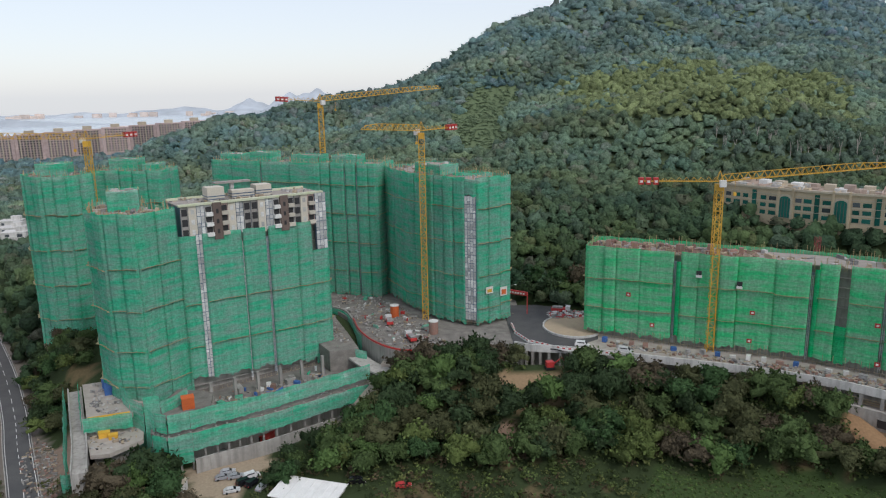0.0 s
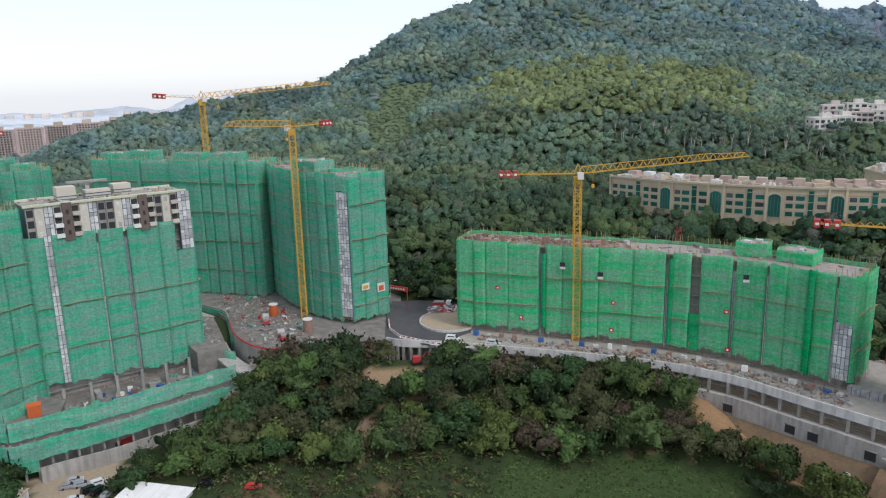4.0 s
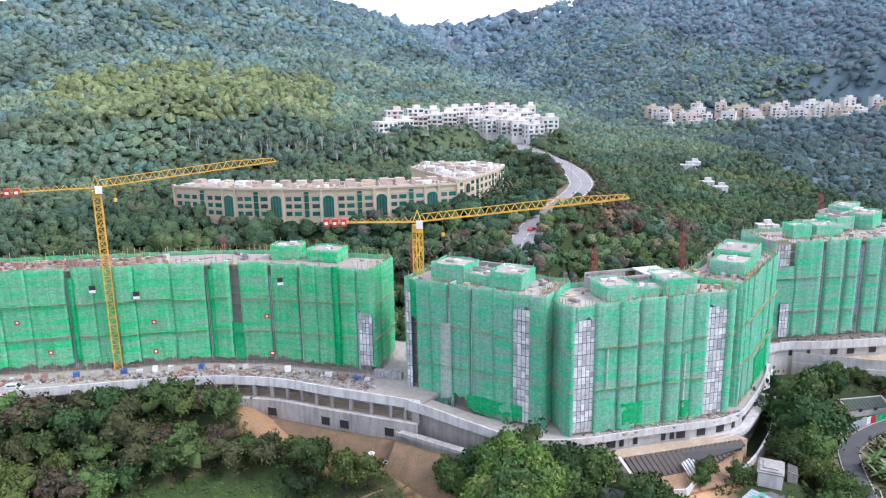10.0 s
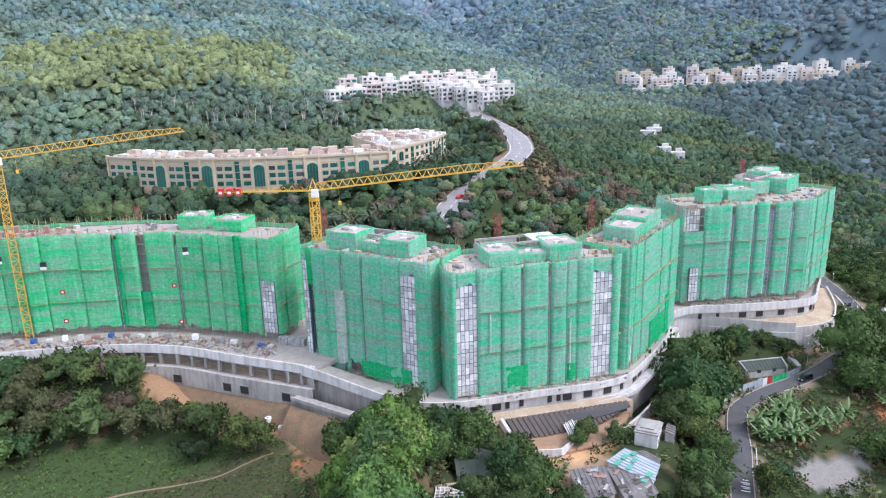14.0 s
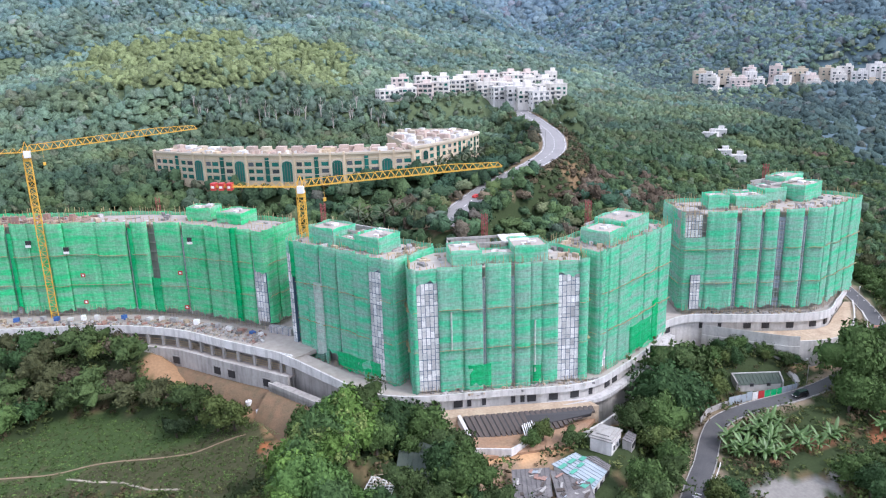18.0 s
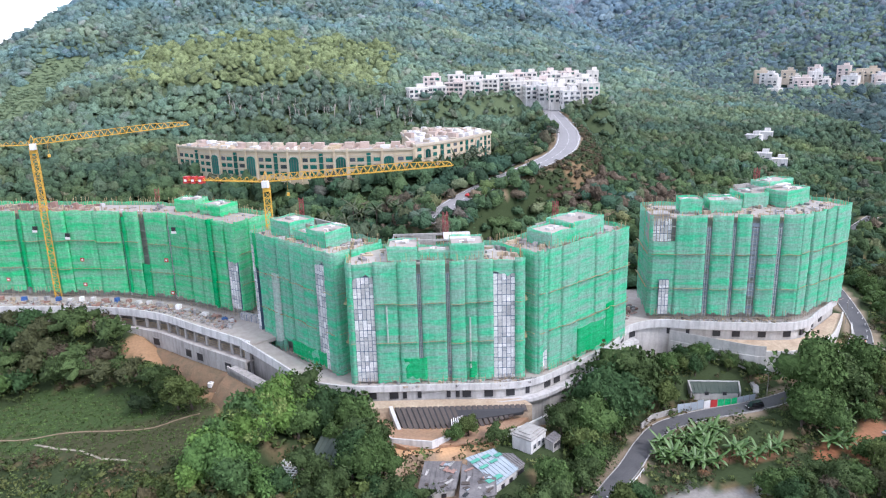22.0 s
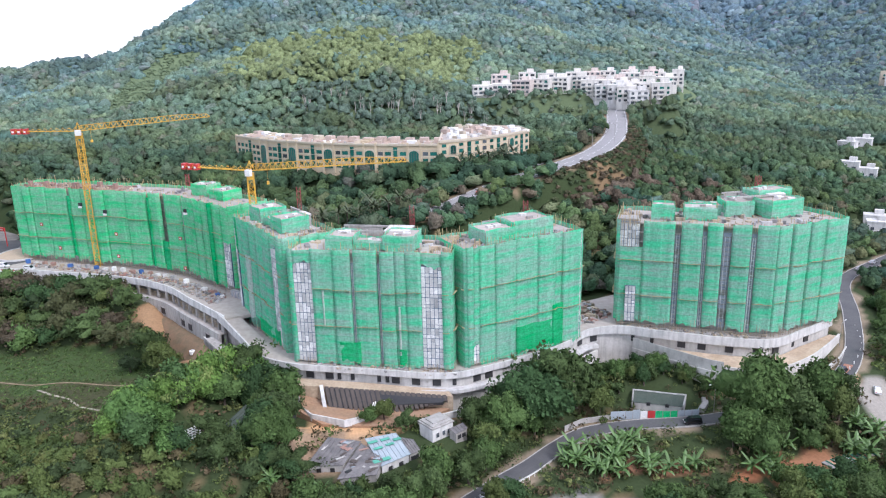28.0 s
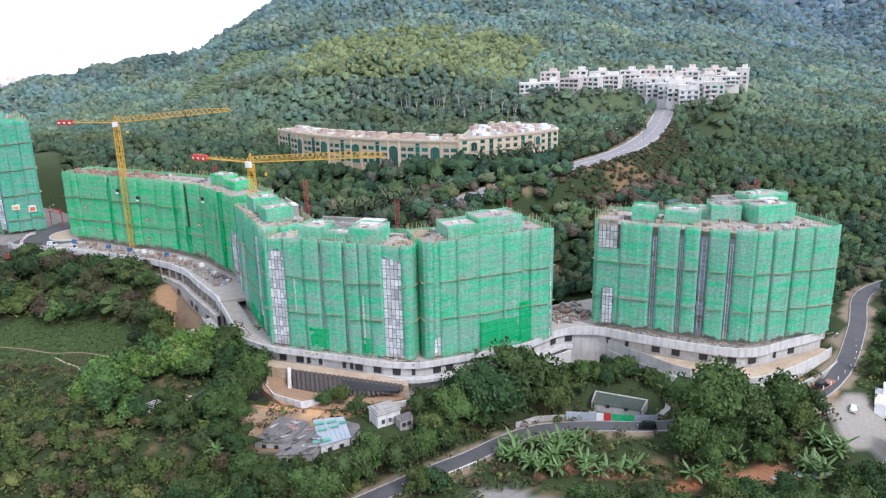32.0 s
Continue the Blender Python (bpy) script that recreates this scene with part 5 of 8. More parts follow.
for i, ch in enumerate(spec):
    u = 0.02 + 0.90 * (i + 0.5) / len(spec)
    c = Vector(lerp(B_L, B_R, u))
    if ch == "x":
        glazing(upper, lerp(B_L, B_R, u - 0.024), lerp(B_L, B_R, u + 0.024), 0.35, B_NET, B_TOP, 40 + i)
        continue
    if ch == "k":
        k = part("cladding", Solid().box((c.x + face.x * 0.4, c.y + face.y * 0.4, B_NET - 1), (bw * 1.1, 1.8, B_TOP - B_NET + 1.6), turn), BROWN, upper, "dark brown clad bay")
        for st in range(3):
            part("slot", Solid().box((c.x + face.x * 1.25, c.y + face.y * 1.25, B_NET + 0.9 + st * 3.2), (0.8, 0.2, 1.4), turn), DARK, k)
        continue
    part("wall_panel", Solid().box((c.x + face.x * 0.1, c.y + face.y * 0.1, B_NET - 0.5), (bw * (0.98 if ch == "c" else 0.9), 0.5, B_TOP - B_NET + 0.5), turn), {"c": CREAM, "d": CONCRETE, "b": PINKISH if i % 4 == 1 else WHITEWALL}[ch], upper)
    for st in range(3):
        z = B_NET + 0.3 + st * 3.25
        if ch == "b":
            # Black box on the wall stands in for the loggia's shade.
            part("balcony_door", Solid().box((c.x + face.x * 0.3, c.y + face.y * 0.3, z + 0.5), (bw * 0.72, 0.35, 2.3), turn), DARK, upper)
            part("balcony", Solid().box((c.x + face.x * 1.0, c.y + face.y * 1.0, z - 0.1), (bw * 0.85, 1.3, 1.15), turn), CREAM if i % 3 else WHITEPAINT, upper, "pale balcony front")
        elif ch == "d":
            part("window", Solid().box((c.x + face.x * 0.3, c.y + face.y * 0.3, z + 0.5), (bw * 0.7, 0.35, 2.2), turn), DARK, upper)
        else:
            part("window", Solid().box((c.x + face.x * 0.3, c.y + face.y * 0.3, z + 0.9), (bw * 0.4, 0.3, 1.5), turn), PANEL, upper)
glazing(own, lerp(B_L, B_R, 0.92), lerp(B_L, B_R, 1.0), 0.9, 47, B_TOP + 0.3, 5)
for u, w, h, d, back in ((0.27, 5.5, 4.6, 5, 5), (0.46, 7.5, 2.8, 4, 6), (0.62, 5.5, 3.6, 5, 9), (0.42, 12, 0.6, 3, 9)):
    c = Vector(lerp(B_L, B_R, u)) - face * back
    room = part("roof_plant_room", Solid().box((c.x, c.y, B_TOP + 0.3 if h > 1 else 71.6), (w, d, h), turn), CREAM if h > 1 else CONCRETE, own, "beige roof plant room" if h > 1 else "raw concrete roof beam")
    for k in range(2 if h > 1 else 0):
        part("band", Solid().box((c.x, c.y, B_TOP + 1.0 + 0.9 * k), (w + 0.2, d + 0.2, 0.3), turn), MULLION, room)
    if h < 1:
        part("beam_post", Solid().box((c.x, c.y, B_TOP + 0.3), (1.2, 1.2, 5.2), turn), PANEL, own)
litter(own, [lerp(B_L, B_R, 0.05), lerp(B_L, B_R, 0.95), top_ring[2], top_ring[3]], B_TOP + 0.3, 50, (MIXED, TIMBER), 0.8)

# ---- hoist masts behind the blocks ----
for x, y, z in ((176, 194, 49.5), (216, 152, 49), (254, 150, 49.5), (337, 152, 54), (126, 236, 50)):
    own = thing("hoist_mast", (x, y, 12), "dull red lattice hoist mast behind a netted block", "hoist", "hoist masts")
    for k in range(6):
        a, b = 12 + (z - 12) * k / 6, 12 + (z - 12) * (k + 1) / 6
        tagged(part("mast_section", lattice(Solid(), (x, y, a), (x, y, b), 1.4, 1.5, 0.2, 0.14), HOISTRED, own), kind="stuff")

def crane(x, y, foot, top, tip, tail, label):
    own = thing("tower_crane", (x, y, foot), label, "crane", "tower cranes")
    part("mast", lattice(Solid(), (x, y, foot), (x, y, top - 3), 2.1, 2.2, 0.34, 0.2), YELLOW, own)
    part("slewing_ring", Solid().box((x, y, top - 3), (2.3, 2.3, 2.2)), YELLOW, own)
    j = Vector((tip[0] - x, tip[1] - y, 0)).normalized()
    turn = math.degrees(math.atan2(j.y, j.x))
    side = Vector((-j.y, j.x, 0))
    cab = Vector((x, y, top - 1.6)) - side * 1.7 + j * 0.6
    part("cab", Solid().box(cab, (1.9, 1.5, 2.1), turn), WHITEPAINT, own, "white driver's cab")
    jib = Solid()
    a, b = Vector((x, y, top)), Vector(tip)
    d = (b - a)
    n = int(d.length / 2.4)
    d /= n
    hh = 2.1
    for c in (side * 0.75, -side * 0.75):
        jib.bar(a + c, b + c, 0.3)
    taper = lambda i: 1.0 if i < n * 0.75 else 1.0 - 0.45 * (i - n * 0.75) / (n * 0.25)
    for i in range(n):
        up0, up1 = Vector((0, 0, hh * taper(i + 0.5))), Vector((0, 0, hh * taper(i + 1.5)))
        m0, m1 = a + d * (i + 0.5) + up0, a + d * (i + 1.5) + up1
        if i < n - 1:
            jib.bar(m0, m1, 0.3)
        for c in (side * 0.75, -side * 0.75):
            jib.bar(a + d * i + c, m0, 0.18)
            jib.bar(a + d * (i + 1) + c, m0, 0.18)
        jib.bar(a + d * i + side * 0.75, a + d * i - side * 0.75, 0.1)
    part("jib", jib, YELLOW, own)
    back = Solid()
    t = Vector(tail)
    for c in (side * 0.8, -side * 0.8):
        back.bar(a + c, t + c, 0.28)
    e = (t - a)
    k = int(e.length / 2.2)
    for i in range(k):
        p0, p1 = a + e * (i / k), a + e * ((i + 1) / k)
        back.bar(p0 + side * 0.8, p1 - side * 0.8, 0.1)
        m = (p0 + p1) / 2 + Vector((0, 0, 1.5 * (1 - 0.5 * i / k)))
        for c in (side * 0.8, -side * 0.8):
            back.bar(p0 + c, m, 0.1)
            back.bar(p1 + c, m, 0.1)
    part("counter_jib", back, YELLOW, own)
    w = Solid()
    for i in range(3):
        c = a + e * (0.97 - 0.09 * i)
        w.box(c - Vector((0, 0, 1.0)), (1.5, 2.0, 2.1), turn)
    ballast = part("counterweight", w, REDPAINT, own, "red ballast blocks with white marks")
    for i in range(3):
        c = a + e * (0.97 - 0.09 * i)
        part("white_bar", Solid().box(c - Vector((0, 0, 0.4)), (0.9, 2.1, 0.7), turn), WHITEPAINT, ballast)
    apex = Solid()
    top_p = a + Vector((0, 0, 3.4))
    for c in (side * 0.8 + j * 1.2, -side * 0.8 + j * 1.2, side * 0.8 - j * 1.2, -side * 0.8 - j * 1.2):
        apex.bar(a + c, top_p, 0.2)
    part("apex", apex, YELLOW, own)
    hook = Solid()
    h = a + d * int(n * 0.12)
    hook.bar(h, h - Vector((0, 0, 4)), 0.08)
    hook.box(h - Vector((0, 0, 5)), (0.8, 0.8, 1.0))
    part("hook_block", hook, YELLOW, own)
    return own


crane(-54, 330, 14, 96.5, (0, 362, 101.5), (-71, 318, 98), "tall yellow lattice tower crane with red ballast")
crane(-7.2, 267, 13, 86, (-26.5, 246, 87.8), (5.5, 281, 86.5), "yellow lattice tower crane with a short jib before the netted tower")
crane(88, 226.5, 13.6, 70.5, (141, 220.5, 75), (62.5, 227.3, 71), "yellow lattice tower crane before the low block")
crane(162.6, 168, 13.6, 60.5, (214, 137, 66), (138.5, 178, 61.5), "yellow lattice tower crane between two netted blocks")
crane(-141, 289, 6, 84, (-170, 252, 87), (-127, 303, 85), "yellow lattice tower crane between the tall netted towers")


# ---- the curved tan apartment house on the slope ----
BAYS = [(149.9, 310.3), (166, 295.3), (184.7, 281.9), (205, 271.4), (226, 263.6)]
crescent = smooth_line([(132, 335)] + BAYS + [(238, 260.6)], 4)
corner = [(238, 260.6), (250, 266), (264, 274), (277.5, 284), (290, 296)]
arc = crescent + corner[1:]
tan = thing("apartment_house", (210, 295, 41), "long curved tan apartment house with green glazed bays", "apartment house")
T_TOP, P_TOP = 55.0, 56.4
part("wall", strip_solid(crescent, 0, 17, 36, T_TOP), TANWALL, tan)
part("cornice", strip_solid(crescent, 0.6, 0.3, T_TOP, T_TOP + 0.9), BEIGE, tan)
part("back_parapet", strip_solid(offset_line(crescent, -17), 0.2, 0.2, T_TOP, T_TOP + 0.9), BEIGE, tan)
part("roof", strip_solid(crescent, -0.3, 16.8, T_TOP, T_TOP + 0.2), SLAB, tan, "flat roof crowded with huts and tanks")
for z in (46.2, 49.4, 52.7):
    part("band", strip_solid(crescent, 0.2, 0, z, z + 0.45), BEIGE, tan)
wing = part("pavilion", Solid().prism(corner + [(289, 318), (266, 334), (247, 318)], 36, P_TOP), TANWALL, tan, "taller end pavilion with an arcade")
part("pavilion_roof", Solid().prism(corner + [(289, 318), (266, 334), (247, 318)], P_TOP + 0.01, P_TOP + 0.2), SLAB, tan)
P_RING = corner + [(289, 318), (266, 334), (247, 318), (238, 260.6)]
part("pavilion_cornice", strip_solid(P_RING, 0.6, 0.25, P_TOP - 0.3, P_TOP + 0.9), BEIGE, tan)
for z in (46.2, 49.6, 53.1):
    part("band", strip_solid(corner, 0.2, 0, z, z + 0.45), BEIGE, wing)
total = sum(math.hypot(b[0] - a[0], b[1] - a[1]) for a, b in zip(crescent, crescent[1:]))


def along(line, at):
    """The place and the turn in degrees that many metres along a line."""
    for a, b in zip(line, line[1:]):
        d = math.hypot(b[0] - a[0], b[1] - a[1])
        if at <= d:
            return lerp(a[:2], b[:2], at / d), math.degrees(math.atan2(b[1] - a[1], b[0] - a[0]))
        at -= d
    return line[-1][:2], math.degrees(math.atan2(line[-1][1] - line[-2][1], line[-1][0] - line[-2][0]))


def window_unit(owner, c, turn, z, w, h, mat, proud=0.25, frame_mat=None):
    n = Vector((math.sin(radians(turn)), -math.cos(radians(turn))))
    f = part("window", Solid().box((c[0], c[1], z - 0.12), (w + 0.3, proud, h + 0.24), turn), frame_mat or BEIGE, owner)
    part("pane", Solid().box((c[0] + n.x * 0.06, c[1] + n.y * 0.06, z), (w, proud, h), turn), mat, f)
    return f


def arch_solid(c, turn, w, z0, z1, front, back):
    """An upright slab with a round head, w wide, from back to front metres before the wall line."""
    a = radians(turn)
    t, nrm = Vector((math.cos(a), math.sin(a))), Vector((math.sin(a), -math.cos(a)))
    r = w / 2
    prof = [(-r, z0), (r, z0)] + [(r * math.cos(math.pi * k / 8), z1 - r * 0.7 + r * 0.7 * math.sin(math.pi * k / 8)) for k in range(9)]
    k = len(prof)
    vs = [(c[0] + t.x * e + nrm.x * o, c[1] + t.y * e + nrm.y * o, z) for o in (front, back) for e, z in prof]
    fs = [tuple(range(k)), tuple(range(2 * k - 1, k - 1, -1))] + [(i, k + i, k + (i + 1) % k, (i + 1) % k) for i in range(k)]
    return Solid().add(vs, fs)


def glazed_bay(owner, c, turn, w, z0, z1, name="glazed_bay", mat=None, bars=3):
    ring = part("arch_surround", arch_solid(c, turn, w + 1.3, z0 - 0.3, z1 + 0.7, 0.55, -0.3), BEIGE, owner, "beige arched surround")
    bay = part(name, arch_solid(c, turn, w, z0, z1, 0.75, -0.2), mat or GLASSGREEN, ring, "tall dark green glazing with an arched head")
    a = radians(turn)
    for k in range(bars):
        e = (k - (bars - 1) / 2) * w / (bars + 0.6)
        part("mullion", Solid().box((c[0] + e * math.cos(a) + 0.8 * math.sin(a), c[1] + e * math.sin(a) - 0.8 * math.cos(a), z0), (0.16, 0.16, z1 - z0 - 0.9), turn), BROWN, bay)
    return bay


def nearest(line, p):
    """How far along a line the place nearest to p lies."""
    run, best, at = 0.0, 1e9, 0.0
    for a, b in zip(line, line[1:]):
        d = math.hypot(b[0] - a[0], b[1] - a[1])
        s = max(0.0, min(1.0, ((p[0] - a[0]) * (b[0] - a[0]) + (p[1] - a[1]) * (b[1] - a[1])) / d / d))
        e = math.hypot(a[0] + s * (b[0] - a[0]) - p[0], a[1] + s * (b[1] - a[1]) - p[1])
        if e < best:
            best, at = e, run + s * d
        run += d
    return at


bay_at = [nearest(crescent, p) for p in BAYS]
for a in bay_at:
    c, turn = along(crescent, a)
    glazed_bay(tan, c, turn, 4.6, 43.2, 52.6)
slots = []
for a, b in zip([-2.6] + bay_at, bay_at + [total + 2.6]):
    n = max(2, round((b - a - 6.4) / 4.2))
    slots += [(a + 3.6 + (b - a - 7.2) * (k + 0.5) / n, n, k) for k in range(n)]
for a, n, k in slots:
    c, turn = along(crescent, max(0.6, min(a, total - 1.6)))
    if n >= 4 and k == n // 2:
        f = part("stair_glazing", Solid().box((c[0], c[1], 43.2), (1.9, 0.9, 11), turn), GLASSGREEN, tan, "full-height strip of green glass")
        for z in (46.3, 49.5, 52.8):
            part("transom", Solid().box((c[0], c[1], z), (2.0, 1.0, 0.2), turn), BEIGE, f)
        continue
    for z in (43.7, 47.0, 50.2):
        window_unit(tan, c, turn, z, 3.2 if k % 2 else 2.6, 1.8, GLASSGREEN if (k + int(z)) % 5 else WINDOWDARK)
for a in [x - 3.1 for x in bay_at] + [x + 3.1 for x in bay_at] + [0.5, total - 0.6]:
    c, turn = along(crescent, a)
    part("pilaster", Solid().box((c[0], c[1], 38), (0.9, 1.3, T_TOP + 1.3 - 38), turn), TANWALL, tan)
p_len = sum(math.hypot(b[0] - a[0], b[1] - a[1]) for a, b in zip(corner, corner[1:]))
for i in range(13):
    c, turn = along(corner, p_len * (i + 0.5) / 13)
    if i in (1, 9):
        glazed_bay(wing, c, turn, 3.0, 50.6, 54.6, "arched_window", None, 1)
        for z in (44.2, 47.3):
            window_unit(wing, c, turn, z, 2.4, 1.7, GLASSGREEN)
    elif i in (3, 7, 11):
        f = part("stair_glazing", Solid().box((c[0], c[1], 45.6), (2.0, 0.9, 10), turn), GLASSGREEN, wing, "full-height strip of green glass")
        for z in (48, 50.5, 53):
            part("transom", Solid().box((c[0], c[1], z), (2.1, 1.0, 0.2), turn), BEIGE, f)
    else:
        for z in (47.3, 50.7, 53.9):
            window_unit(wing, c, turn, z, 2.4, 1.5 if z > 53 else 1.8, GLASSGREEN if i != 5 else WINDOWDARK)
    if i not in (1, 9):
        # Solid black slab, painting the shade inside the arcade.
        part("arcade_arch", arch_solid(c, turn, 2.4, 40.5, 45.2, 0.35, -0.3), DARK, wing, "black slab as the shade in a ground-floor arch")
    part("pier", Solid().box((*along(corner, p_len * i / 13)[0], 38), (0.7, 1.0, 7.4), turn), TANWALL, wing)
e_line = [(290, 296), (289, 318)]
for i in range(5):
    c, turn = along(e_line, 2.4 + i * 4.3)
    for z in (43.6, 47.3, 50.7, 53.7):
        window_unit(wing, c, turn, z, 1.8, 1.7, GLASSGREEN)
part("canopy", strip_solid(offset_line(corner[1:4], 2.6), 1.4, 1.4, 44.6, 45.1), BEIGE, wing, "porch roof over the entrance")
PINKROOF = material("pinkish_render", (0.48, 0.37, 0.30), (0.40, 0.32, 0.27), scale=0.4)
hr = random.Random(9)
n = 17
for i in range(n):
    c, turn = along(crescent, total * (i + 0.5) / n)
    m = Vector((-math.sin(radians(turn)), math.cos(radians(turn))))
    part("party_wall", Solid().box((c[0] + m.x * 8.5, c[1] + m.y * 8.5, T_TOP + 0.2), (0.4, 16.4, hr.uniform(0.9, 1.6)), turn), hr.choice((PINKROOF, BEIGE)), tan)
    part("stair_head", Solid().box((c[0] + m.x * 11 + 2.4 * math.cos(radians(turn)), c[1] + m.y * 11 + 2.4 * math.sin(radians(turn)), T_TOP + 0.2), (4.2, 3.6, hr.uniform(2.2, 2.9)), turn), hr.choice((PINKROOF, WHITEPAINT, BEIGE)), tan)
for i in range(70):
    c, turn = along(crescent, hr.uniform(3, total - 2))
    v = hr.uniform(1.6, 15)
    m = Vector((-math.sin(radians(turn)), math.cos(radians(turn)))) * v
    w = hr.choice((1.0, 1.8, 2.8, 4.4))
    part("roof_hut" if w > 2 else "water_tank", Solid().box((c[0] + m.x, c[1] + m.y, T_TOP + 0.2), (w, hr.uniform(1.0, 3.4), hr.uniform(0.6, 2.2 if w > 2 else 1.4)), turn), hr.choice((WHITEPAINT, BEIGE, PINKROOF, STONE, TANWALL, WHITEWALL)), tan)
for i in range(80):
    c, turn = (hr.uniform(242, 288), hr.uniform(266, 330)), hr.choice((35, 40, -50))
    if np_inside(np.array([c[0]]), np.array([c[1]]), P_RING)[0]:
        part("roof_hut", Solid().box((c[0], c[1], P_TOP + 0.2), (hr.uniform(1.2, 4.4), hr.uniform(1.2, 4), hr.uniform(0.7, 2.4)), turn), hr.choice((WHITEPAINT, BEIGE, WHITEWALL, PINKROOF)), tan)
part("antenna", Solid().bar((268, 308, P_TOP), (268, 308, P_TOP + 8), 0.15, 4), CONCRETE, tan)


# ---- white village houses on the hill ----
def village_house(x, y, z, w, d, h, turn, mat, r, pane=WINDOWDARK, name="village_house", group="white village houses", label="white three-storey village house with a flat roof"):
    own = thing(name, (x, y, z), label, "house", group)
    part("wall", Solid().box((x, y, z - 6), (w, d, h + 6), turn), mat, own)
    part("parapet", Solid().box((x, y, z + h), (w + 0.3, d + 0.3, 0.7), turn), mat, own)
    a = radians(turn)
    ux, uy = math.cos(a), math.sin(a)
    for st in range(max(1, int(h / 3))):
        bays = max(2, int(w / (3.2 if group == "white village houses" else 5)))
        for k in range(bays):
            e = (k + 0.5) / bays * w - w / 2
            part("window", Solid().box((x + ux * e + uy * d / 2, y + uy * e - ux * d / 2, z + 0.9 + 3 * st), (r.choice((1.6, 2.2, 2.8)), 0.3, 1.7), turn), pane if r.random() < 0.8 else GLASSGREEN, own)
        if group == "far village houses" and st != 1:
            continue
        part("balcony", Solid().box((x + uy * (d / 2 + 0.6) + ux * w * r.uniform(-0.25, 0.25), y - ux * (d / 2 + 0.6) + uy * 0, z + 3 * st + 0.1), (w * 0.4, 1.2, 1.0), turn), mat, own)
        for k in range(2 if group == "white village houses" else 0):
            e = (k + 0.5) / 2 * d - d / 2
            part("window", Solid().box((x - ux * w / 2 - uy * e, y - uy * w / 2 + ux * e, z + 0.9 + 3 * st), (0.3, 1.3, 1.4), turn), pane, own)
    part("stair_hut", Solid().box((x + ux * w * 0.2, y + uy * w * 0.2 + 1, z + h + 0.7), (w * 0.4, d * 0.4, 2.4), turn), mat, own)
    return own


vr = random.Random(12)
PINKWHITE = material("pinkish_white_render", (0.64, 0.55, 0.49), (0.54, 0.47, 0.43), scale=0.2, stain=0.25)
CREAMWHITE = material("cream_white_render", (0.70, 0.67, 0.61), (0.58, 0.55, 0.50), scale=0.15, stain=0.25)
LOOSE = "white three-storey village house with a flat roof"
for i in range(11):
    u = i / 10
    village_house(287 + 150 * u + vr.uniform(-2, 2), 420 + 50 * u + vr.uniform(-4, 4), 68 + 1.5 * u + vr.uniform(-0.8, 1.2), vr.uniform(13, 17), 11, vr.choice((6.5, 7.5, 9)), -18 + vr.uniform(-14, 14), vr.choice((PINKWHITE, CREAMWHITE, CREAMWHITE)), vr, label=LOOSE)
for i in range(8):
    u = i / 7
    village_house(306 + 126 * u + vr.uniform(-3, 3), 440 + 44 * u + vr.uniform(-3, 3), 72 + vr.uniform(-1, 1.0), 12, 10, 9, -18 + vr.uniform(-15, 15), vr.choice((PINKWHITE, CREAMWHITE)), vr, label=LOOSE)
for i in range(5):
    u = i / 4
    for k in range(2):
        village_house(367 + 21 * u + 15 * k + vr.uniform(-2, 2), 432 - 43 * u + 7 * k + vr.uniform(-2, 2), 65 - 3.5 * u + 2.0 * k + vr.uniform(-0.5, 0.8), 12.5, 11, vr.choice((9, 10.5)), -20 + vr.uniform(-10, 10), vr.choice((CREAMWHITE, WHITEWALL, CREAMWHITE)), vr, label="tall white village house above the bend of the road")
for dx, dy, dh in ((453, 476, 11.5), (440, 482, 9.5), (428, 486, 9)):
    village_house(dx, dy, 69, 9, 9, dh, -25, CREAMWHITE, vr, label=LOOSE)
# far village across the valley
for i in range(48):
    u = i / 47
    row_n = i % 4
    x, y = 690 + 255 * u + vr.uniform(-6, 6), 530 - 150 * u + row_n * 15 + vr.uniform(-5, 5)
    if 0.52 < u < 0.62 and row_n < 2:
        continue
    village_house(x, y, 47 + 2 * u + row_n * 5.4 + vr.uniform(-1.5, 1.5), vr.uniform(10, 16), 11, vr.choice((8, 9, 11.5)), -48 + vr.uniform(-18, 18), vr.choice((CREAMWHITE, WHITEWALL, BEIGE, PINKWHITE)), vr, group="far village houses", label="pale village house in the far valley")
for x, y, z in ((547, 381, 45), (529, 372, 41), (466, 254, 29), (506, 336, 33), (514, 330, 31), (470, 262, 30)):
    z = ground_at(x, y)
    village_house(x, y, z, 11, 7, 5, -50 + vr.uniform(-20, 20), WHITEWALL, vr, name="cottage", group="valley cottages", label="small pale cottage among the trees")
for x, y, z in ((-248, 411, 14), (-262, 404, 14), (-272, 448, 15), (-235, 420, 14), (-258, 425, 14)):
    z = ground_at(x, y) + 2
    village_house(x, y, z, 13, 10, 6, vr.uniform(0, 40), WHITEWALL, vr, name="cottage", group="valley cottages", label="small pale cottage among the trees")


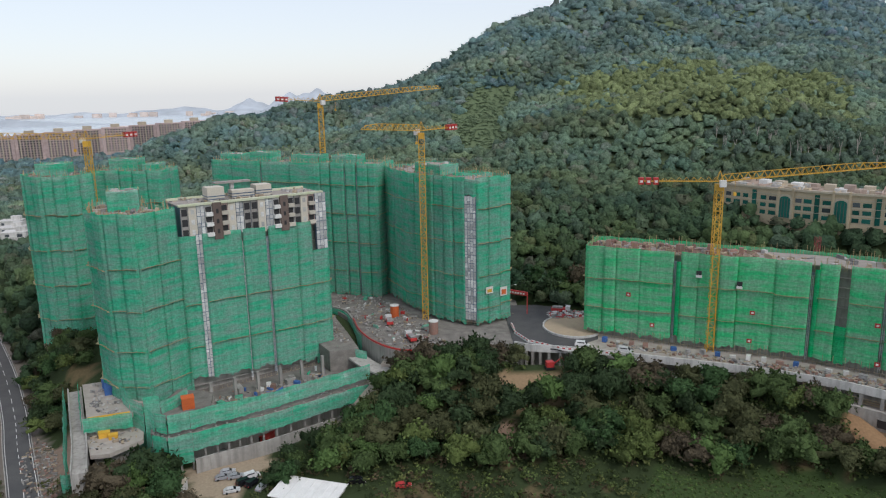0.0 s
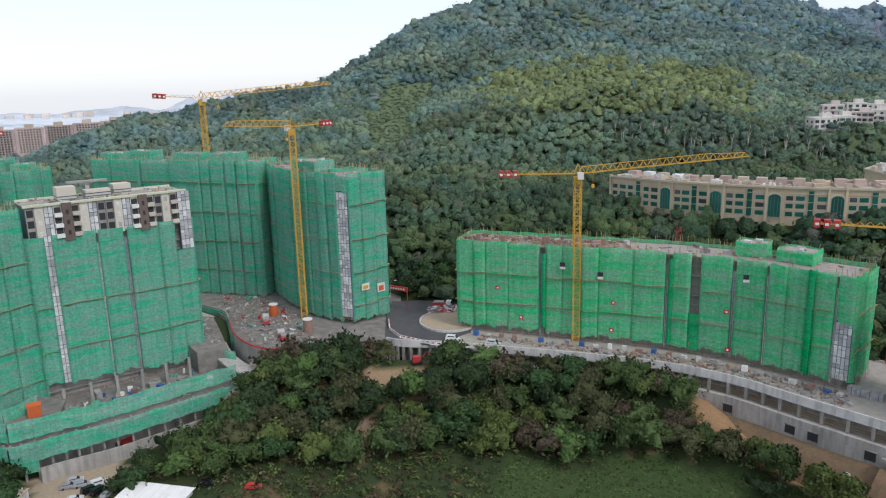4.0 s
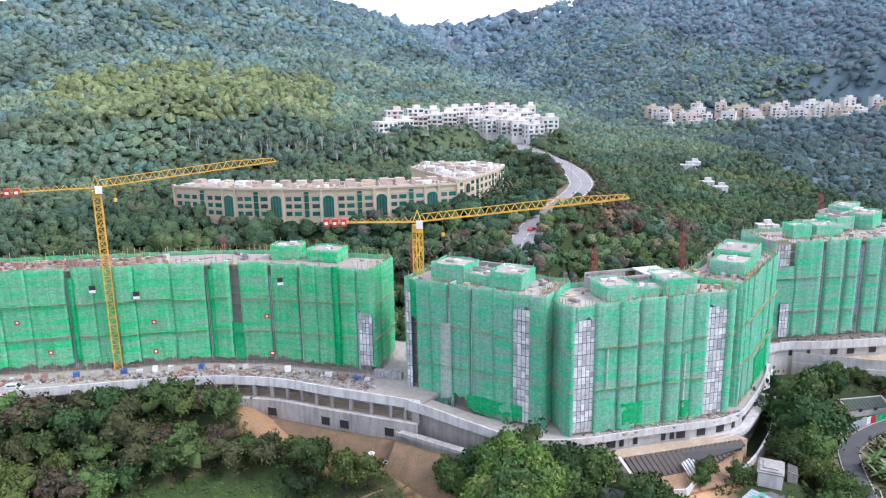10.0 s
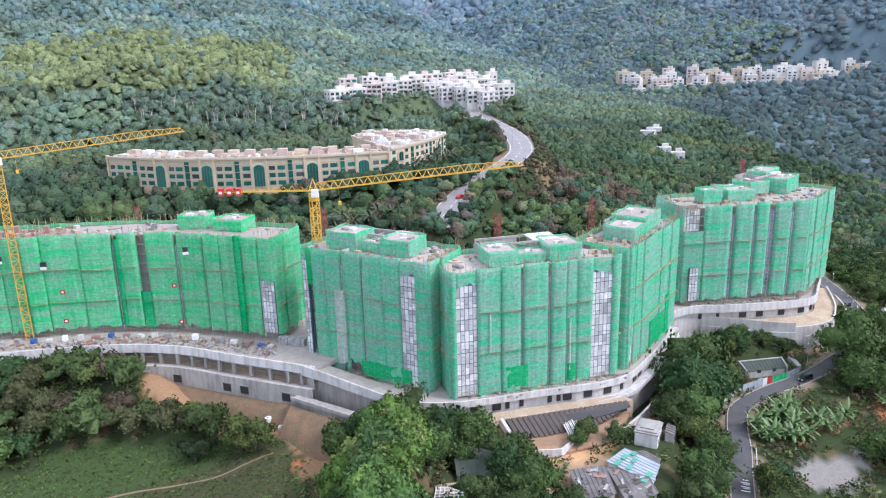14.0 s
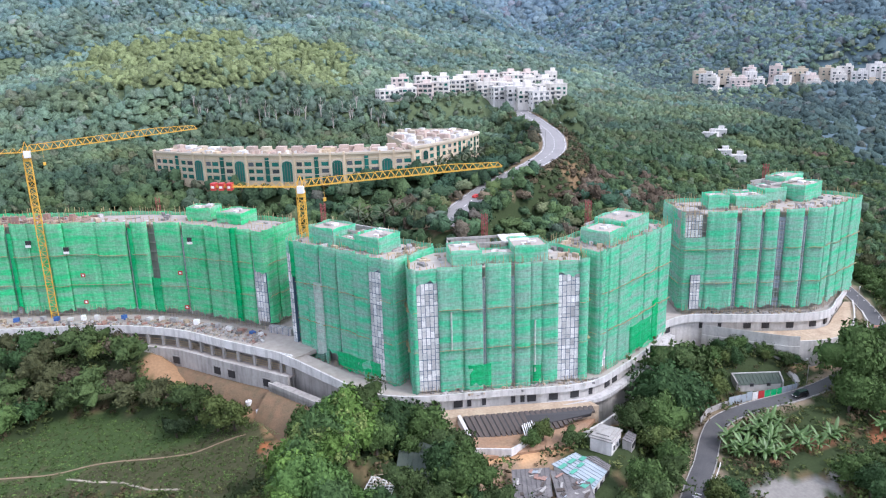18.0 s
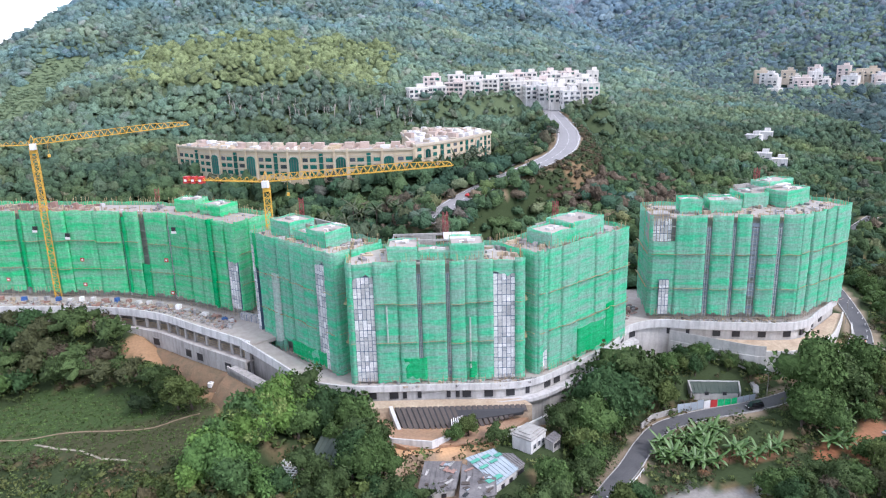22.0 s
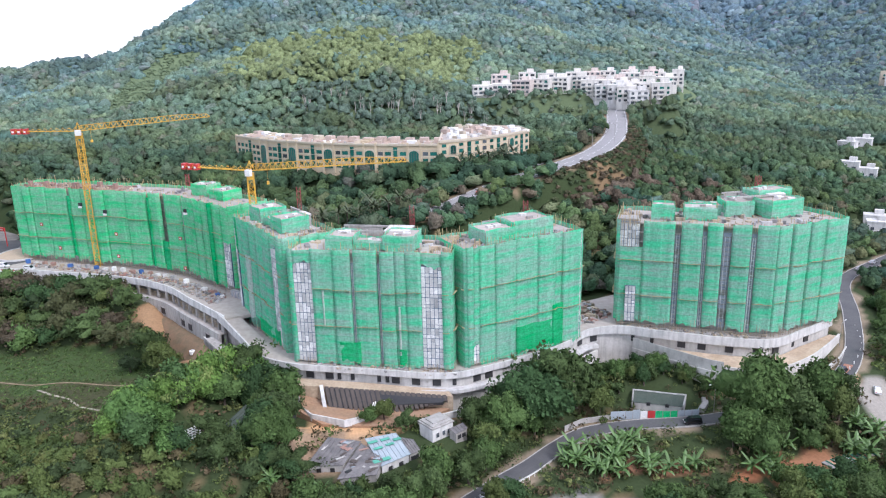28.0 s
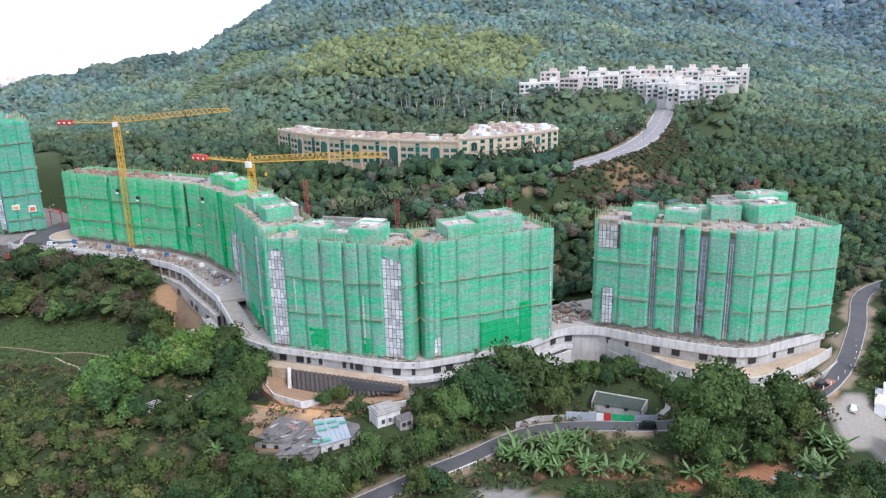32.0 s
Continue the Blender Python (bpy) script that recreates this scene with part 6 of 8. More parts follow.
# ---- long pink-grey estate by the shore ----
for i in range(8):
    u = i / 7
    x, y, z = -520 + 200 * u, 856 + 92 * u, 29 + 11 * u
    own = thing("apartment_slab", (x, y, z), "pink-grey apartment slab of many storeys near the sea", "apartment slab", "estate by the shore")
    part("wall", Solid().box((x, y, z - 20), (31.2, 16 - 1.5 * (i % 2), 48.5), 24.7), PINKWALL, own)
    part("roof_house", Solid().box((x, y, z + 28.5), (10, 8, 4), 24.7), BEIGE, own)
    ca, sa = math.cos(radians(24.7)), math.sin(radians(24.7))
    for k in range(-1, 3):
        e = (k - 0.5) * 6.6
        part("pier", Solid().box((x + e * ca + 8.4 * sa, y + e * sa - 8.4 * ca, z - 15), (1.0, 1.2, 43), 24.7), BEIGE, own)
    for st in range(10):
        for k in range(8):
            e = (k - 3.5) * 3.2
            part("window", Solid().box((x + e * ca + 8 * sa, y + e * sa - 8 * ca, z - 0.6 + st * 2.85), (1.7, 0.6, 1.5), 24.7), WINDOWDARK, own)

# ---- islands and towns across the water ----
# The islands' base colour holds the haze of distance.
FARHILL = material("haze_tinted_island", (0.44, 0.48, 0.52), (0.48, 0.52, 0.55), scale=0.002, fine=0.01, bump=0)
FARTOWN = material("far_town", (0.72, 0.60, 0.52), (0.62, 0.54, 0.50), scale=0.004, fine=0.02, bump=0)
fr = random.Random(3)
for x0, x1, y, h, seed in ((-2900, -1700, 4300, 34, 1), (-2000, -700, 4500, 60, 2), (-1300, -500, 4400, 170, 3), (-1150, -720, 2700, 14, 4), (-2100, -1350, 3000, 32, 5)):
    r = random.Random(seed)
    ph = [r.uniform(0, 6.28) for _ in range(4)]
    n = 40
    s = Solid()
    vs, fs = [], []
    for i in range(n + 1):
        u = i / n
        z = h * (math.sin(math.pi * u) ** 0.7) * (0.65 + 0.2 * math.sin(9 * u + ph[0]) + 0.12 * math.sin(23 * u + ph[1]) + 0.05 * math.sin(61 * u + ph[2]))
        x = x0 + (x1 - x0) * u
        vs += [(x, y - h * 2.2, -12), (x, y, -10 + max(z, 0.5)), (x, y + h * 2.2, -12)]
    for i in range(n):
        fs += [(3 * i, 3 * i + 3, 3 * i + 4, 3 * i + 1), (3 * i + 1, 3 * i + 4, 3 * i + 5, 3 * i + 2)]
    tagged(part("island", s.add(vs, fs), FARHILL, smooth=True), "island across the sea, pale blue-grey from painted haze", "island", kind="structure")
for i in range(46):
    x = fr.choice((-2800 + fr.random() * 900, -1900 + fr.random() * 1000, -1120 + fr.random() * 250))
    y = (4170 if x < -1150 else 2640) - 1.7 * i
    own = thing("harbour_building", (x, y, -10), "pale harbour building on the far shore", "building", "harbour town")
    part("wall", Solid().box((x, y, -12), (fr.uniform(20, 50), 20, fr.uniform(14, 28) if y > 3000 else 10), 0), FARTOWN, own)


# ---- west podium, ramps and the gate ----
W_EDGE = smooth_line([(-86, 194), (-79.5, 189.8), (-68, 196.2), (-56, 203), (-41, 214.5), (-25.5, 226.5)], 4)
# Mottled dirty concrete, its base darkened to stand in for undercroft shade.
DIRTY_SHADED = material("dirty_shaded_slab", (0.15, 0.135, 0.12), (0.25, 0.23, 0.205), scale=0.35, fine=2.0, amount=0.9, grain=0.15)
west = thing("west_podium", (-70, 220, 0), "half-built podium wrapped in green netting under the tall towers", "podium", kind="structure")
part("deck_slab", Solid().prism(offset_line(W_EDGE, -0.8) + [(-24, 240), (-34, 262), (-80, 246), (-104, 236), (-108, 222), (-94, 205)], 4.2, 5.0), DIRTY_SHADED, west)
part("upper_slab", Solid().prism([(-87, 197), (-79, 192), (-70, 198), (-73, 211), (-85, 214)], 8.2, 9.0), DIRTY_SHADED, west)
part("deck_core", Solid().prism([(-88, 200), (-79, 196), (-56, 209), (-30, 230), (-34, 260), (-80, 244), (-102, 234)], -8, 4.2), CONCRETE, west, "shaded floors under the deck")
part("floor_slab", strip_solid(W_EDGE, 0.6, 8, 3.6, 4.2), CONCRETE, west)
W_LOW = offset_line(W_EDGE, 1.4)
for i in range(0, len(W_EDGE) - 2, 2):
    for line, lo, hi in ((W_EDGE, 5.8, 11.6), (W_LOW, 1.4, 5.4)):
        if line is W_LOW:
            lo = -4 if i < 6 else -0.5
        part("net", raw_mesh("net", *net_sheet(line[i], line[i + 2], 0.6, lo + 0.05 * i, hi, 500 + i, (False, False), 0.2, 0.3), NET_DARK), NET_DARK, west, "green netting round the podium's edge")
for i in range(0, len(W_EDGE) - 1):
    part("podium_column", Solid().box((*W_EDGE[i], -8), (0.6, 0.6, 13), 20), CONCRETE, west)
part("foot_wall", strip_solid(offset_line(W_EDGE[6:], 2.8), 0.25, 0.25, -8, -2.4), STONE, west)
# nets that close the foot of the round-fronted tower
FOOT = [(-101, 213), (-98, 204), (-93.5, 198.5), (-88, 195), (-83.5, 195.5), (-79, 205)]
for i in range(5):
    part("net", raw_mesh("net", *net_sheet(FOOT[i], FOOT[i + 1], 0.3, -4 if i > 1 else 3, 13 + 2 * (i % 2), 540 + i, (False, False), 0.3, 0.5), NET_DARK), NET_DARK, west, "green netting at the tower's foot")
litter(west, [(-80, 193), (-40, 217), (-30, 228), (-44, 236), (-78, 210)], 5.05, 110, (MIXED, TIMBER, STONE, CONCRETE), 0.6)
for i in range(8):
    c = lerp((-80, 207), (-36, 238), i / 7)
    part("undercroft_column", Solid().box((*c, 5.0), (0.9, 0.9, 7.0), 35), CONCRETE, west)
# wing beside the round-fronted tower: a tank deck, a lower slab with timber and a ramp down the side
part("tank_deck", Solid().prism([(-118, 219), (-106, 224), (-92, 206), (-92.7, 196), (-103.5, 192)], 7.6, 9.0), SLAB, west)
part("tank_deck_wall", Solid().prism([(-116, 219), (-106, 222), (-94, 205), (-94.5, 198), (-103, 194)], -8, 7.6), CONCRETE, west)
part("timber_slab", Solid().prism([(-112, 206), (-92, 203), (-87, 190), (-93, 182), (-98, 181)], 2.8, 4.0), SLAB, west)
part("timber_slab_wall", Solid().prism([(-110, 206), (-94, 202), (-89, 191), (-94, 184), (-98, 183)], -8, 2.8), CONCRETE, west)
WING = smooth_line([(-122.5, 219), (-113, 201), (-104, 184), (-98.5, 172)], 3)
part("ramp_slab", strip_solid(WING, 0.2, 3.4, -8, [6.4 - 0.35 * i for i in range(len(WING))]), STONE, west, "grey ramp down the podium's side")
part("ramp_wall", strip_solid(WING, 0.5, -0.1, -8, [7.8 - 0.35 * i for i in range(len(WING))]), STONE, west)
part("ramp_wall", strip_solid(offset_line(WING, -3.4), 0.2, 0.2, 0, [7.6 - 0.35 * i for i in range(len(WING))]), STONE, west)
for p, q, lo, hi, k in (((-104.5, 191.5), (-92, 195.6), 5.4, 10.0, 601), ((-118.5, 218), (-104.5, 191.5), 6.4, 10.4, 602), ((-124, 219), (-99.8, 172), -1, 8.4, 604)):
    part("net", raw_mesh("net", *net_sheet(p, q, 0.4, lo, hi, k, (False, False), 0.25, 0.3), NET_DARK), NET_DARK, west, "green netting along the wing")
part("net_roll", raw_mesh("net_roll", *net_sheet((-104, 176), (-86, 180), 0.2, -7, 1.2, 603, (True, True), 0.5, 0.4), NET_DARK), NET_DARK, west, "large green net sheet hung over the corner")
part("edge_board", strip_solid([(-103.5, 192.6), (-93, 196.4)], 0.15, 0.15, 9.0, 9.8), YELLOW, west)
litter(west, [(-115, 218), (-104, 196), (-94, 198), (-94, 206), (-106, 221)], 9.05, 60, (MIXED, STONE), 0.6)
litter(west, [(-110, 204), (-93, 200), (-89, 191), (-94, 184), (-99, 184)], 4.05, 40, (MIXED, TIMBER), 0.6)
yard = thing("site_yard", (-124, 200, -6), "tan builders' yard strewn with material beside the road", "yard", kind="structure")
litter(yard, [(-134, 216), (-122, 208), (-108, 180), (-116, 178), (-130, 200)], ground_at(-122, 198) + 0.2, 90, (MIXED, TIMBER, RUST, CONCRETE), 0.5)
for x, y, w, d, h, z0, m, nm, lab in ((-106, 212, 2.6, 4, 2.6, 9, BLUE, "water_tank", "dark blue steel tank on the slab"), (-108.5, 216, 2.6, 4, 2.8, 9, BLUE, "water_tank", "dark blue steel tank on the slab"), (-77, 200, 3.5, 3, 3.4, 9.0, ORANGE, "skip", "orange steel skip on the podium"), (-99, 192, 3, 1.8, 1.6, 4, YELLOW, "timber_stack", "stack of yellow formwork boards"), (-96, 191, 2.4, 1.6, 1.3, 4, YELLOW, "timber_stack", "stack of yellow formwork boards"), (-34, 226, 2.5, 2.4, 2.5, 5.0, WHITEPAINT, "container", "small white site container")):
    own = thing(nm, (x, y, z0), lab, nm.replace("_", " "))
    part("body", Solid().box((x, y, z0), (w, d, h), 25), m, own)
    part("rim", Solid().box((x, y, z0 + h), (w + 0.2, d + 0.2, 0.15), 25), m, own)
    part("rib", Solid().box((x, y, z0 + 0.4 * h), (w + 0.12, d + 0.12, 0.12), 25), m, own)

north = thing("north_deck", (-20, 290, 0), "dusty working deck below the tall towers", "working deck", kind="structure")
part("deck_slab", Solid().prism([(-128, 300), (-60, 290), (-46, 284), (-36, 268), (-29, 246), (-17, 231), (4, 238), (24, 236), (30, 262), (30, 290), (0, 330), (-20, 365), (-110, 352)], -4, 13.6), DIRTY_SHADED, north, "dusty concrete deck")
RAMP_W = smooth_line([(-50, 286), (-40, 277), (-35, 264), (-31, 250), (-24, 237), (-15, 229), (-4, 228)], 4)
part("ramp_wall", strip_solid(RAMP_W, 0.3, 0.3, 5, 15.0), CONCRETE, north, "curved ramp wall")
part("ramp_slab", strip_solid(offset_line(RAMP_W, 5), 3, 3, [12 - 0.2 * i for i in range(25)], [12.6 - 0.2 * i for i in range(25)]), STONE, north)
part("ramp_net", strip_solid(offset_line(RAMP_W[:14], 0.6), 0.1, 0.1, 8, 14.4), NET_DARK, north)
part("pit_floor", Solid().prism([(-60, 284), (-44, 276), (-36, 255), (-30, 238), (-40, 236), (-46, 246), (-62, 262)], -2, 12.6), DIRTY_SHADED, north)
litter(north, [(-58, 282), (-46, 276), (-38, 256), (-33, 242), (-44, 248), (-60, 264)], 12.65, 60, (MIXED, TIMBER, STONE), 0.6)
part("net", raw_mesh("net", *net_sheet((-42, 243), (-27, 236), 0.3, 6, 12.5, 620, (False, False), 0.2, 0.4), NET_DARK), NET_DARK, north, "green netting along the ramp")
part("barrier_band", strip_solid(offset_line(RAMP_W[8:], 0.0), 0.15, 0.15, 15.0, 15.6), REDPAINT, north)
litter(north, [(-48, 290), (-34, 268), (-26, 246), (-16, 233), (0, 240), (-6, 262), (-28, 300), (-44, 318)], 13.7, 130, (MIXED, MIXED, STONE, TIMBER, CONCRETE), 0.55)
litter(north, [(-48, 290), (-34, 268), (-26, 248), (-16, 235), (-2, 240), (-8, 262), (-28, 300), (-44, 318)], 13.7, 7, (WHITEPAINT, REDPAINT, CONCRETE, HOISTRED, NET_DARK, STONE, PANEL), 1.0)
litter(west, [(-80, 195), (-42, 219), (-34, 230), (-46, 238), (-78, 214)], 5.05, 12, (WHITEPAINT, CONCRETE, BLUE, NET_DARK, RUST, STONE), 1.5)
for x, y, h, m in ((-19.5, 271, 4.5, ORANGE), (-4, 250, 4.6, RUST)):
    own = thing("storage_tank", (x, y, 13.6), "round orange-red steel tank on the deck", "tank", "round tanks")
    part("shell", Solid().bar((x, y, 13.6), (x, y, 13.6 + h), 3.4, 14), m, own)
    part("rim", Solid().bar((x, y, 13.6 + h), (x, y, 13.9 + h), 3.6, 14), WHITEPAINT, own)


# ---- vehicles ----
def car_mesh(paint, kind="car"):
    """One vehicle along x at the origin, with its parts; returns the thing."""
    length, width, height = {"car": (4.5, 1.8, 1.5), "van": (4.9, 1.85, 1.95), "truck": (7.5, 2.4, 3.0)}[kind]
    own = thing(kind, (0, 0, 0), {"car": "parked saloon car", "van": "parked people carrier", "truck": "flatbed site lorry with a white cab"}[kind], kind, "parked vehicles")
    hood = {"car": 0.24, "van": 0.16, "truck": 0.05}[kind]
    L, H = length / 2, height
    if kind == "truck":
        part("cab", Solid().box((L - 0.9, 0, 0.5), (1.8, 2.3, 2.2)), paint, own)
        part("windscreen", Solid().box((L - 0.05, 0, 1.6), (0.2, 2.0, 0.8)), CARGLASS, own)
        part("bed", Solid().box((-0.9, 0, 0.8), (5.4, 2.4, 1.0)), REDPAINT, own)
        part("load", Solid().box((-1.2, 0, 1.8), (4.0, 2.0, 0.6)), MIXED, own)
    else:
        prof = [(-L, 0.3), (L, 0.3), (L, 0.7), (L - 0.2, 0.85), (L * (1 - hood * 2), 0.95), (L * (1 - hood * 2) - 0.75, H), (-L * 0.55 if kind == "car" else -L * 0.85, H), (-L * 0.9 if kind == "car" else -L * 0.97, 0.95), (-L, 0.8)]
        s = Solid()
        n = len(prof)
        ins = [0.0 if p[1] < 1.0 else 0.18 for p in prof]
        s.add([(x, -width / 2 + i, z) for (x, z), i in zip(prof, ins)] + [(x, width / 2 - i, z) for (x, z), i in zip(prof, ins)],
              [tuple(range(n - 1, -1, -1)), tuple(range(n, 2 * n))] + [(i, (i + 1) % n, n + (i + 1) % n, n + i) for i in range(n)])
        part("body", s, paint, own)
        part("side_glass", Solid().box((-0.15 * L, 0, 1.0), (length * 0.48, width - 0.16, (H - 1.0) * 0.75)), CARGLASS, own)
        x0 = L * (1 - hood * 2)
        part("windscreen", Solid().add([(x0 - 0.02, -0.75, 1.0), (x0 - 0.02, 0.75, 1.0), (x0 - 0.66, 0.68, H - 0.05), (x0 - 0.66, -0.68, H - 0.05), (x0 + 0.02, -0.75, 1.02), (x0 + 0.02, 0.75, 1.02), (x0 - 0.62, 0.68, H - 0.01), (x0 - 0.62, -0.68, H - 0.01)],
                                   [(4, 5, 6, 7), (0, 3, 2, 1), (0, 1, 5, 4), (2, 3, 7, 6), (1, 2, 6, 5), (3, 0, 4, 7)]), CARGLASS, own)
        for e in (-0.6, 0.6):
            part("headlight", Solid().box((L - 0.05, e, 0.62), (0.14, 0.35, 0.16)), WHITEPAINT, own)
            part("tail_light", Solid().box((-L + 0.02, e, 0.7), (0.12, 0.3, 0.18)), REDPAINT, own)
    for x in (-0.62 * L, 0.62 * L):
        for e in (-1, 1):
            part("wheel", Solid().bar((x, e * (width / 2 - 0.2), 0.33), (x, e * (width / 2 + 0.02), 0.33), 0.66, 10), TYRE, own)
    return own


SPOTS = {
    ("car", "white"): [(-65, 196, 30), (-59.5, 179.5, 20), (344, 92, 60)],
    ("car", "silver"): [(-68, 201, 45), (-63.5, 189.5, 20), (-60.5, 187, 20), (-64, 186.5, 20), (-51.5, 181, 70), (415, 190, 30), (404, 183, 30)],
    ("van", "black"): [(287.5, 89.6, 176), (340, 102.2, 35), (-54.5, 183, 60), (-25, 180.5, 0), (-57, 183.5, 40)],
    ("van", "white"): [(-56, 187, 35), (47, 233, -20), (60, 226.5, -25)],
    ("truck", "white"): [(-12, 243, 110), (-21, 262, 100), (46, 272, -15), (264, 142, 70)],
    ("car", "red"): [(-12, 178, 0), (230, 222, 10), (252, 226, 20)],
}
PAINT = {"white": WHITECAR, "silver": SILVER, "black": BLACKCAR, "red": REDPAINT}
for (kind, col), spots in SPOTS.items():
    first = None
    for x, y, a in spots:
        z = ground_at(x, y) + 0.02
        for line, w in ((LANE, 4), (WEST_ROAD, 5), (HIGHWAY, 7)):
            d = min((math.hypot(p[0] - x, p[1] - y), p[2]) for p in line)
            if d[0] < w:
                z = d[1] + 0.02
        if 20 < x < 110 and y > 222:
            z = 13.82
        elif -40 < x < 20 and y > 230:
            z = 13.62
        elif 255 < x < 280 and y > 135:
            z = 10.02
        if first is None:
            first = car_mesh(PAINT[col], kind)
            tagged(first, f"{col} " + {"car": "saloon car parked on the ground", "van": "people carrier on the asphalt", "truck": "site lorry with a loaded bed"}[kind])
            first.matrix_world = pose(x, y, z, 0, 0, a)
        else:
            copy_thing(first, pose(x, y, z, 0, 0, a))

# ---- gate, roundabout and barriers ----
rb = thing("site_road", (36, 256, 14), "grey asphalt turning place round a sandy island", "site road", kind="structure")
part("carriageway", Solid().prism([(24, 236), (40, 229.5), (54, 240), (58, 262), (50, 276), (38, 282), (24, 282)], 13.5, 13.95), ASPHALT, rb)
part("island", Solid().prism([(47.5 + 10.5 * math.cos(a), 253 + 12 * math.sin(a)) for a in np.linspace(0, 6.0, 24)], 13.5, 14.5), material("pale_sand", (0.46, 0.36, 0.24), (0.38, 0.30, 0.21), scale=0.4), rb, "sandy island")
part("island_kerb", strip_solid([(47.5 + 10.9 * math.cos(a), 253 + 12.4 * math.sin(a)) for a in np.linspace(0.9, 5.4, 24)], 0.25, 0.25, 13.5, 14.7), WHITEWALL, rb)
gate = thing("gantry", (31, 268, 17), "red gantry sign with white bars over the site gate", "gantry")
for x, y in ((22.5, 277), (32.5, 270)):
    part("post", Solid().box((x, y, 13.8), (0.35, 0.35, 8)), REDPAINT, gate)
board = part("board", Solid().box((27.5, 273.5, 21.2), (12.5, 0.5, 1.7), -35), REDPAINT, gate)
for i in range(9):
    part("sign_bar", Solid().box((23.3 + i * 0.98, 275.9 - i * 0.69, 21.7), (0.7, 0.1, 0.65), -35), WHITEPAINT, board)
BARRIER = [(25, 257), (25.5, 247), (29, 238), (40, 229.2), (50.5, 225.5), (62, 221)]
first = None
for i in range(26):
    c, turn = along(BARRIER, 1 + i * 2.05)
    if first is None:
        first = thing("barrier", (0, 0, 0), "red and white plastic road barrier", "barrier", "site barriers")
        part("body", Solid().add([(-0.95, -0.3, 0), (0.95, -0.3, 0), (0.95, 0.3, 0), (-0.95, 0.3, 0), (-0.95, -0.1, 1), (0.95, -0.1, 1), (0.95, 0.1, 1), (-0.95, 0.1, 1)], [(0, 1, 5, 4), (1, 2, 6, 5), (2, 3, 7, 6), (3, 0, 4, 7), (4, 5, 6, 7), (3, 2, 1, 0)]), WHITEPAINT, first)
        part("red_cap", Solid().box((0, 0, 0.55), (0.9, 0.46, 0.42)), REDPAINT, first)
        first.matrix_world = pose(*c, 13.9, 0, 0, turn)
    else:
        copy_thing(first, pose(*c, 13.9 if i > 3 else 14.4, 0, 0, turn))
digger = thing("excavator", (34, 221, 0), "small red excavator on a bare bank", "excavator")
gz = ground_at(34, 220)
part("tracks", Solid().box((34, 220, gz), (3, 2.4, 0.8), 10), TYRE, digger)
part("cab", Solid().box((34, 220, gz + 0.8), (2.4, 2, 1.8), 10), REDPAINT, digger)
part("boom", Solid().bar((35, 220, gz + 1.5), (38, 220.6, gz + 3.6), 0.4).bar((38, 220.6, gz + 3.6), (39.4, 220.8, gz + 1.4), 0.35), REDPAINT, digger)
part("bucket", Solid().box((39.3, 220.8, gz + 0.7), (0.8, 0.9, 0.8), 10), RUST, digger)
# things lying along the deck before the low block
litter(deck_w, [(56, 236), (116, 208), (132, 196), (150, 174), (146, 166), (128, 190), (112, 204), (56, 232)], 13.85, 170, (MIXED, MIXED, STONE, TIMBER, RUST), 0.6)
litter(deck_w, [(40, 262), (56, 262), (56, 270), (40, 270)], 14.5, 60, (MIXED, STONE, WHITEPAINT, REDPAINT), 0.7)
litter(deck_e, [(181, 116.5), (221, 103), (228, 106), (222, 108), (182, 120)], 10.02, 80, (MIXED, TIMBER, STONE), 0.5)
litter(deck_e, [(283, 129), (320, 112.5), (322, 114.5), (284, 132)], 10.02, 90, (MIXED, TIMBER, STONE), 0.5)
litter(deck_e, [(268, 134), (282, 140), (278, 156), (262, 148)], 10.02, 50, (MIXED, RUST, TIMBER))
fr = random.Random(8)
for i in range(26):
    c, turn = along(offset_line(E_FRONT, 5.5), 8 + i * 4.6)
    own = thing("material_pallet", (*c, 13.8), "wrapped pallet of building material on the deck", "pallet", "pallets on the deck")
    w = fr.uniform(1.2, 2.4)
    part("load", Solid().box((*c, 14.0), (w, 1.4, fr.uniform(0.7, 1.8)), turn + fr.uniform(-20, 20)), fr.choice((MIXED, WHITEPAINT, TIMBER, RUST, WHITEWALL, BLUE)), own)
    part("pallet", Solid().box((*c, 13.8), (w + 0.1, 1.5, 0.2), turn), TIMBER, own)
for i in range(9):
    c, turn = along([(150, 172), (160, 160), (168, 146)], i * 2.2)
    own = thing("material_pallet", (c[0] + 2, c[1] + 3, 13.85 if i < 4 else 10.0), "grey stack of formwork tables on the deck", "pallet", "pallets on the deck")
    part("load", Solid().box((c[0] + 2, c[1] + 3, 13.85 if i < 4 else 10.0), (2.2, 1.8, 2.2), turn), MIXED, own)
    part("strap", Solid().box((c[0] + 2, c[1] + 3, 13.85 if i < 4 else 10.0), (0.2, 1.9, 2.25), turn), MULLION, own)


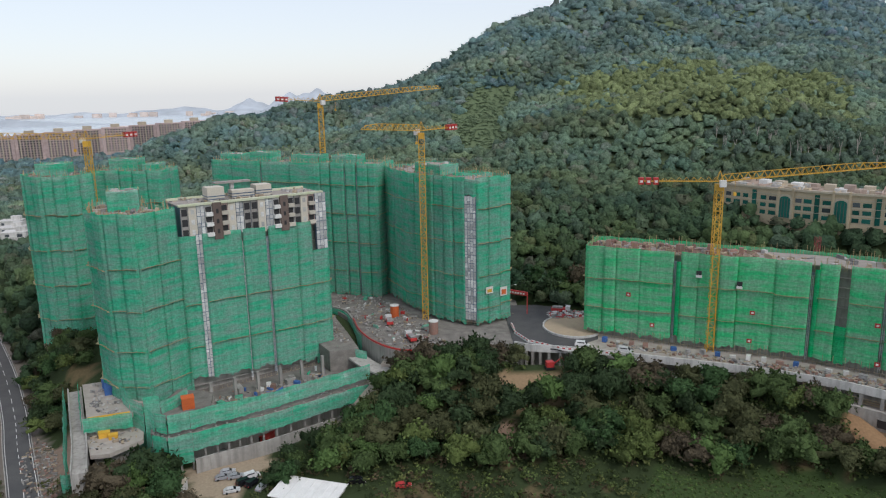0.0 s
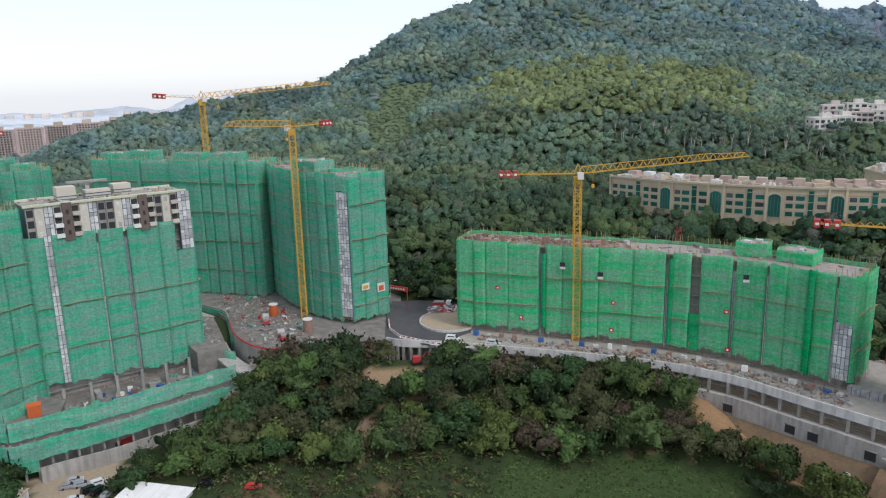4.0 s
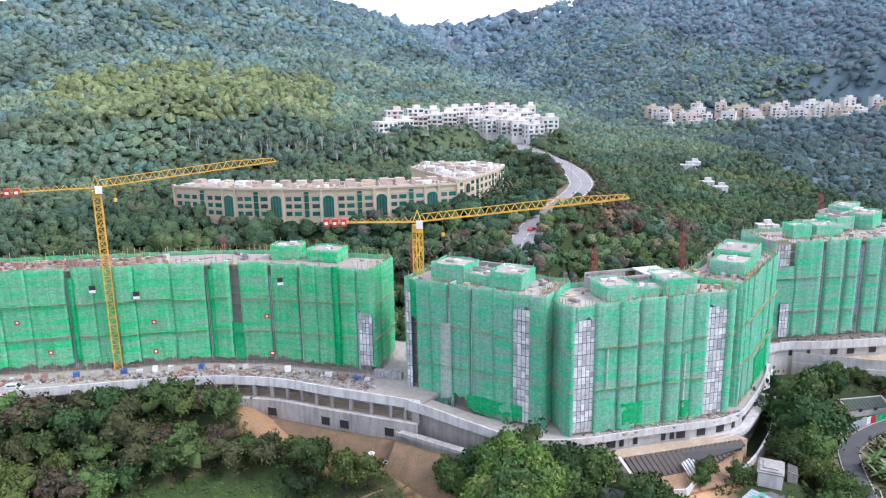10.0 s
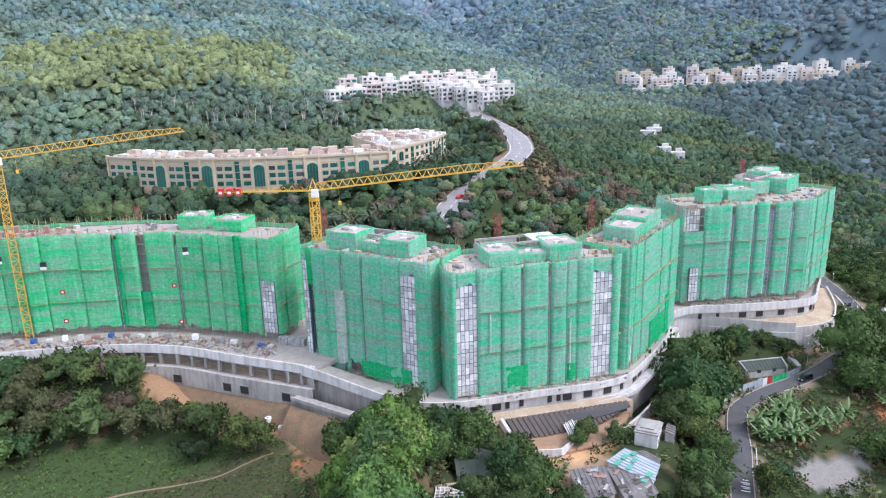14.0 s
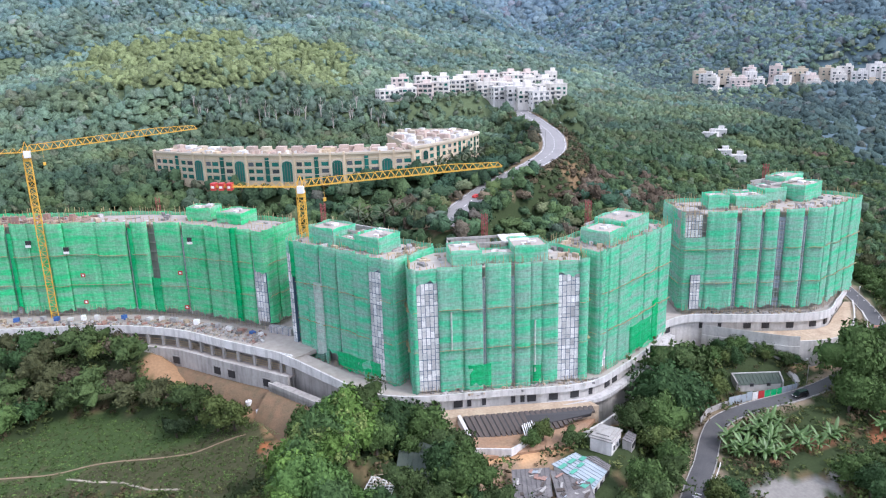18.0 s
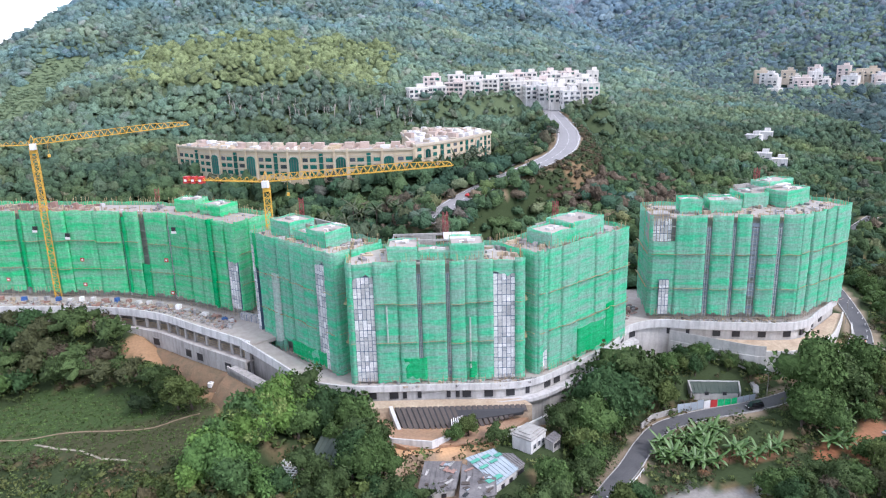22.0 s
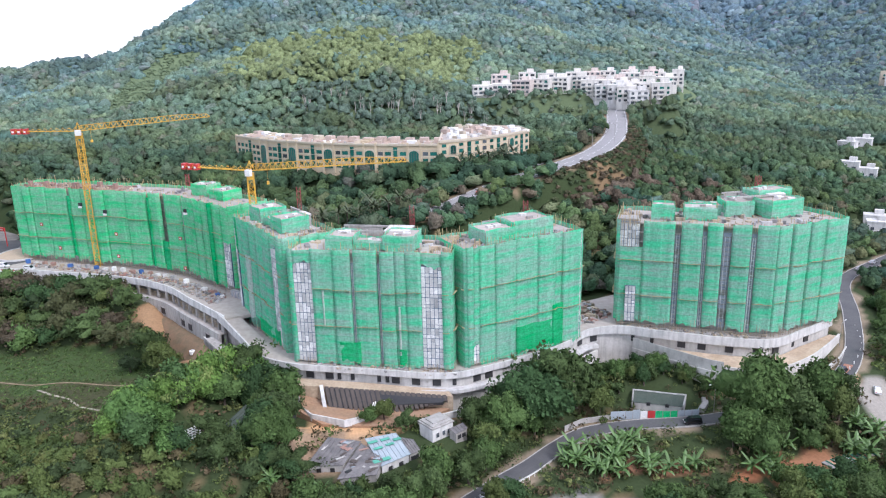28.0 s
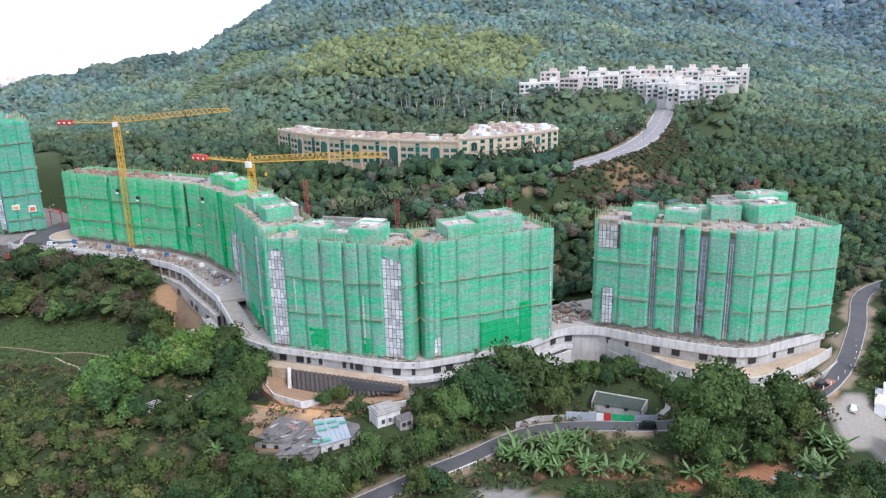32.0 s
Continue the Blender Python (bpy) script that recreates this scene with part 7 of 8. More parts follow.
# mesh fence and bulk bags on the bank of soil
fence = thing("mesh_fence", (134, 152, -3), "yellow-green wire mesh fence at the foot of the bank", "fence")
F_L = smooth_line([(130, 158), (136, 150), (142, 142), (147, 136)], 4)
FENCEGREEN = material("fence_green", (0.22, 0.27, 0.10), (0.17, 0.22, 0.09), rough=0.6)
for a, b in zip(F_L, F_L[1:]):
    za, zb = ground_at(*a), ground_at(*b)
    part("fence_post", Solid().bar((*a, za - 0.4), (*a, za + 1.7), 0.1, 5), FENCEGREEN, fence)
    mesh = Solid()
    for h in (0.2, 0.65, 1.1, 1.55):
        mesh.bar((*a, za + h), (*b, zb + h), 0.05, 3)
    for k in range(1, 6):
        c = lerp((*a, za), (*b, zb), k / 6)
        mesh.bar((c[0], c[1], c[2] + 0.1), (c[0], c[1], c[2] + 1.6), 0.04, 3)
    part("mesh_panel", mesh, FENCEGREEN, fence)
for x, y in ((139.5, 156), (141.5, 151.5)):
    own = thing("bulk_bag", (x, y, 0), "white woven bulk bag lying on bare soil", "bag", "bulk bags")
    d = np_dist(np.array([x]), np.array([y]), bank_line)[0][0]
    zb = np.interp(-d, (2.2, 4.5, 7, 9.5, 12.5), (3.6, 2.8, 0.6, -2.6, -7.5)) - 0.3
    part("sack", Solid().prism([(x + 0.95 * math.cos(q), y + 0.95 * math.sin(q)) for q in np.linspace(0, 5.5, 8)], zb, zb + 1.3), WHITEPAINT, own)
    part("neck", Solid().prism([(x + 0.4 * math.cos(q), y + 0.4 * math.sin(q)) for q in np.linspace(0, 5.3, 7)], zb + 1.3, zb + 1.6), WHITEWALL, own)


# ---- cottages and sheds below the podium ----
def shed(label, ring, z0, z_hi, z_lo, roof_mat, wall_mat, ribs=6, over=0.4):
    """A shed with walls and a sloping sheet roof; ring: four corners, the first two on the high side."""
    cx, cy = sum(p[0] for p in ring) / 4, sum(p[1] for p in ring) / 4
    own = thing("shed", (cx, cy, z0), label, "shed", "sheds below the podium")
    inner = [lerp((cx, cy), p, 0.92) for p in ring]
    part("wall", Solid().prism(inner, z0 - 2, [z_hi - 0.15, z_hi - 0.15, z_lo - 0.15, z_lo - 0.15]), wall_mat, own)
    roof = part("roof", Solid().prism(ring, [z_hi - 0.1, z_hi - 0.1, z_lo - 0.1, z_lo - 0.1], [z_hi, z_hi, z_lo, z_lo]), roof_mat, own)
    for i in range(ribs + 1):
        a, b = lerp(ring[0], ring[1], i / ribs), lerp(ring[3], ring[2], i / ribs)
        part("roof_rib", Solid().bar((*a, z_hi + 0.05), (*b, z_lo + 0.05), 0.16), roof_mat, roof)
    for u in (0.3, 0.7):
        c = lerp(inner[3], inner[2], u)
        part("window", Solid().box((*c, z0 + 1.0), (1.1, 0.4, 1.0), math.degrees(math.atan2(ring[2][1] - ring[3][1], ring[2][0] - ring[3][0]))), DARK, own)
    return own


shed("low shed with a grey patched sheet roof", [(188, 87.5), (196.3, 84.2), (191.8, 76), (182.8, 77)], -1.5, 2.9, 1.5, ROOFTILE, STONE, 8)
shed("low shed with a dark worn sheet roof", [(196.3, 84), (201.5, 75.5), (199.8, 71), (190.5, 70.5)], -2, 2.5, 1.3, ROOFTILE, STONE, 6)
own = shed("pale tin roof with mint green sheets", [(197.3, 84.8), (205.2, 86.4), (208.4, 78), (201, 73.6)], -1.5, 3.2, 1.8, TINROOF, WHITEWALL, 7)
for u, v, w, d in ((0.15, 0.2, 2.6, 1.1), (0.2, 0.45, 2.4, 1.0), (0.55, 0.2, 2.4, 1.1), (0.6, 0.42, 2.2, 1.0), (0.1, 0.85, 4.5, 1.4), (0.9, 0.3, 2, 1.2)):
    c = lerp(lerp((197.3, 84.8), (205.2, 86.4), u), lerp((201, 73.6), (208.4, 78), u), v)
    part("mint_sheet", Solid().box((*c, 3.4 - 1.4 * v), (w, d, 0.1), 20), MINT, own, "mint green roof sheet")
pr = random.Random(77)
for ring, hi, lo in (([(188, 87.5), (196.3, 84.2), (191.8, 76), (182.8, 77)], 2.9, 1.5), ([(196.3, 84), (201.5, 75.5), (199.8, 71), (190.5, 70.5)], 2.5, 1.3)):
    own = thing("roof_sheets", (*ring[3], lo), "loose rusty and grey sheets weighing down an old roof", "roof sheets", "patched roof sheets")
    for i in range(16):
        u, v = pr.uniform(0.1, 0.85), pr.uniform(0.08, 0.9)
        c = lerp(lerp(ring[0], ring[1], u), lerp(ring[3], ring[2], u), v)
        part("sheet", Solid().box((*c, hi + (lo - hi) * v + 0.06), (pr.uniform(0.8, 2.6), pr.uniform(0.5, 1.2), 0.08), pr.uniform(-30, 60)), pr.choice((ROOFTILE, DARK, TINROOF, RUST, STONE, PILES, PILES)), own)
shed("lean-to with a grey tile roof", [(205.2, 86.2), (209.5, 84.2), (211, 80), (208.2, 78.4)], -1.5, 2.2, 1.4, ROOFTILE, STONE, 5)
shed("long shed with a dark green roof", [(165.6, 102), (172, 96.2), (167.4, 88.4), (161, 93.4)], 2, 6.6, 5.4, GREENROOF, WHITEWALL, 7)
shed("shed with a dark roof by the pit", [(172, 106), (179, 102.5), (176.5, 97.5), (170, 100)], 2, 6, 5, GREENROOF, DARK, 5)
# Near-black walls stand in for the shade under this open roof.
shed("open shed with a rusty sheet roof", [(157, 97), (162, 95), (159.5, 91.5), (155.5, 93.5)], 2, 5.4, 4.8, TIMBER, DARK, 5)
frame_m = thing("pergola", (155, 89, 2), "white-painted lattice pergola without a roof", "pergola")
PG = [(149.4, 86), (156, 94.6), (160.8, 91.5), (155.6, 83.2)]
for i in range(11):
    a, b = lerp(PG[0], PG[1], i / 10), lerp(PG[3], PG[2], i / 10)
    part("slat", Solid().bar((*a, 6.4), (*b, 6.4), 0.28), WHITEPAINT, frame_m)
for i in range(7):
    a, b = lerp(PG[0], PG[3], i / 6), lerp(PG[1], PG[2], i / 6)
    part("beam", Solid().bar((*a, 6.6), (*b, 6.6), 0.26), WHITEPAINT, frame_m)
for p in PG:
    part("post", Solid().box((*p, 2), (0.3, 0.3, 4.4)), WHITEPAINT, frame_m)
hut = thing("white_hut", (216.5, 88.3, 0), "plain white cottage with a flat roof", "cottage")
part("wall", Solid().box((216, 88.6, -2), (6.8, 5.6, 6.2), 32), WHITEWALL, hut)
part("roof", Solid().box((216, 88.6, 4.2), (7.3, 6.1, 0.35), 32), STONE, hut, "weathered pale grey roof slab")
for e, w, d in ((0.15, 6.4, 5.2), (0.45, 4.4, 3.4)):
    part("roof_course", Solid().box((216, 88.6, 4.4 + e), (w, d, 0.4), 32), STONE, hut)
for e, z in ((-1.8, 1.6), (0.2, 1.6), (2.0, 1.6)):
    window_unit(hut, (216 + e * 0.848 + 2.8 * 0.53, 88.6 + e * 0.53 - 2.8 * 0.848), 32, z, 0.9, 1.2, WINDOWDARK, frame_mat=WHITEWALL)
window_unit(hut, (216 + 3.4 * 0.848, 88.6 + 3.4 * 0.53), 122, 1.6, 1.0, 1.2, WINDOWDARK, frame_mat=WHITEWALL)
shed("lean-to shed beside the white cottage", [(219, 86), (223, 88.5), (224, 86.5), (220.5, 84)], 0, 3.4, 2.8, ROOFTILE, STONE, 4)
ruin = shed("low old cottage with a dark tiled roof and white gables", [(276.5, 105.5), (290, 99.6), (287.6, 95.8), (274.6, 101.2)], -3, 0.2, -1.3, GREENROOF, STONE, 12)
for a, b in (((274.6, 101.2), (276.5, 105.5)), ((287.6, 95.8), (290, 99.6))):
    part("gable", strip_solid([a, lerp(a, b, 0.5), b], 0.2, 0.2, -3, [-0.7, 0.0, 0.6]), STONE, ruin)
part("roof_ridge", Solid().bar((276.5, 105.5, 0.35), (290, 99.6, 0.35), 0.4), WHITEWALL, ruin)
fence = thing("roadside_fence", (280, 94.5, -3.5), "patched fence of pale sheets and green netting along the lane", "fence")
FL = [(266.5, 96.6), (276, 95.6), (283, 94.2), (291, 94.0), (293.5, 97)]
for i in range(13):
    c, turn = along(FL, 1 + i * 2.1)
    m = NET_NEW if 6 <= i <= 8 else (REDPAINT if i == 5 else (TINROOF if i != 4 else WHITEPAINT))
    part("fence_panel", Solid().box((*c, -4.0), (2.0, 0.12, 2.6 if i != 3 else 3.0), turn), m, fence)
    part("fence_post", Solid().box((c[0] + 1.05 * math.cos(radians(turn)), c[1] + 1.05 * math.sin(radians(turn)), -4), (0.14, 0.2, 2.8), turn), CONCRETE, fence)
part("low_wall", strip_solid([(252, 92.8), (258, 96.2), (266, 97), (272, 96.6)], 0.15, 0.15, -5, -2.6), STONE, fence)
part("culvert_wall", strip_solid([(293, 94.5), (296, 98), (297, 101)], 0.2, 1.4, -4, -1.6), STONE, fence)
for x, y, w, d, h, a in ((356, 96, 10, 7, 3.5, 60), (348, 74, 11, 8, 3.2, 55)):
    village_house(x, y, ground_at(x, y), w, d, h, a, WHITEPAINT, fr, name="cottage", group="valley cottages", label="white cottage at the lane's bend")
shed("white-roofed warehouse by the car park", [(-45, 183), (-27, 177.5), (-30, 167.5), (-48, 173)], -8, -4.0, -4.4, WHITEPAINT, WHITEWALL, 8)
shed("rust-red shed by the car park", [(-59, 213), (-54, 211), (-55.5, 206), (-60.5, 208)], -7, -3.6, -4.6, REDPAINT, REDPAINT, 5)
shed("grey cottage at the car park's edge", [(-80, 184), (-72, 182), (-73, 176), (-81, 178)], -8, -3.8, -4.6, BEIGE, WHITEWALL, 5)
mark = thing("road_mark", (229, 69.6, -3.7), "white slow-down marking on the lane", "road marking")
for i in range(6):
    c, turn = along([p[:2] for p in LANE], 29 + i * 0.9)
    part("stroke", Solid().box((c[0] + 0.35 * (i % 2), c[1] - 0.9, -3.78), (0.35, 2.0 - 0.5 * (i % 2), 0.03), turn), WHITEPAINT, mark)
rail = thing("guard_rail", (236, 72, -4), "white guard rail beside the lane", "guard rail")
G_L = offset_line([p[:2] for p in LANE], 3.6)[4:11]
part("rail", strip_solid(G_L, 0.06, 0.06, -3.3, -3.0), WHITEPAINT, rail)
for c in G_L:
    part("rail_post", Solid().box((*c, -4.4), (0.12, 0.12, 1.3)), WHITEPAINT, rail)
for i in range(9):
    own = thing("garden_frame", (314 + i * 1.6, 68 + 0.5 * i, -6), "green-netted vegetable frame on red soil", "garden frame", "vegetable plots")
    zz = ground_at(314 + i * 1.6, 68 + 0.5 * i)
    part("bed", Solid().box((314 + i * 1.6, 68 + 0.5 * i, zz), (1.2, 4, 0.35), 20), SOIL if i % 2 else STONE, own)
    part("edge", Solid().box((314.8 + i * 1.6, 68 + 0.5 * i, zz), (0.1, 4.2, 0.7), 20), MINT, own)
# street lamps
for x, y, z, a in ((296, 94.3, -2.4, 200), (26, 272, 17, 0), (330, 276, 52.5, 120), (342, 330, 60, 100), (350, 118, 3.5, 30), (318, 275, 50, 130)):
    own = thing("street_lamp", (x, y, z), "grey street lamp with a curved arm", "street lamp", "street lamps")
    part("pole", Solid().bar((x, y, z - 1), (x, y, z + 8), 0.16, 6), CONCRETE, own)
    d = Vector((math.cos(radians(a)), math.sin(radians(a)), 0))
    part("arm", Solid().bar((x, y, z + 8), Vector((x, y, z + 8.5)) + d * 1.8, 0.12, 5), CONCRETE, own)
    part("lamp_head", Solid().box(Vector((x, y, z + 8.4)) + d * 2.1, (0.8, 0.3, 0.18), a), WHITEPAINT, own)


# ---- woods ----
def crown(n, r, seed, size=0.34, flat=0.85, core=True, whole=False, spread=0.36, lobe=(0.38, 0.62), rough=(0.86, 1.16)):
    """A leafy crown of unit size: a lumpy dome of merged clumps with n small tilted leaf sprays over it."""
    g = np.random.RandomState(seed)
    lobes = g.normal(0, spread, (r, 3)) * [1, 1, 0.6]
    lr = g.uniform(*lobe, r)

    def hull(d):
        b = d @ lobes.T
        q = lr[None] ** 2 - (lobes ** 2).sum(1)[None] + b * b
        return np.where(q > 0, b + np.sqrt(np.maximum(q, 0)), 0.3).max(1)

    d = g.normal(0, 1, (n, 3))
    d[:, 2] = np.abs(d[:, 2]) * 0.95 - 0.3
    d /= np.linalg.norm(d, axis=1)[:, None]
    c = d * (hull(d) * g.uniform(*rough, n))[:, None]
    nor = d + g.normal(0, 0.75, (n, 3)) + [0, 0, 0.2]
    nor /= np.linalg.norm(nor, axis=1)[:, None]
    u = np.cross(nor, g.normal(0, 1, (n, 3)))
    u /= np.linalg.norm(u, axis=1)[:, None]
    w = np.cross(nor, u)
    sz = size * g.uniform(0.55, 1.3, n)[:, None]
    q = np.stack([c - u * sz - w * sz * 0.35, c + u * sz * 0.4 - w * sz * 0.55 - nor * sz * 0.2, c + u * sz + w * sz * 0.4, c - u * sz * 0.3 + w * sz * 0.6 - nor * sz * 0.25], 1)
    vs = q.reshape(-1, 3)
    fs = np.arange(4 * n).reshape(n, 4)
    if core:
        sg, rg = whole if whole else (16, 8)
        k = len(vs)
        th, ph = np.meshgrid(np.linspace(0.08, 2.0, rg + 1), np.linspace(0, 2 * math.pi, sg, endpoint=False), indexing="ij")
        ph = ph + 0.3 * th
        e = np.stack([np.sin(th) * np.cos(ph), np.sin(th) * np.sin(ph), np.cos(th)], -1).reshape(-1, 3)
        vs = np.concatenate([vs, e * (hull(e) * (g.uniform(0.66, 1.12, len(e)) if whole else g.uniform(0.78, 0.96, len(e))))[:, None]])
        cf = [(k + sg * a + b, k + sg * a + sg + b, k + sg * a + sg + (b + 1) % sg, k + sg * a + (b + 1) % sg) for a in range(rg) for b in range(sg)]
        fs = np.concatenate([fs, np.array(cf)])
    return vs * [1, 1, flat], fs


STAND = [(100, 590), (170, 612), (225, 626), (312, 592), (300, 512), (262, 478), (190, 436), (160, 442), (102, 490)]
GUMS = [(150, 418), (200, 402), (285, 392), (282, 424), (240, 444), (160, 440)]
CLEARING = [(70, 612), (28, 618), (8, 568), (12, 500), (48, 468), (45, 535)]
WOOD = np.array([(0.036, 0.066, 0.036), (0.052, 0.090, 0.042), (0.074, 0.116, 0.048), (0.094, 0.112, 0.058), (0.108, 0.092, 0.068), (0.072, 0.104, 0.072)])


def palette(x, y, g):
    """The colour of each tree: mixed woods, with a pale yellow-green stand on the slope and grey-green rows above the
    tan house; farther trees carry painted haze.
    """
    n = len(x)
    c = WOOD[g.choice(6, n, p=[0.30, 0.30, 0.18, 0.11, 0.05, 0.06])] * g.uniform(0.85, 1.2, (n, 1))
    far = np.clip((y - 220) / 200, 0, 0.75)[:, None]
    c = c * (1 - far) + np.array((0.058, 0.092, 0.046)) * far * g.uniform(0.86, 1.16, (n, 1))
    # Haze painted into the leaf colour: lighter and bluer as y grows.
    haze_tint = np.clip((y - 320) / 160, 0, 1)[:, None]
    c = c * (1 + haze_tint * np.array((1.24, 1.02, 1.66)))
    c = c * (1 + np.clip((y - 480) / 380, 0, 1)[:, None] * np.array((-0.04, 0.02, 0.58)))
    drift = bumps(x, y, 90, 15)
    c = c * (1 + 0.24 * drift + 0.15 * bumps(x, y, 26, 16))[:, None]
    warm = 0.25 * bumps(x, y, 60, 18)[:, None]
    c = c * (1 + warm * np.array((0.6, 0.15, -0.5)))
    patch = np_inside(x + 9 * bumps(x, y, 40, 11), y + 9 * bumps(x, y, 33, 12), STAND)
    patch &= g.rand(n) < 0.88
    c[patch] = np.array((0.175, 0.215, 0.098)) * g.uniform(0.75, 1.2, (patch.sum(), 1))
    grey = np_inside(x, y, GUMS) & (g.rand(n) < 0.6)
    c[grey] = np.array((0.105, 0.150, 0.112)) * g.uniform(0.8, 1.2, (grey.sum(), 1))
    russet = ((bumps(x, y, 45, 17) > 0.8) | (np.hypot((x - 335) / 44, (y - 238) / 24) < 1)) & (g.rand(n) < 0.45) & (y < 340)
    c[russet] = np.array((0.105, 0.082, 0.058)) * g.uniform(0.8, 1.2, (russet.sum(), 1))
    return c


def forest(name, label, x, y, radius, lift, shapes, seed, colour=None, tall=(0.85, 1.3), category="wood", mat=None):
    """One joined wood: a crown at each place."""
    g = np.random.RandomState(seed)
    z = ground(x, y)
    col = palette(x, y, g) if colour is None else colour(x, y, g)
    V, Q, C = [], [], []
    base = 0
    kind = g.randint(0, len(shapes), len(x))
    for k, (sv, sf) in enumerate(shapes):
        ids = np.where(kind == k)[0]
        if not len(ids):
            continue
        a = g.uniform(0, 6.28, len(ids))
        r = radius[ids]
        ca, sa = np.cos(a)[:, None], np.sin(a)[:, None]
        px = (sv[:, 0] * ca - sv[:, 1] * sa) * r[:, None] + x[ids][:, None]
        py = (sv[:, 0] * sa + sv[:, 1] * ca) * r[:, None] + y[ids][:, None]
        pz = sv[:, 2] * (r * g.uniform(*tall, len(ids)))[:, None] + (z[ids] + lift * r)[:, None]
        V.append(np.stack([px, py, pz], -1).reshape(-1, 3))
        Q.append((sf[None] + (np.arange(len(ids)) * len(sv))[:, None, None] + base).reshape(-1, 4))
        C.append(np.repeat(col[ids], len(sv), 0))
        base += len(ids) * len(sv)
    me = raw_mesh(name, np.concatenate(V), np.concatenate(Q), mat or LEAF, True)
    tint(me, np.concatenate(C))
    return tagged(part(name, me, mat or LEAF), label, category, kind="stuff")


def scatter(x0, x1, y0, y1, step, seed):
    g = np.random.RandomState(seed)
    xx, yy = np.meshgrid(np.arange(x0, x1, step), np.arange(y0, y1, step))
    return (xx + g.uniform(-0.5, 0.5, xx.shape) * step).ravel(), (yy + g.uniform(-0.5, 0.5, xx.shape) * step).ravel()


def in_view(x, y):
    """The fan of land that lies ahead of the flight line."""
    return (x > -0.75 * y - 60) & (x < np.where(y > 150, 230 + 2.1 * (y + 60), 200 + 1.45 * (y + 90)))


def faces_valley(x, y):
    """Slopes that rise away from the site, or lie level; the back of a ridge is left bare."""
    u, v = x - 150, y
    d = np.hypot(u, v)
    return ground(x + 16 * u / d, y + 16 * v / d) - ground(x - 16 * u / d, y - 16 * v / d) > np.where((x > 640) & (y < 1000), -40, -8)


def open_land(x, y, margin):
    """Where trees may stand: off the roads, decks, yards, houses and the meadow."""
    ok = np.ones(np.shape(x), bool)
    for line, w in ((LANE, 3), (HIGHWAY, 7), (WEST_ROAD, 5), (BANK, 5)):
        d, _ = np_dist(x, y, [p[:2] for p in line])
        ok &= (np.abs(d) > w + min(margin, 1.5)) | ((x < 284) & (np.abs(d) > 4.5) & (line is HIGHWAY))
    d, _ = np_dist(x, y, [p[:2] for p in HIGHWAY])
    ok &= ~((d < 0) & (d > -19) & (x > 286) & (y < 330))
    ok &= ~np_inside(x, y, list(arc) + list(reversed(offset_line(arc, -19))))
    for cx, cy, rx, ry in ((195, 80, 16, 9), (205, 81, 9, 9), (196, 102, 24, 9), (166, 95, 7, 6), (174, 101, 6, 5), (155, 89, 6, 4.5), (217, 88, 6, 5), (284, 99, 8, 6), (-62, 188, 11, 16), (-56, 206, 6, 6), (-50, 222, 9, 6), (-37, 172, 15, 9), (251, 60, 11, 5), (345, 84, 9, 22), (34, 220, 7, 3), (26, 214, 9, 4), (18, 196, 5, 4), (38, 262, 15, 17),
                           (452, 476, 14, 9), (547, 381, 10, 10), (529, 372, 10, 10), (466, 256, 11, 11), (510, 333, 11, 11), (294, 67, 6, 3), (316, 69, 9, 4), (-47, 202, 7, 7), (-76, 180, 6, 6), (-118, 203, 7, 15), (272, 306, 26, 26), (284, 271, 12, 6)):
        ok &= ((x - cx) / (rx + margin)) ** 2 + ((y - cy) / (ry + margin)) ** 2 > 1
    for i in range(9):
        u = i / 8
        ok &= np.hypot(x - 287 - 150 * u, y - 418 - 52 * u) > 9 + margin
        ok &= np.hypot(x - 306 - 126 * u, y - 440 - 44 * u) > 7 + margin
        ok &= np.hypot(x - 374 - 21 * u, y - 436 + 43 * u) > 9 + margin
    ok &= ~np_inside(x, y, [(684, 524), (948, 374), (974, 414), (706, 566)])
    d, _ = np_dist(x, y, [(-540, 850), (-300, 955)])
    ok &= np.abs(d) > 22 + margin
    ok &= ~np_inside(x, y, MEADOW)
    return ok


ZONES = [
    [(-42, 183), (30, 187), (77, 180), (93, 183), (121, 166), (127, 164), (126, 172), (119, 186), (104, 199), (60, 217), (20, 224), (-15, 221), (-30, 205)],
    [(226, 80), (236, 84), (250, 95), (266, 100), (268, 112), (262, 116), (250, 106), (240, 100), (226, 95)],
    [(287, 77), (300, 86), (330, 95), (344, 107), (350, 100), (332, 86), (322, 76), (302, 73)],
    [(222, 60), (240, 72), (234, 62)],
    [(168, 60), (184, 68), (214, 74), (226, 72), (214, 56), (180, 48)],
    [(356, 100), (376, 134), (396, 166), (440, 182), (440, 120), (392, 90)],
    [(-170, 262), (-146, 222), (-128, 208), (-126, 240), (-134, 258), (-160, 268)],
    [(-106, 160), (-62, 168), (-62, 176), (-80, 187), (-98, 186)],
    [(168, 78), (180, 74), (181, 92), (176, 97), (170, 88)],
    [(-60, 180), (-40, 168), (-42, 186), (-50, 200)],
    [(-185, 250), (-140, 195), (-115, 160), (-135, 150), (-220, 230)],
    [(262, 101), (270, 119), (283, 122), (297, 109), (304, 99), (292, 103.5), (276, 107)],
    [(262, 44), (330, 52), (340, 62), (322, 62), (290, 60), (262, 56)],
]


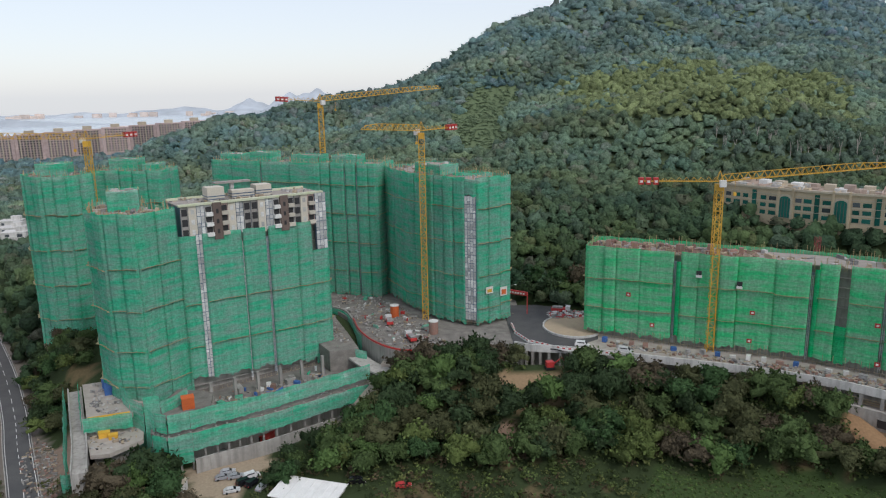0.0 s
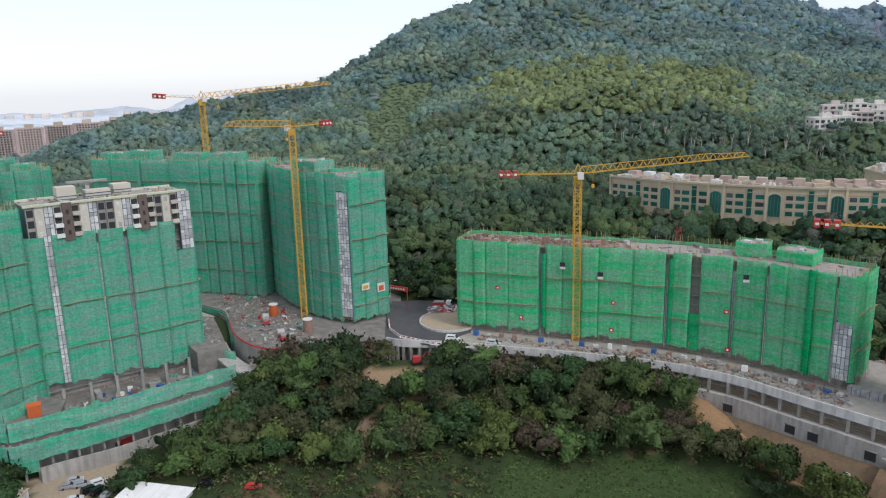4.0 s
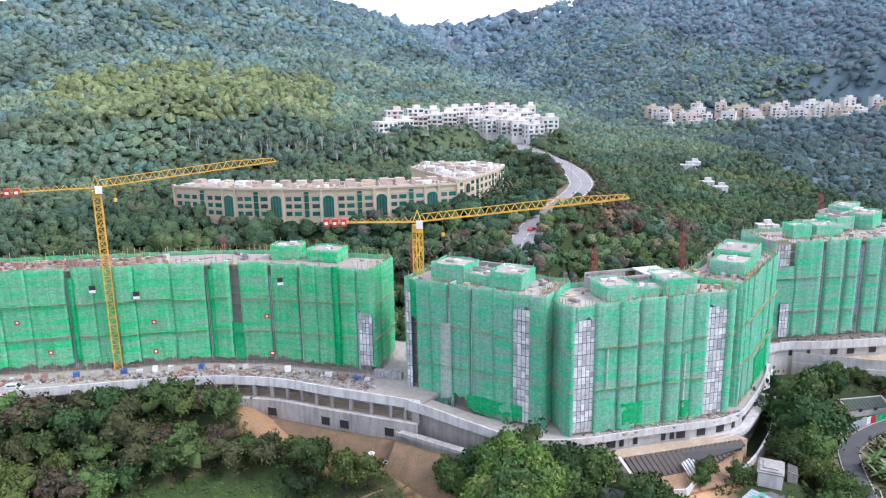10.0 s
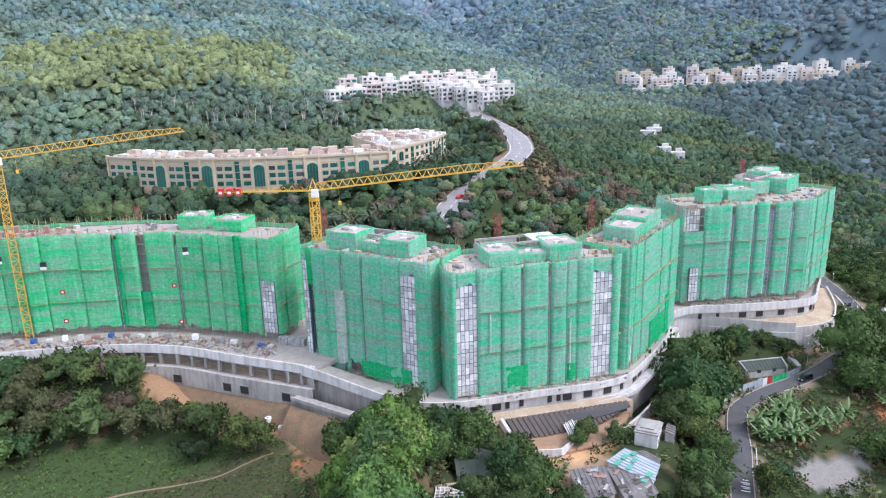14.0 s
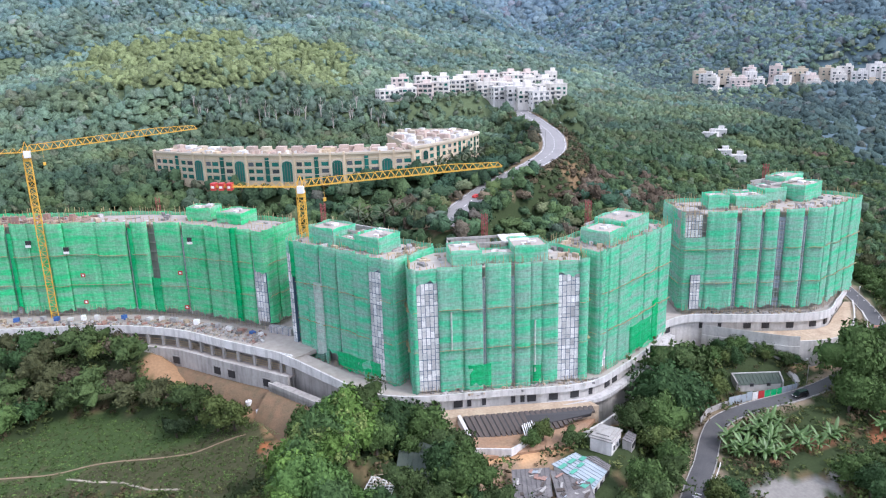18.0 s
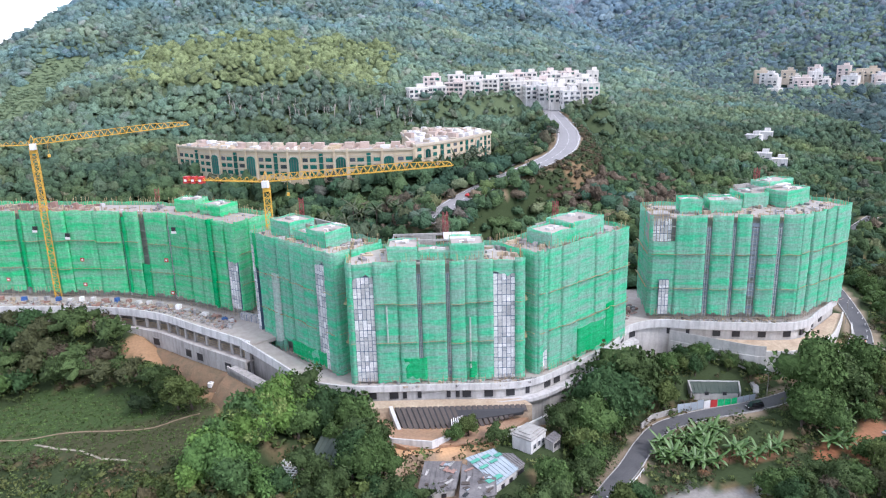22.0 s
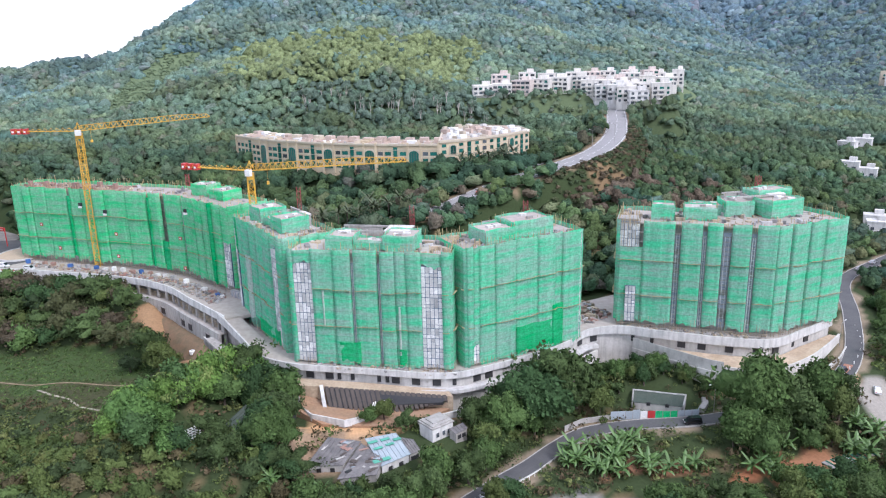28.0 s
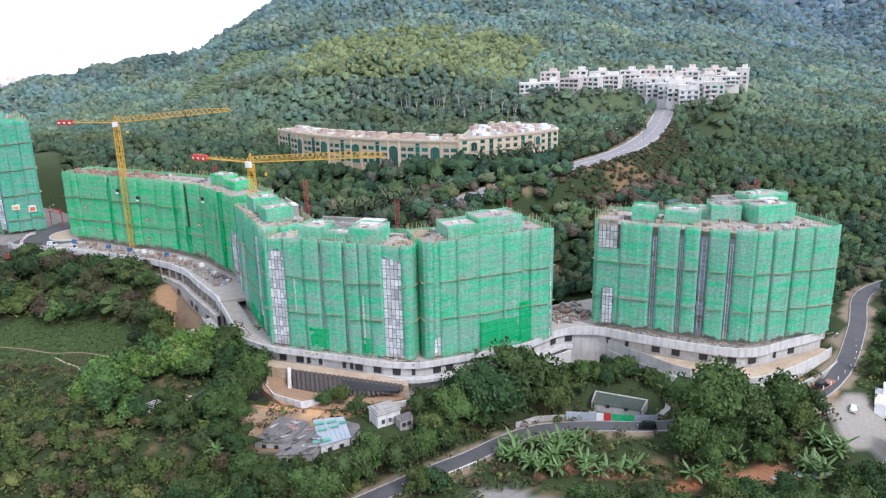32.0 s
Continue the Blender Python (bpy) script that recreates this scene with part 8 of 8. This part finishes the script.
def tree_proto(i, colour, sprays, size):
    """A broadleaf tree of unit crown radius: tapered trunk, limbs and a leafy crown."""
    own = thing("tree", (0, 0, 0), "", "tree", "valley trees")
    s = Solid()
    r = random.Random(i)
    base, fork = Vector((0, 0, -0.3)), Vector((r.uniform(-0.1, 0.1), r.uniform(-0.1, 0.1), 0.7))
    k = 7
    ring = lambda c, w: [(c.x + w * math.cos(2 * math.pi * j / k), c.y + w * math.sin(2 * math.pi * j / k), c.z) for j in range(k)]
    s.add(ring(base, 0.11) + ring(fork, 0.06), [(j, (j + 1) % k, k + (j + 1) % k, k + j) for j in range(k)])
    for j in range(6):
        a = 2 * math.pi * j / 6 + r.uniform(-0.3, 0.3)
        s.bar(fork, fork + Vector((0.55 * math.cos(a), 0.55 * math.sin(a), r.uniform(0.3, 0.7))), 0.06, 5)
    part("trunk", s, BARK, own)
    vs, fs = crown(sprays, 20, 900 + i, size, 1.0, spread=0.44, lobe=(0.26, 0.46), rough=(0.74, 1.1))
    vs = vs + [0, 0, 1.05]
    me = raw_mesh("crown", vs, fs, LEAF, True)
    tint(me, np.tile(np.array(colour), (len(vs), 1)))
    part("crown", me, LEAF, own)
    return own


TREE_KINDS = [("dark green broadleaf tree with a dense round crown", (0.028, 0.046, 0.020)), ("mid-green broadleaf tree in the valley", (0.052, 0.080, 0.028)), ("yellow-green young tree with a loose crown", (0.078, 0.104, 0.032)), ("olive-green tree with a wide crown", (0.056, 0.062, 0.028)), ("brownish half-bare tree in the wood", (0.068, 0.056, 0.036)), ("deep green tree with glossy leaves", (0.036, 0.070, 0.026)), ("fresh green broadleaf tree with a dense crown", (0.062, 0.104, 0.032))]
protos = []
tg = np.random.RandomState(41)
places = []
for zi, ring in enumerate(ZONES):
    xs, ys = [p[0] for p in ring], [p[1] for p in ring]
    step = 6.2 if zi in (0, 5, 10) else 5.4 if zi != 11 else 3.6
    x, y = scatter(min(xs), max(xs), min(ys), max(ys), step, 60 + zi)
    ok = np_inside(x, y, ring) & open_land(x, y, 2.0)
    places += [(a, b, tg.uniform(2.8, 4.6) * (1.35 if zi == 0 else 0.62 if zi == 11 else 1.0)) for a, b in zip(x[ok], y[ok])]
places += [(247, 97, 9), (240, 94, 6.5), (255, 102, 8), (261, 106, 5.5), (234, 90, 5.5), (229, 84, 4.6), (303, 84, 8.5), (295, 79, 6), (313, 87, 7.5), (322, 87, 6), (232, 82, 4), (227, 77, 4.2), (222, 72, 4), (176, 93, 4.8), (173, 82, 4.5), (180, 76, 4), (199, 95.5, 2.4), (202.5, 97, 3), (208, 92.5, 2.6), (146, 182, 4), (-84, 181, 6), (-92, 176, 6), (-76, 174, 5)]
places += [(-85.5, 181, 5), (-83, 186, 4.4), (-78, 186, 4.2), (-88, 188, 4), (-79, 181, 4), (-47, 196, 3), (-44, 191, 3), (-40, 200, 3.4)]
places += [(160, 83, 4), (149, 97, 4), (171, 89, 4.2), (164, 79, 4), (152, 80, 3.4), (177, 84, 3.4), (168, 103, 3.6), (160, 102, 4)]
places += [(171, 112, 6.6), (167, 116, 6.4), (162.5, 121, 5.6), (175, 107, 5.4), (167, 109, 5.6)]
places += [(150, 134, 4.2), (155, 131, 5.0), (160, 126, 5), (148, 127, 4)]
places += [(122, 166, 4.4), (125, 160, 5.0), (130, 151, 5.2), (134, 147, 4.2), (119, 155, 4), (117, 172, 4)]
places += [(44, 287, 5), (52, 283, 5), (60, 279, 5), (34, 290, 5), (48, 294, 5), (58, 290, 5.5), (66, 284, 5), (40, 298, 5)]
places += [(-14, 224.5, 5), (-6, 225.5, 5.5), (2, 226, 5), (10, 228, 5.5), (18, 229, 4.6), (-20, 220, 4), (-10, 219, 4.5), (6, 221, 4.5), (14, 222, 4), (-30, 212, 3.6), (24, 225, 4)]
places.sort(key=lambda p: p[1])
for n, (x, y, r) in enumerate(places[:296]):
    k = ((0, 3, 1, 3, 2, 4, 1, 5, 3, 1, 4, 2)[n % 12] if r < 6.0 else (0, 5, 1)[n % 3]) if y > 150 else ((6, 1, 6, 5, 6, 2, 1)[n % 7] if r < 4.8 else (6, 5, 1, 6)[n % 4])
    if y > 182 and -25 < x < 55 and n % 3 == 0:
        k = 4
    if len(protos) < 7:
        k = len(protos)
    m = Matrix.Translation((x, y, ground_at(x, y))) @ Matrix.Rotation(tg.uniform(0, 6.28), 4, "Z") @ Matrix.Diagonal((r, r, r * tg.uniform(0.85, 1.3), 1))
    if len(protos) < 7:
        p = tree_proto(k, TREE_KINDS[k][1], 1300, 0.085)
        tagged(p, TREE_KINDS[k][0])
        protos.append(p)
        p.matrix_basis = m
    else:
        q = copy_thing(protos[k], Matrix.Identity(4))
        q.matrix_basis = m
rest = places[296:]
if rest:
    forest("valley_wood", "dense mixed trees between the meadow and the road deck", np.array([p[0] for p in rest]), np.array([p[1] for p in rest]), np.array([p[2] for p in rest]), 1.0, [crown(420, 16, i + 60, 0.11, 1.0, spread=0.44, lobe=(0.26, 0.46), rough=(0.74, 1.2)) for i in range(6)], 29,
           lambda x, y, g: np.array([k[1] for k in TREE_KINDS])[g.choice(7, len(x), p=[0.26, 0.22, 0.1, 0.16, 0.1, 0.1, 0.06])] * g.uniform(0.85, 1.2, (len(x), 1)))

# ---- bamboo thicket, shrubs and meadow herbs ----
g = np.random.RandomState(51)
u = g.rand(150)
x, y = 141 + 27 * u + g.normal(0, 4.5, 150), 90 + 42 * u + g.normal(0, 3.5, 150)
ok = open_land(x, y, 0.5)
forest("bamboo_thicket", "bright green bamboo and creepers over a low ridge", x[ok], y[ok], g.uniform(2.4, 4.8, ok.sum()), 1.2, [crown(500, 10, i + 80, 0.11, 1.0) for i in range(5)], 52,
       lambda x, y, g: np.array([(0.086, 0.150, 0.034), (0.062, 0.116, 0.032), (0.110, 0.145, 0.044), (0.045, 0.082, 0.028)])[g.choice(4, len(x), p=[0.42, 0.3, 0.1, 0.18])] * g.uniform(0.8, 1.2, (len(x), 1)), (0.9, 1.4), "thicket")
SLOPE = [(84, 116), (124, 112), (140, 92), (165, 82), (182, 72), (212, 72), (218, 46), (110, 42), (84, 70)]
x, y = scatter(80, 220, 40, 118, 2.9, 57)
g = np.random.RandomState(58)
ok = np_inside(x, y, SLOPE) & open_land(x, y, 0.5) & (bumps(x, y, 20, 29) + 0.5 * bumps(x, y, 8, 30) > -0.45)
forest("hillside_thicket", "yellow-green shrubs and young trees over a dry grassy slope", x[ok], y[ok], g.uniform(1.1, 3.0, ok.sum()), 0.7, [crown(150, 9, i + 160, 0.15, 0.95, whole=(9, 4)) for i in range(5)], 59,
       lambda x, y, g: np.array([(0.082, 0.112, 0.034), (0.060, 0.090, 0.028), (0.108, 0.125, 0.040), (0.044, 0.066, 0.026), (0.090, 0.078, 0.040)])[g.choice(5, len(x), p=[0.32, 0.26, 0.16, 0.18, 0.08])] * g.uniform(0.8, 1.2, (len(x), 1)), (0.9, 1.4), "thicket")
x, y = scatter(-230, 430, 46, 232, 2.7, 53)
s, _ = np_dist(x, y, FRONT)
keep = open_land(x, y, 0.3) & in_view(x, y) & (s < -5) & (g.rand(len(x)) < 0.85) & (bumps(x, y, 24, 19) > -0.95)
forest("shrubs", "low mixed shrubs and ferns over the valley slopes", x[keep], y[keep], g.uniform(0.8, 2.4, keep.sum()), 0.4, [crown(30, 5, i + 100, 0.24, 0.75, False) for i in range(6)], 54,
       lambda x, y, g: np.array([(0.060, 0.084, 0.028), (0.044, 0.062, 0.024), (0.10, 0.115, 0.040), (0.082, 0.064, 0.036), (0.074, 0.10, 0.030)])[g.randint(0, 5, len(x))] * g.uniform(0.75, 1.25, (len(x), 1)), category="shrubs")
x, y = scatter(284, 376, 222, 332, 2.3, 61)
d, _ = np_dist(x, y, [p[:2] for p in HIGHWAY])
keep = (d < -7.2) & (d > -22)
forest("roadside_scrub", "russet and olive scrub on the bank below the road", x[keep], y[keep], g.uniform(0.9, 2.4, keep.sum()), 0.3, [crown(30, 6, i + 180, 0.2, 0.8, whole=(7, 3)) for i in range(4)], 62,
       lambda x, y, g: np.array([(0.080, 0.062, 0.040), (0.062, 0.074, 0.036), (0.098, 0.080, 0.048), (0.050, 0.070, 0.034)])[g.randint(0, 4, len(x))] * g.uniform(0.8, 1.25, (len(x), 1)), category="shrubs", mat=CANOPY)
x, y = scatter(38, 143, 118, 188, 1.2, 55)
keep = np_inside(x, y, MEADOW) & (np.abs(y - (152.8 - (x - 90.5) * 0.22)) > 0.8) & (bumps(x, y, 16, 23) > -0.9)
forest("meadow_herbs", "tall green herbs and grass in a wet meadow", x[keep], y[keep], g.uniform(0.35, 0.9, keep.sum()), 0.1, [crown(16, 2, i + 120, 0.36, 0.5, False) for i in range(4)], 56,
       lambda x, y, g: np.array([(0.12, 0.19, 0.055), (0.085, 0.135, 0.042), (0.105, 0.125, 0.052)])[g.randint(0, 3, len(x))] * g.uniform(0.8, 1.2, (len(x), 1)), category="grass")
stream = thing("stream", (104, 139, -5), "pale dry stream bed across the meadow", "stream", kind="structure")
SL = [(91, 149), (97, 144), (104, 139.5), (110, 133), (117, 129)]
part("bed", strip_solid(SL, 0.35, 0.35, [ground_at(*p) - 0.3 for p in SL], [ground_at(*p) + 0.12 for p in SL]), material("pale_gravel", (0.42, 0.37, 0.29), (0.20, 0.18, 0.13), scale=0.4, amount=0.9), stream)
fp = thing("footpath", (95, 152, -5), "trodden tan footpath across the meadow", "footpath", kind="structure")
FP = smooth_line([(64 + 8 * i, 158.6 - 1.76 * i + 0.6 * math.sin(i * 1.7)) for i in range(10)], 3)
part("track", strip_solid(FP, 0.3, 0.3, [ground_at(*p) - 0.3 for p in FP], [ground_at(*p) + 0.1 for p in FP]), material("trodden_earth", (0.26, 0.19, 0.12), (0.16, 0.12, 0.07), scale=0.5), fp)


# ---- banana plants and palms ----
def frond(length, width, droop, mat_name, rise):
    """One arching leaf along x from the origin, folded along its rib."""
    s = Solid()
    vs, fs = [], []
    n = 6
    for i in range(n + 1):
        t = i / n
        x = length * t * (1 - 0.18 * t * droop)
        z = rise * length * t - droop * length * 0.62 * t * t
        w = width * (math.sin(math.pi * min(0.06 + t * 0.94, 1.0)) ** 0.6) + 0.02
        vs += [(x, -w, z - 0.25 * w), (x, 0, z + 0.05), (x, w, z - 0.25 * w)]
    for i in range(n):
        k = 3 * i
        fs += [(k, k + 3, k + 4, k + 1), (k + 1, k + 4, k + 5, k + 2)]
    return s.add(vs, fs)


def rosette(name, label, category, group, stem_h, stem_w, count, length, width, mat, stem_mat, seed):
    own = thing(name, (0, 0, 0), label, category, group)
    part("stem", Solid().bar((0, 0, -0.4), (0, 0, stem_h), stem_w, 7), stem_mat, own)
    r = random.Random(seed)
    blades = [frond(length, width, d, name, rise).mesh("leaf", mat) for d, rise in ((0.8, 0.75), (1.0, 0.45), (0.55, 1.1))]
    for i in range(count):
        o = part("leaf", blades[i % 3], mat, own)
        o.matrix_basis = Matrix.Translation((0, 0, stem_h - 0.1)) @ Matrix.Rotation(2 * math.pi * i / count + r.uniform(-0.3, 0.3), 4, "Z") @ Matrix.Scale(r.uniform(0.8, 1.15), 4)
    return own


bproto = rosette("banana_plant", "banana plant with broad arching bright green leaves", "banana plant", "banana grove", 2.0, 0.35, 11, 3.0, 0.36, BANANA, BANANA, 4)
pproto = rosette("palm", "palm with a slim trunk and drooping fronds", "palm", "roadside palms", 6.0, 0.3, 13, 3.2, 0.3, PALMLEAF, BARK, 5)
br = random.Random(17)
spots = []
for cx, cy, rx, ry, n in ((256, 77, 9, 6, 30), (272, 72, 9, 3.5, 9), (266, 82, 4, 2, 6), (296, 70, 8, 3, 7), (326, 72, 5, 4, 8), (331, 78, 4, 4, 6), (188, 68, 6, 3, 6), (177, 72, 3, 3, 3), (170, 80, 3, 3, 2), (312, 76, 6, 3, 5)):
    for i in range(n):
        a, e = br.uniform(0, 6.28), math.sqrt(br.random())
        spots.append((cx + rx * e * math.cos(a), cy + ry * e * math.sin(a)))
for i, (x, y) in enumerate(spots):
    if abs(np_dist(np.array([x]), np.array([y]), [p[:2] for p in LANE])[0][0]) < 4:
        continue
    m = Matrix.Translation((x, y, ground_at(x, y))) @ Matrix.Rotation(br.uniform(0, 6.28), 4, "Z") @ Matrix.Scale(br.uniform(0.8, 1.35), 4)
    if i == 0:
        bproto.matrix_basis = m
    else:
        copy_thing(bproto, Matrix.Identity(4)).matrix_basis = m
for i in range(24):
    x, y = (180 + i * 2.6 + br.uniform(-3, 3), 238 - i * 0.2 + br.uniform(-5, 5)) if i < 16 else (246 + (i - 16) * 4 + br.uniform(-2, 2), 255 + (i - 16) * 1.8 + br.uniform(-3, 2))
    m = Matrix.Translation((x, y, ground_at(x, y))) @ Matrix.Rotation(br.uniform(0, 6.28), 4, "Z") @ Matrix.Scale(br.uniform(1.0, 1.5), 4)
    if i == 0:
        pproto.matrix_basis = m
    else:
        copy_thing(pproto, Matrix.Identity(4)).matrix_basis = m

# ---- pale-stemmed gum trees above the tan house ----
GUMLEAF = np.array((0.125, 0.175, 0.125))
gum = thing("gum_tree", (0, 0, 0), "slim gum tree with a pale stem and a grey-green crown", "tree", "gum trees")
s = Solid().bar((0, 0, -0.5), (0.15, 0.1, 5.2), 0.42, 6)
for a, h, top in ((0.4, 3.6, 8.2), (2.4, 4.2, 9.0), (4.5, 4.8, 10.2), (1.3, 5.0, 11.0)):
    s.bar((0.12, 0.08, h), (1.3 * math.cos(a), 1.3 * math.sin(a), top), 0.24, 5)
part("stem", s, material("pale_gum_bark", (0.46, 0.43, 0.38), (0.34, 0.31, 0.27), scale=1.5), gum)
vs, fs = crown(300, 12, 731, 0.16, 1.0, spread=0.46, lobe=(0.24, 0.4), rough=(0.7, 1.1))
me = raw_mesh("crown", vs * [2.3, 2.3, 3.6] + [0.2, 0.1, 9.4], fs, LEAF, True)
tint(me, np.tile(GUMLEAF, (len(vs), 1)))
part("crown", me, LEAF, gum)
gr = random.Random(23)
for i in range(30):
    u = i / 29
    x, y = 160 + 122 * u + gr.uniform(-4, 4), 424 - 28 * u + gr.uniform(-7, 7)
    m = Matrix.Translation((x, y, ground_at(x, y) + 1)) @ Matrix.Rotation(gr.uniform(0, 6.28), 4, "Z") @ Matrix.Scale(gr.uniform(0.85, 1.3), 4)
    if i == 0:
        gum.matrix_basis = m
    else:
        copy_thing(gum, Matrix.Identity(4)).matrix_basis = m

# ---- the slopes behind ----
DECKS = [offset_line(EAST_EDGE, 3) + EAST_BACK, offset_line(WEST_EDGE, 3) + WEST_BACK, [(-160, 200), (-78, 180), (-20, 222), (28, 230), (34, 292), (4, 332), (-16, 370), (-128, 372), (-160, 300)]]
x, y = scatter(-260, 640, 130, 470, 4.9, 21)
s, _ = np_dist(x, y, FRONT)
ok = in_view(x, y) & ((s > 26) | ((x > 392) & (y > 110))) & open_land(x, y, 2.0)
for ring in DECKS:
    ok &= ~np_inside(x, y, ring)
grow = np.random.RandomState(1).uniform(2.6, 4.6, ok.sum())
vx = np.random.RandomState(6)
u = np.tile(np.linspace(0, 1, 26), 3)
x = np.concatenate([x, 284 + 158 * u + vx.uniform(-4, 4, 78)])
y = np.concatenate([y, 404 + 50 * u + np.repeat((-6.0, 0.0, 6.0), 26) * 1.5 + vx.uniform(-3, 3, 78)])
ok = np.concatenate([ok, (vx.rand(78) < np.repeat((0.9, 0.75, 0.25), 26)) & ((u < 0.5) | (u > 0.8))])
grow = np.concatenate([grow, vx.uniform(3.0, 5.0, ok[-78:].sum())])
lawn, _ = np_dist(x[ok], y[ok], arc)
near_v = np.hypot(x[ok] - 360, (y[ok] - 440) * 1.6) < 62
grow = np.where(near_v, grow * 0.6, grow)
grow = np.where((lawn < 0) & (lawn > -40), grow * np.where(lawn > -26, 1.2, 1.0), grow)
front = (y[ok] < 330)
forest("slope_wood", "dense mixed broadleaf wood behind the netted blocks", x[ok][front], y[ok][front], grow[front], 0.8, [crown(46, 9, i, 0.13, 0.95, whole=(9, 4)) for i in range(8)], 22, mat=CANOPY)
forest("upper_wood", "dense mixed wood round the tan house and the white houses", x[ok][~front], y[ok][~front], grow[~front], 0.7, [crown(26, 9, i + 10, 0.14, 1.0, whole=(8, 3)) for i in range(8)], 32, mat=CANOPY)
x, y = scatter(-560, 900, 470, 700, 4.8, 23)
x2, y2 = scatter(-560, 900, 700, 1000, 6.6, 29)
x, y = np.concatenate([x, x2]), np.concatenate([y, y2])
ok = in_view(x, y) & faces_valley(x, y) & (ground(x, y) > 2) & open_land(x, y, 2.0) & ~np_inside(x + 5 * bumps(x, y, 22, 3), y + 5 * bumps(x, y, 26, 4), CLEARING)
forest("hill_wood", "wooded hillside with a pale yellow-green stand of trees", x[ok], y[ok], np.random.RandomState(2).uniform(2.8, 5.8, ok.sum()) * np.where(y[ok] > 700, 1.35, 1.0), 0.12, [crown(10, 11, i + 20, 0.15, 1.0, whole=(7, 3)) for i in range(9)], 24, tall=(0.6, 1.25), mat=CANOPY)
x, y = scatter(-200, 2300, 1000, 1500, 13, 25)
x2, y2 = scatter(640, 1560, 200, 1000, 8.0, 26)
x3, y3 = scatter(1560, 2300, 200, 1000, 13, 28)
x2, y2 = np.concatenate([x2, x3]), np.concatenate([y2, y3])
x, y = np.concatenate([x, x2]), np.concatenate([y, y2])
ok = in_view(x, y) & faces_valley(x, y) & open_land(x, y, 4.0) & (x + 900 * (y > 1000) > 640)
# Haze is mixed into these base colours, paler with distance.
forest("mountain_wood", "forest on the far mountain, tinted pale blue for haze", x[ok], y[ok], np.where((y[ok] < 1000) & (x[ok] < 1560), 0.72, 1.25) * np.random.RandomState(3).uniform(6.5, 11.5, ok.sum()), 0.08, [crown(4, 8, i + 40, 0.18, 0.95, whole=(6, 3)) for i in range(7)], 27,
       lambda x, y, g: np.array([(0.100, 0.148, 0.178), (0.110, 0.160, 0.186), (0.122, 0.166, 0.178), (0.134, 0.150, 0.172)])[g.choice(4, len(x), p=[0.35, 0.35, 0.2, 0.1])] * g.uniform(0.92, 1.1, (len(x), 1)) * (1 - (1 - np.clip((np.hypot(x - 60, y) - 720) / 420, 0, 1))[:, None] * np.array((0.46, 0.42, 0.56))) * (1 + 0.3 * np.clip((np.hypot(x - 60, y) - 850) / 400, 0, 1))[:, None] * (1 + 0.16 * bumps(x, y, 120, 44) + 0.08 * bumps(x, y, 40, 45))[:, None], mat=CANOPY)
x, y = scatter(0, 90, 450, 630, 3.4, 71)
keep = np_inside(x + 5 * bumps(x, y, 22, 3), y + 5 * bumps(x, y, 26, 4), CLEARING)
forest("hill_scrub", "pale grassy scrub on a clearing of the hillside", x[keep], y[keep], np.random.RandomState(8).uniform(0.9, 2.6, keep.sum()), 0.2, [crown(14, 4, i + 140, 0.3, 0.5, whole=(7, 3)) for i in range(3)], 72,
       lambda x, y, g: np.array((0.135, 0.185, 0.105)) * g.uniform(0.85, 1.15, (len(x), 1)), category="scrub", mat=CANOPY)
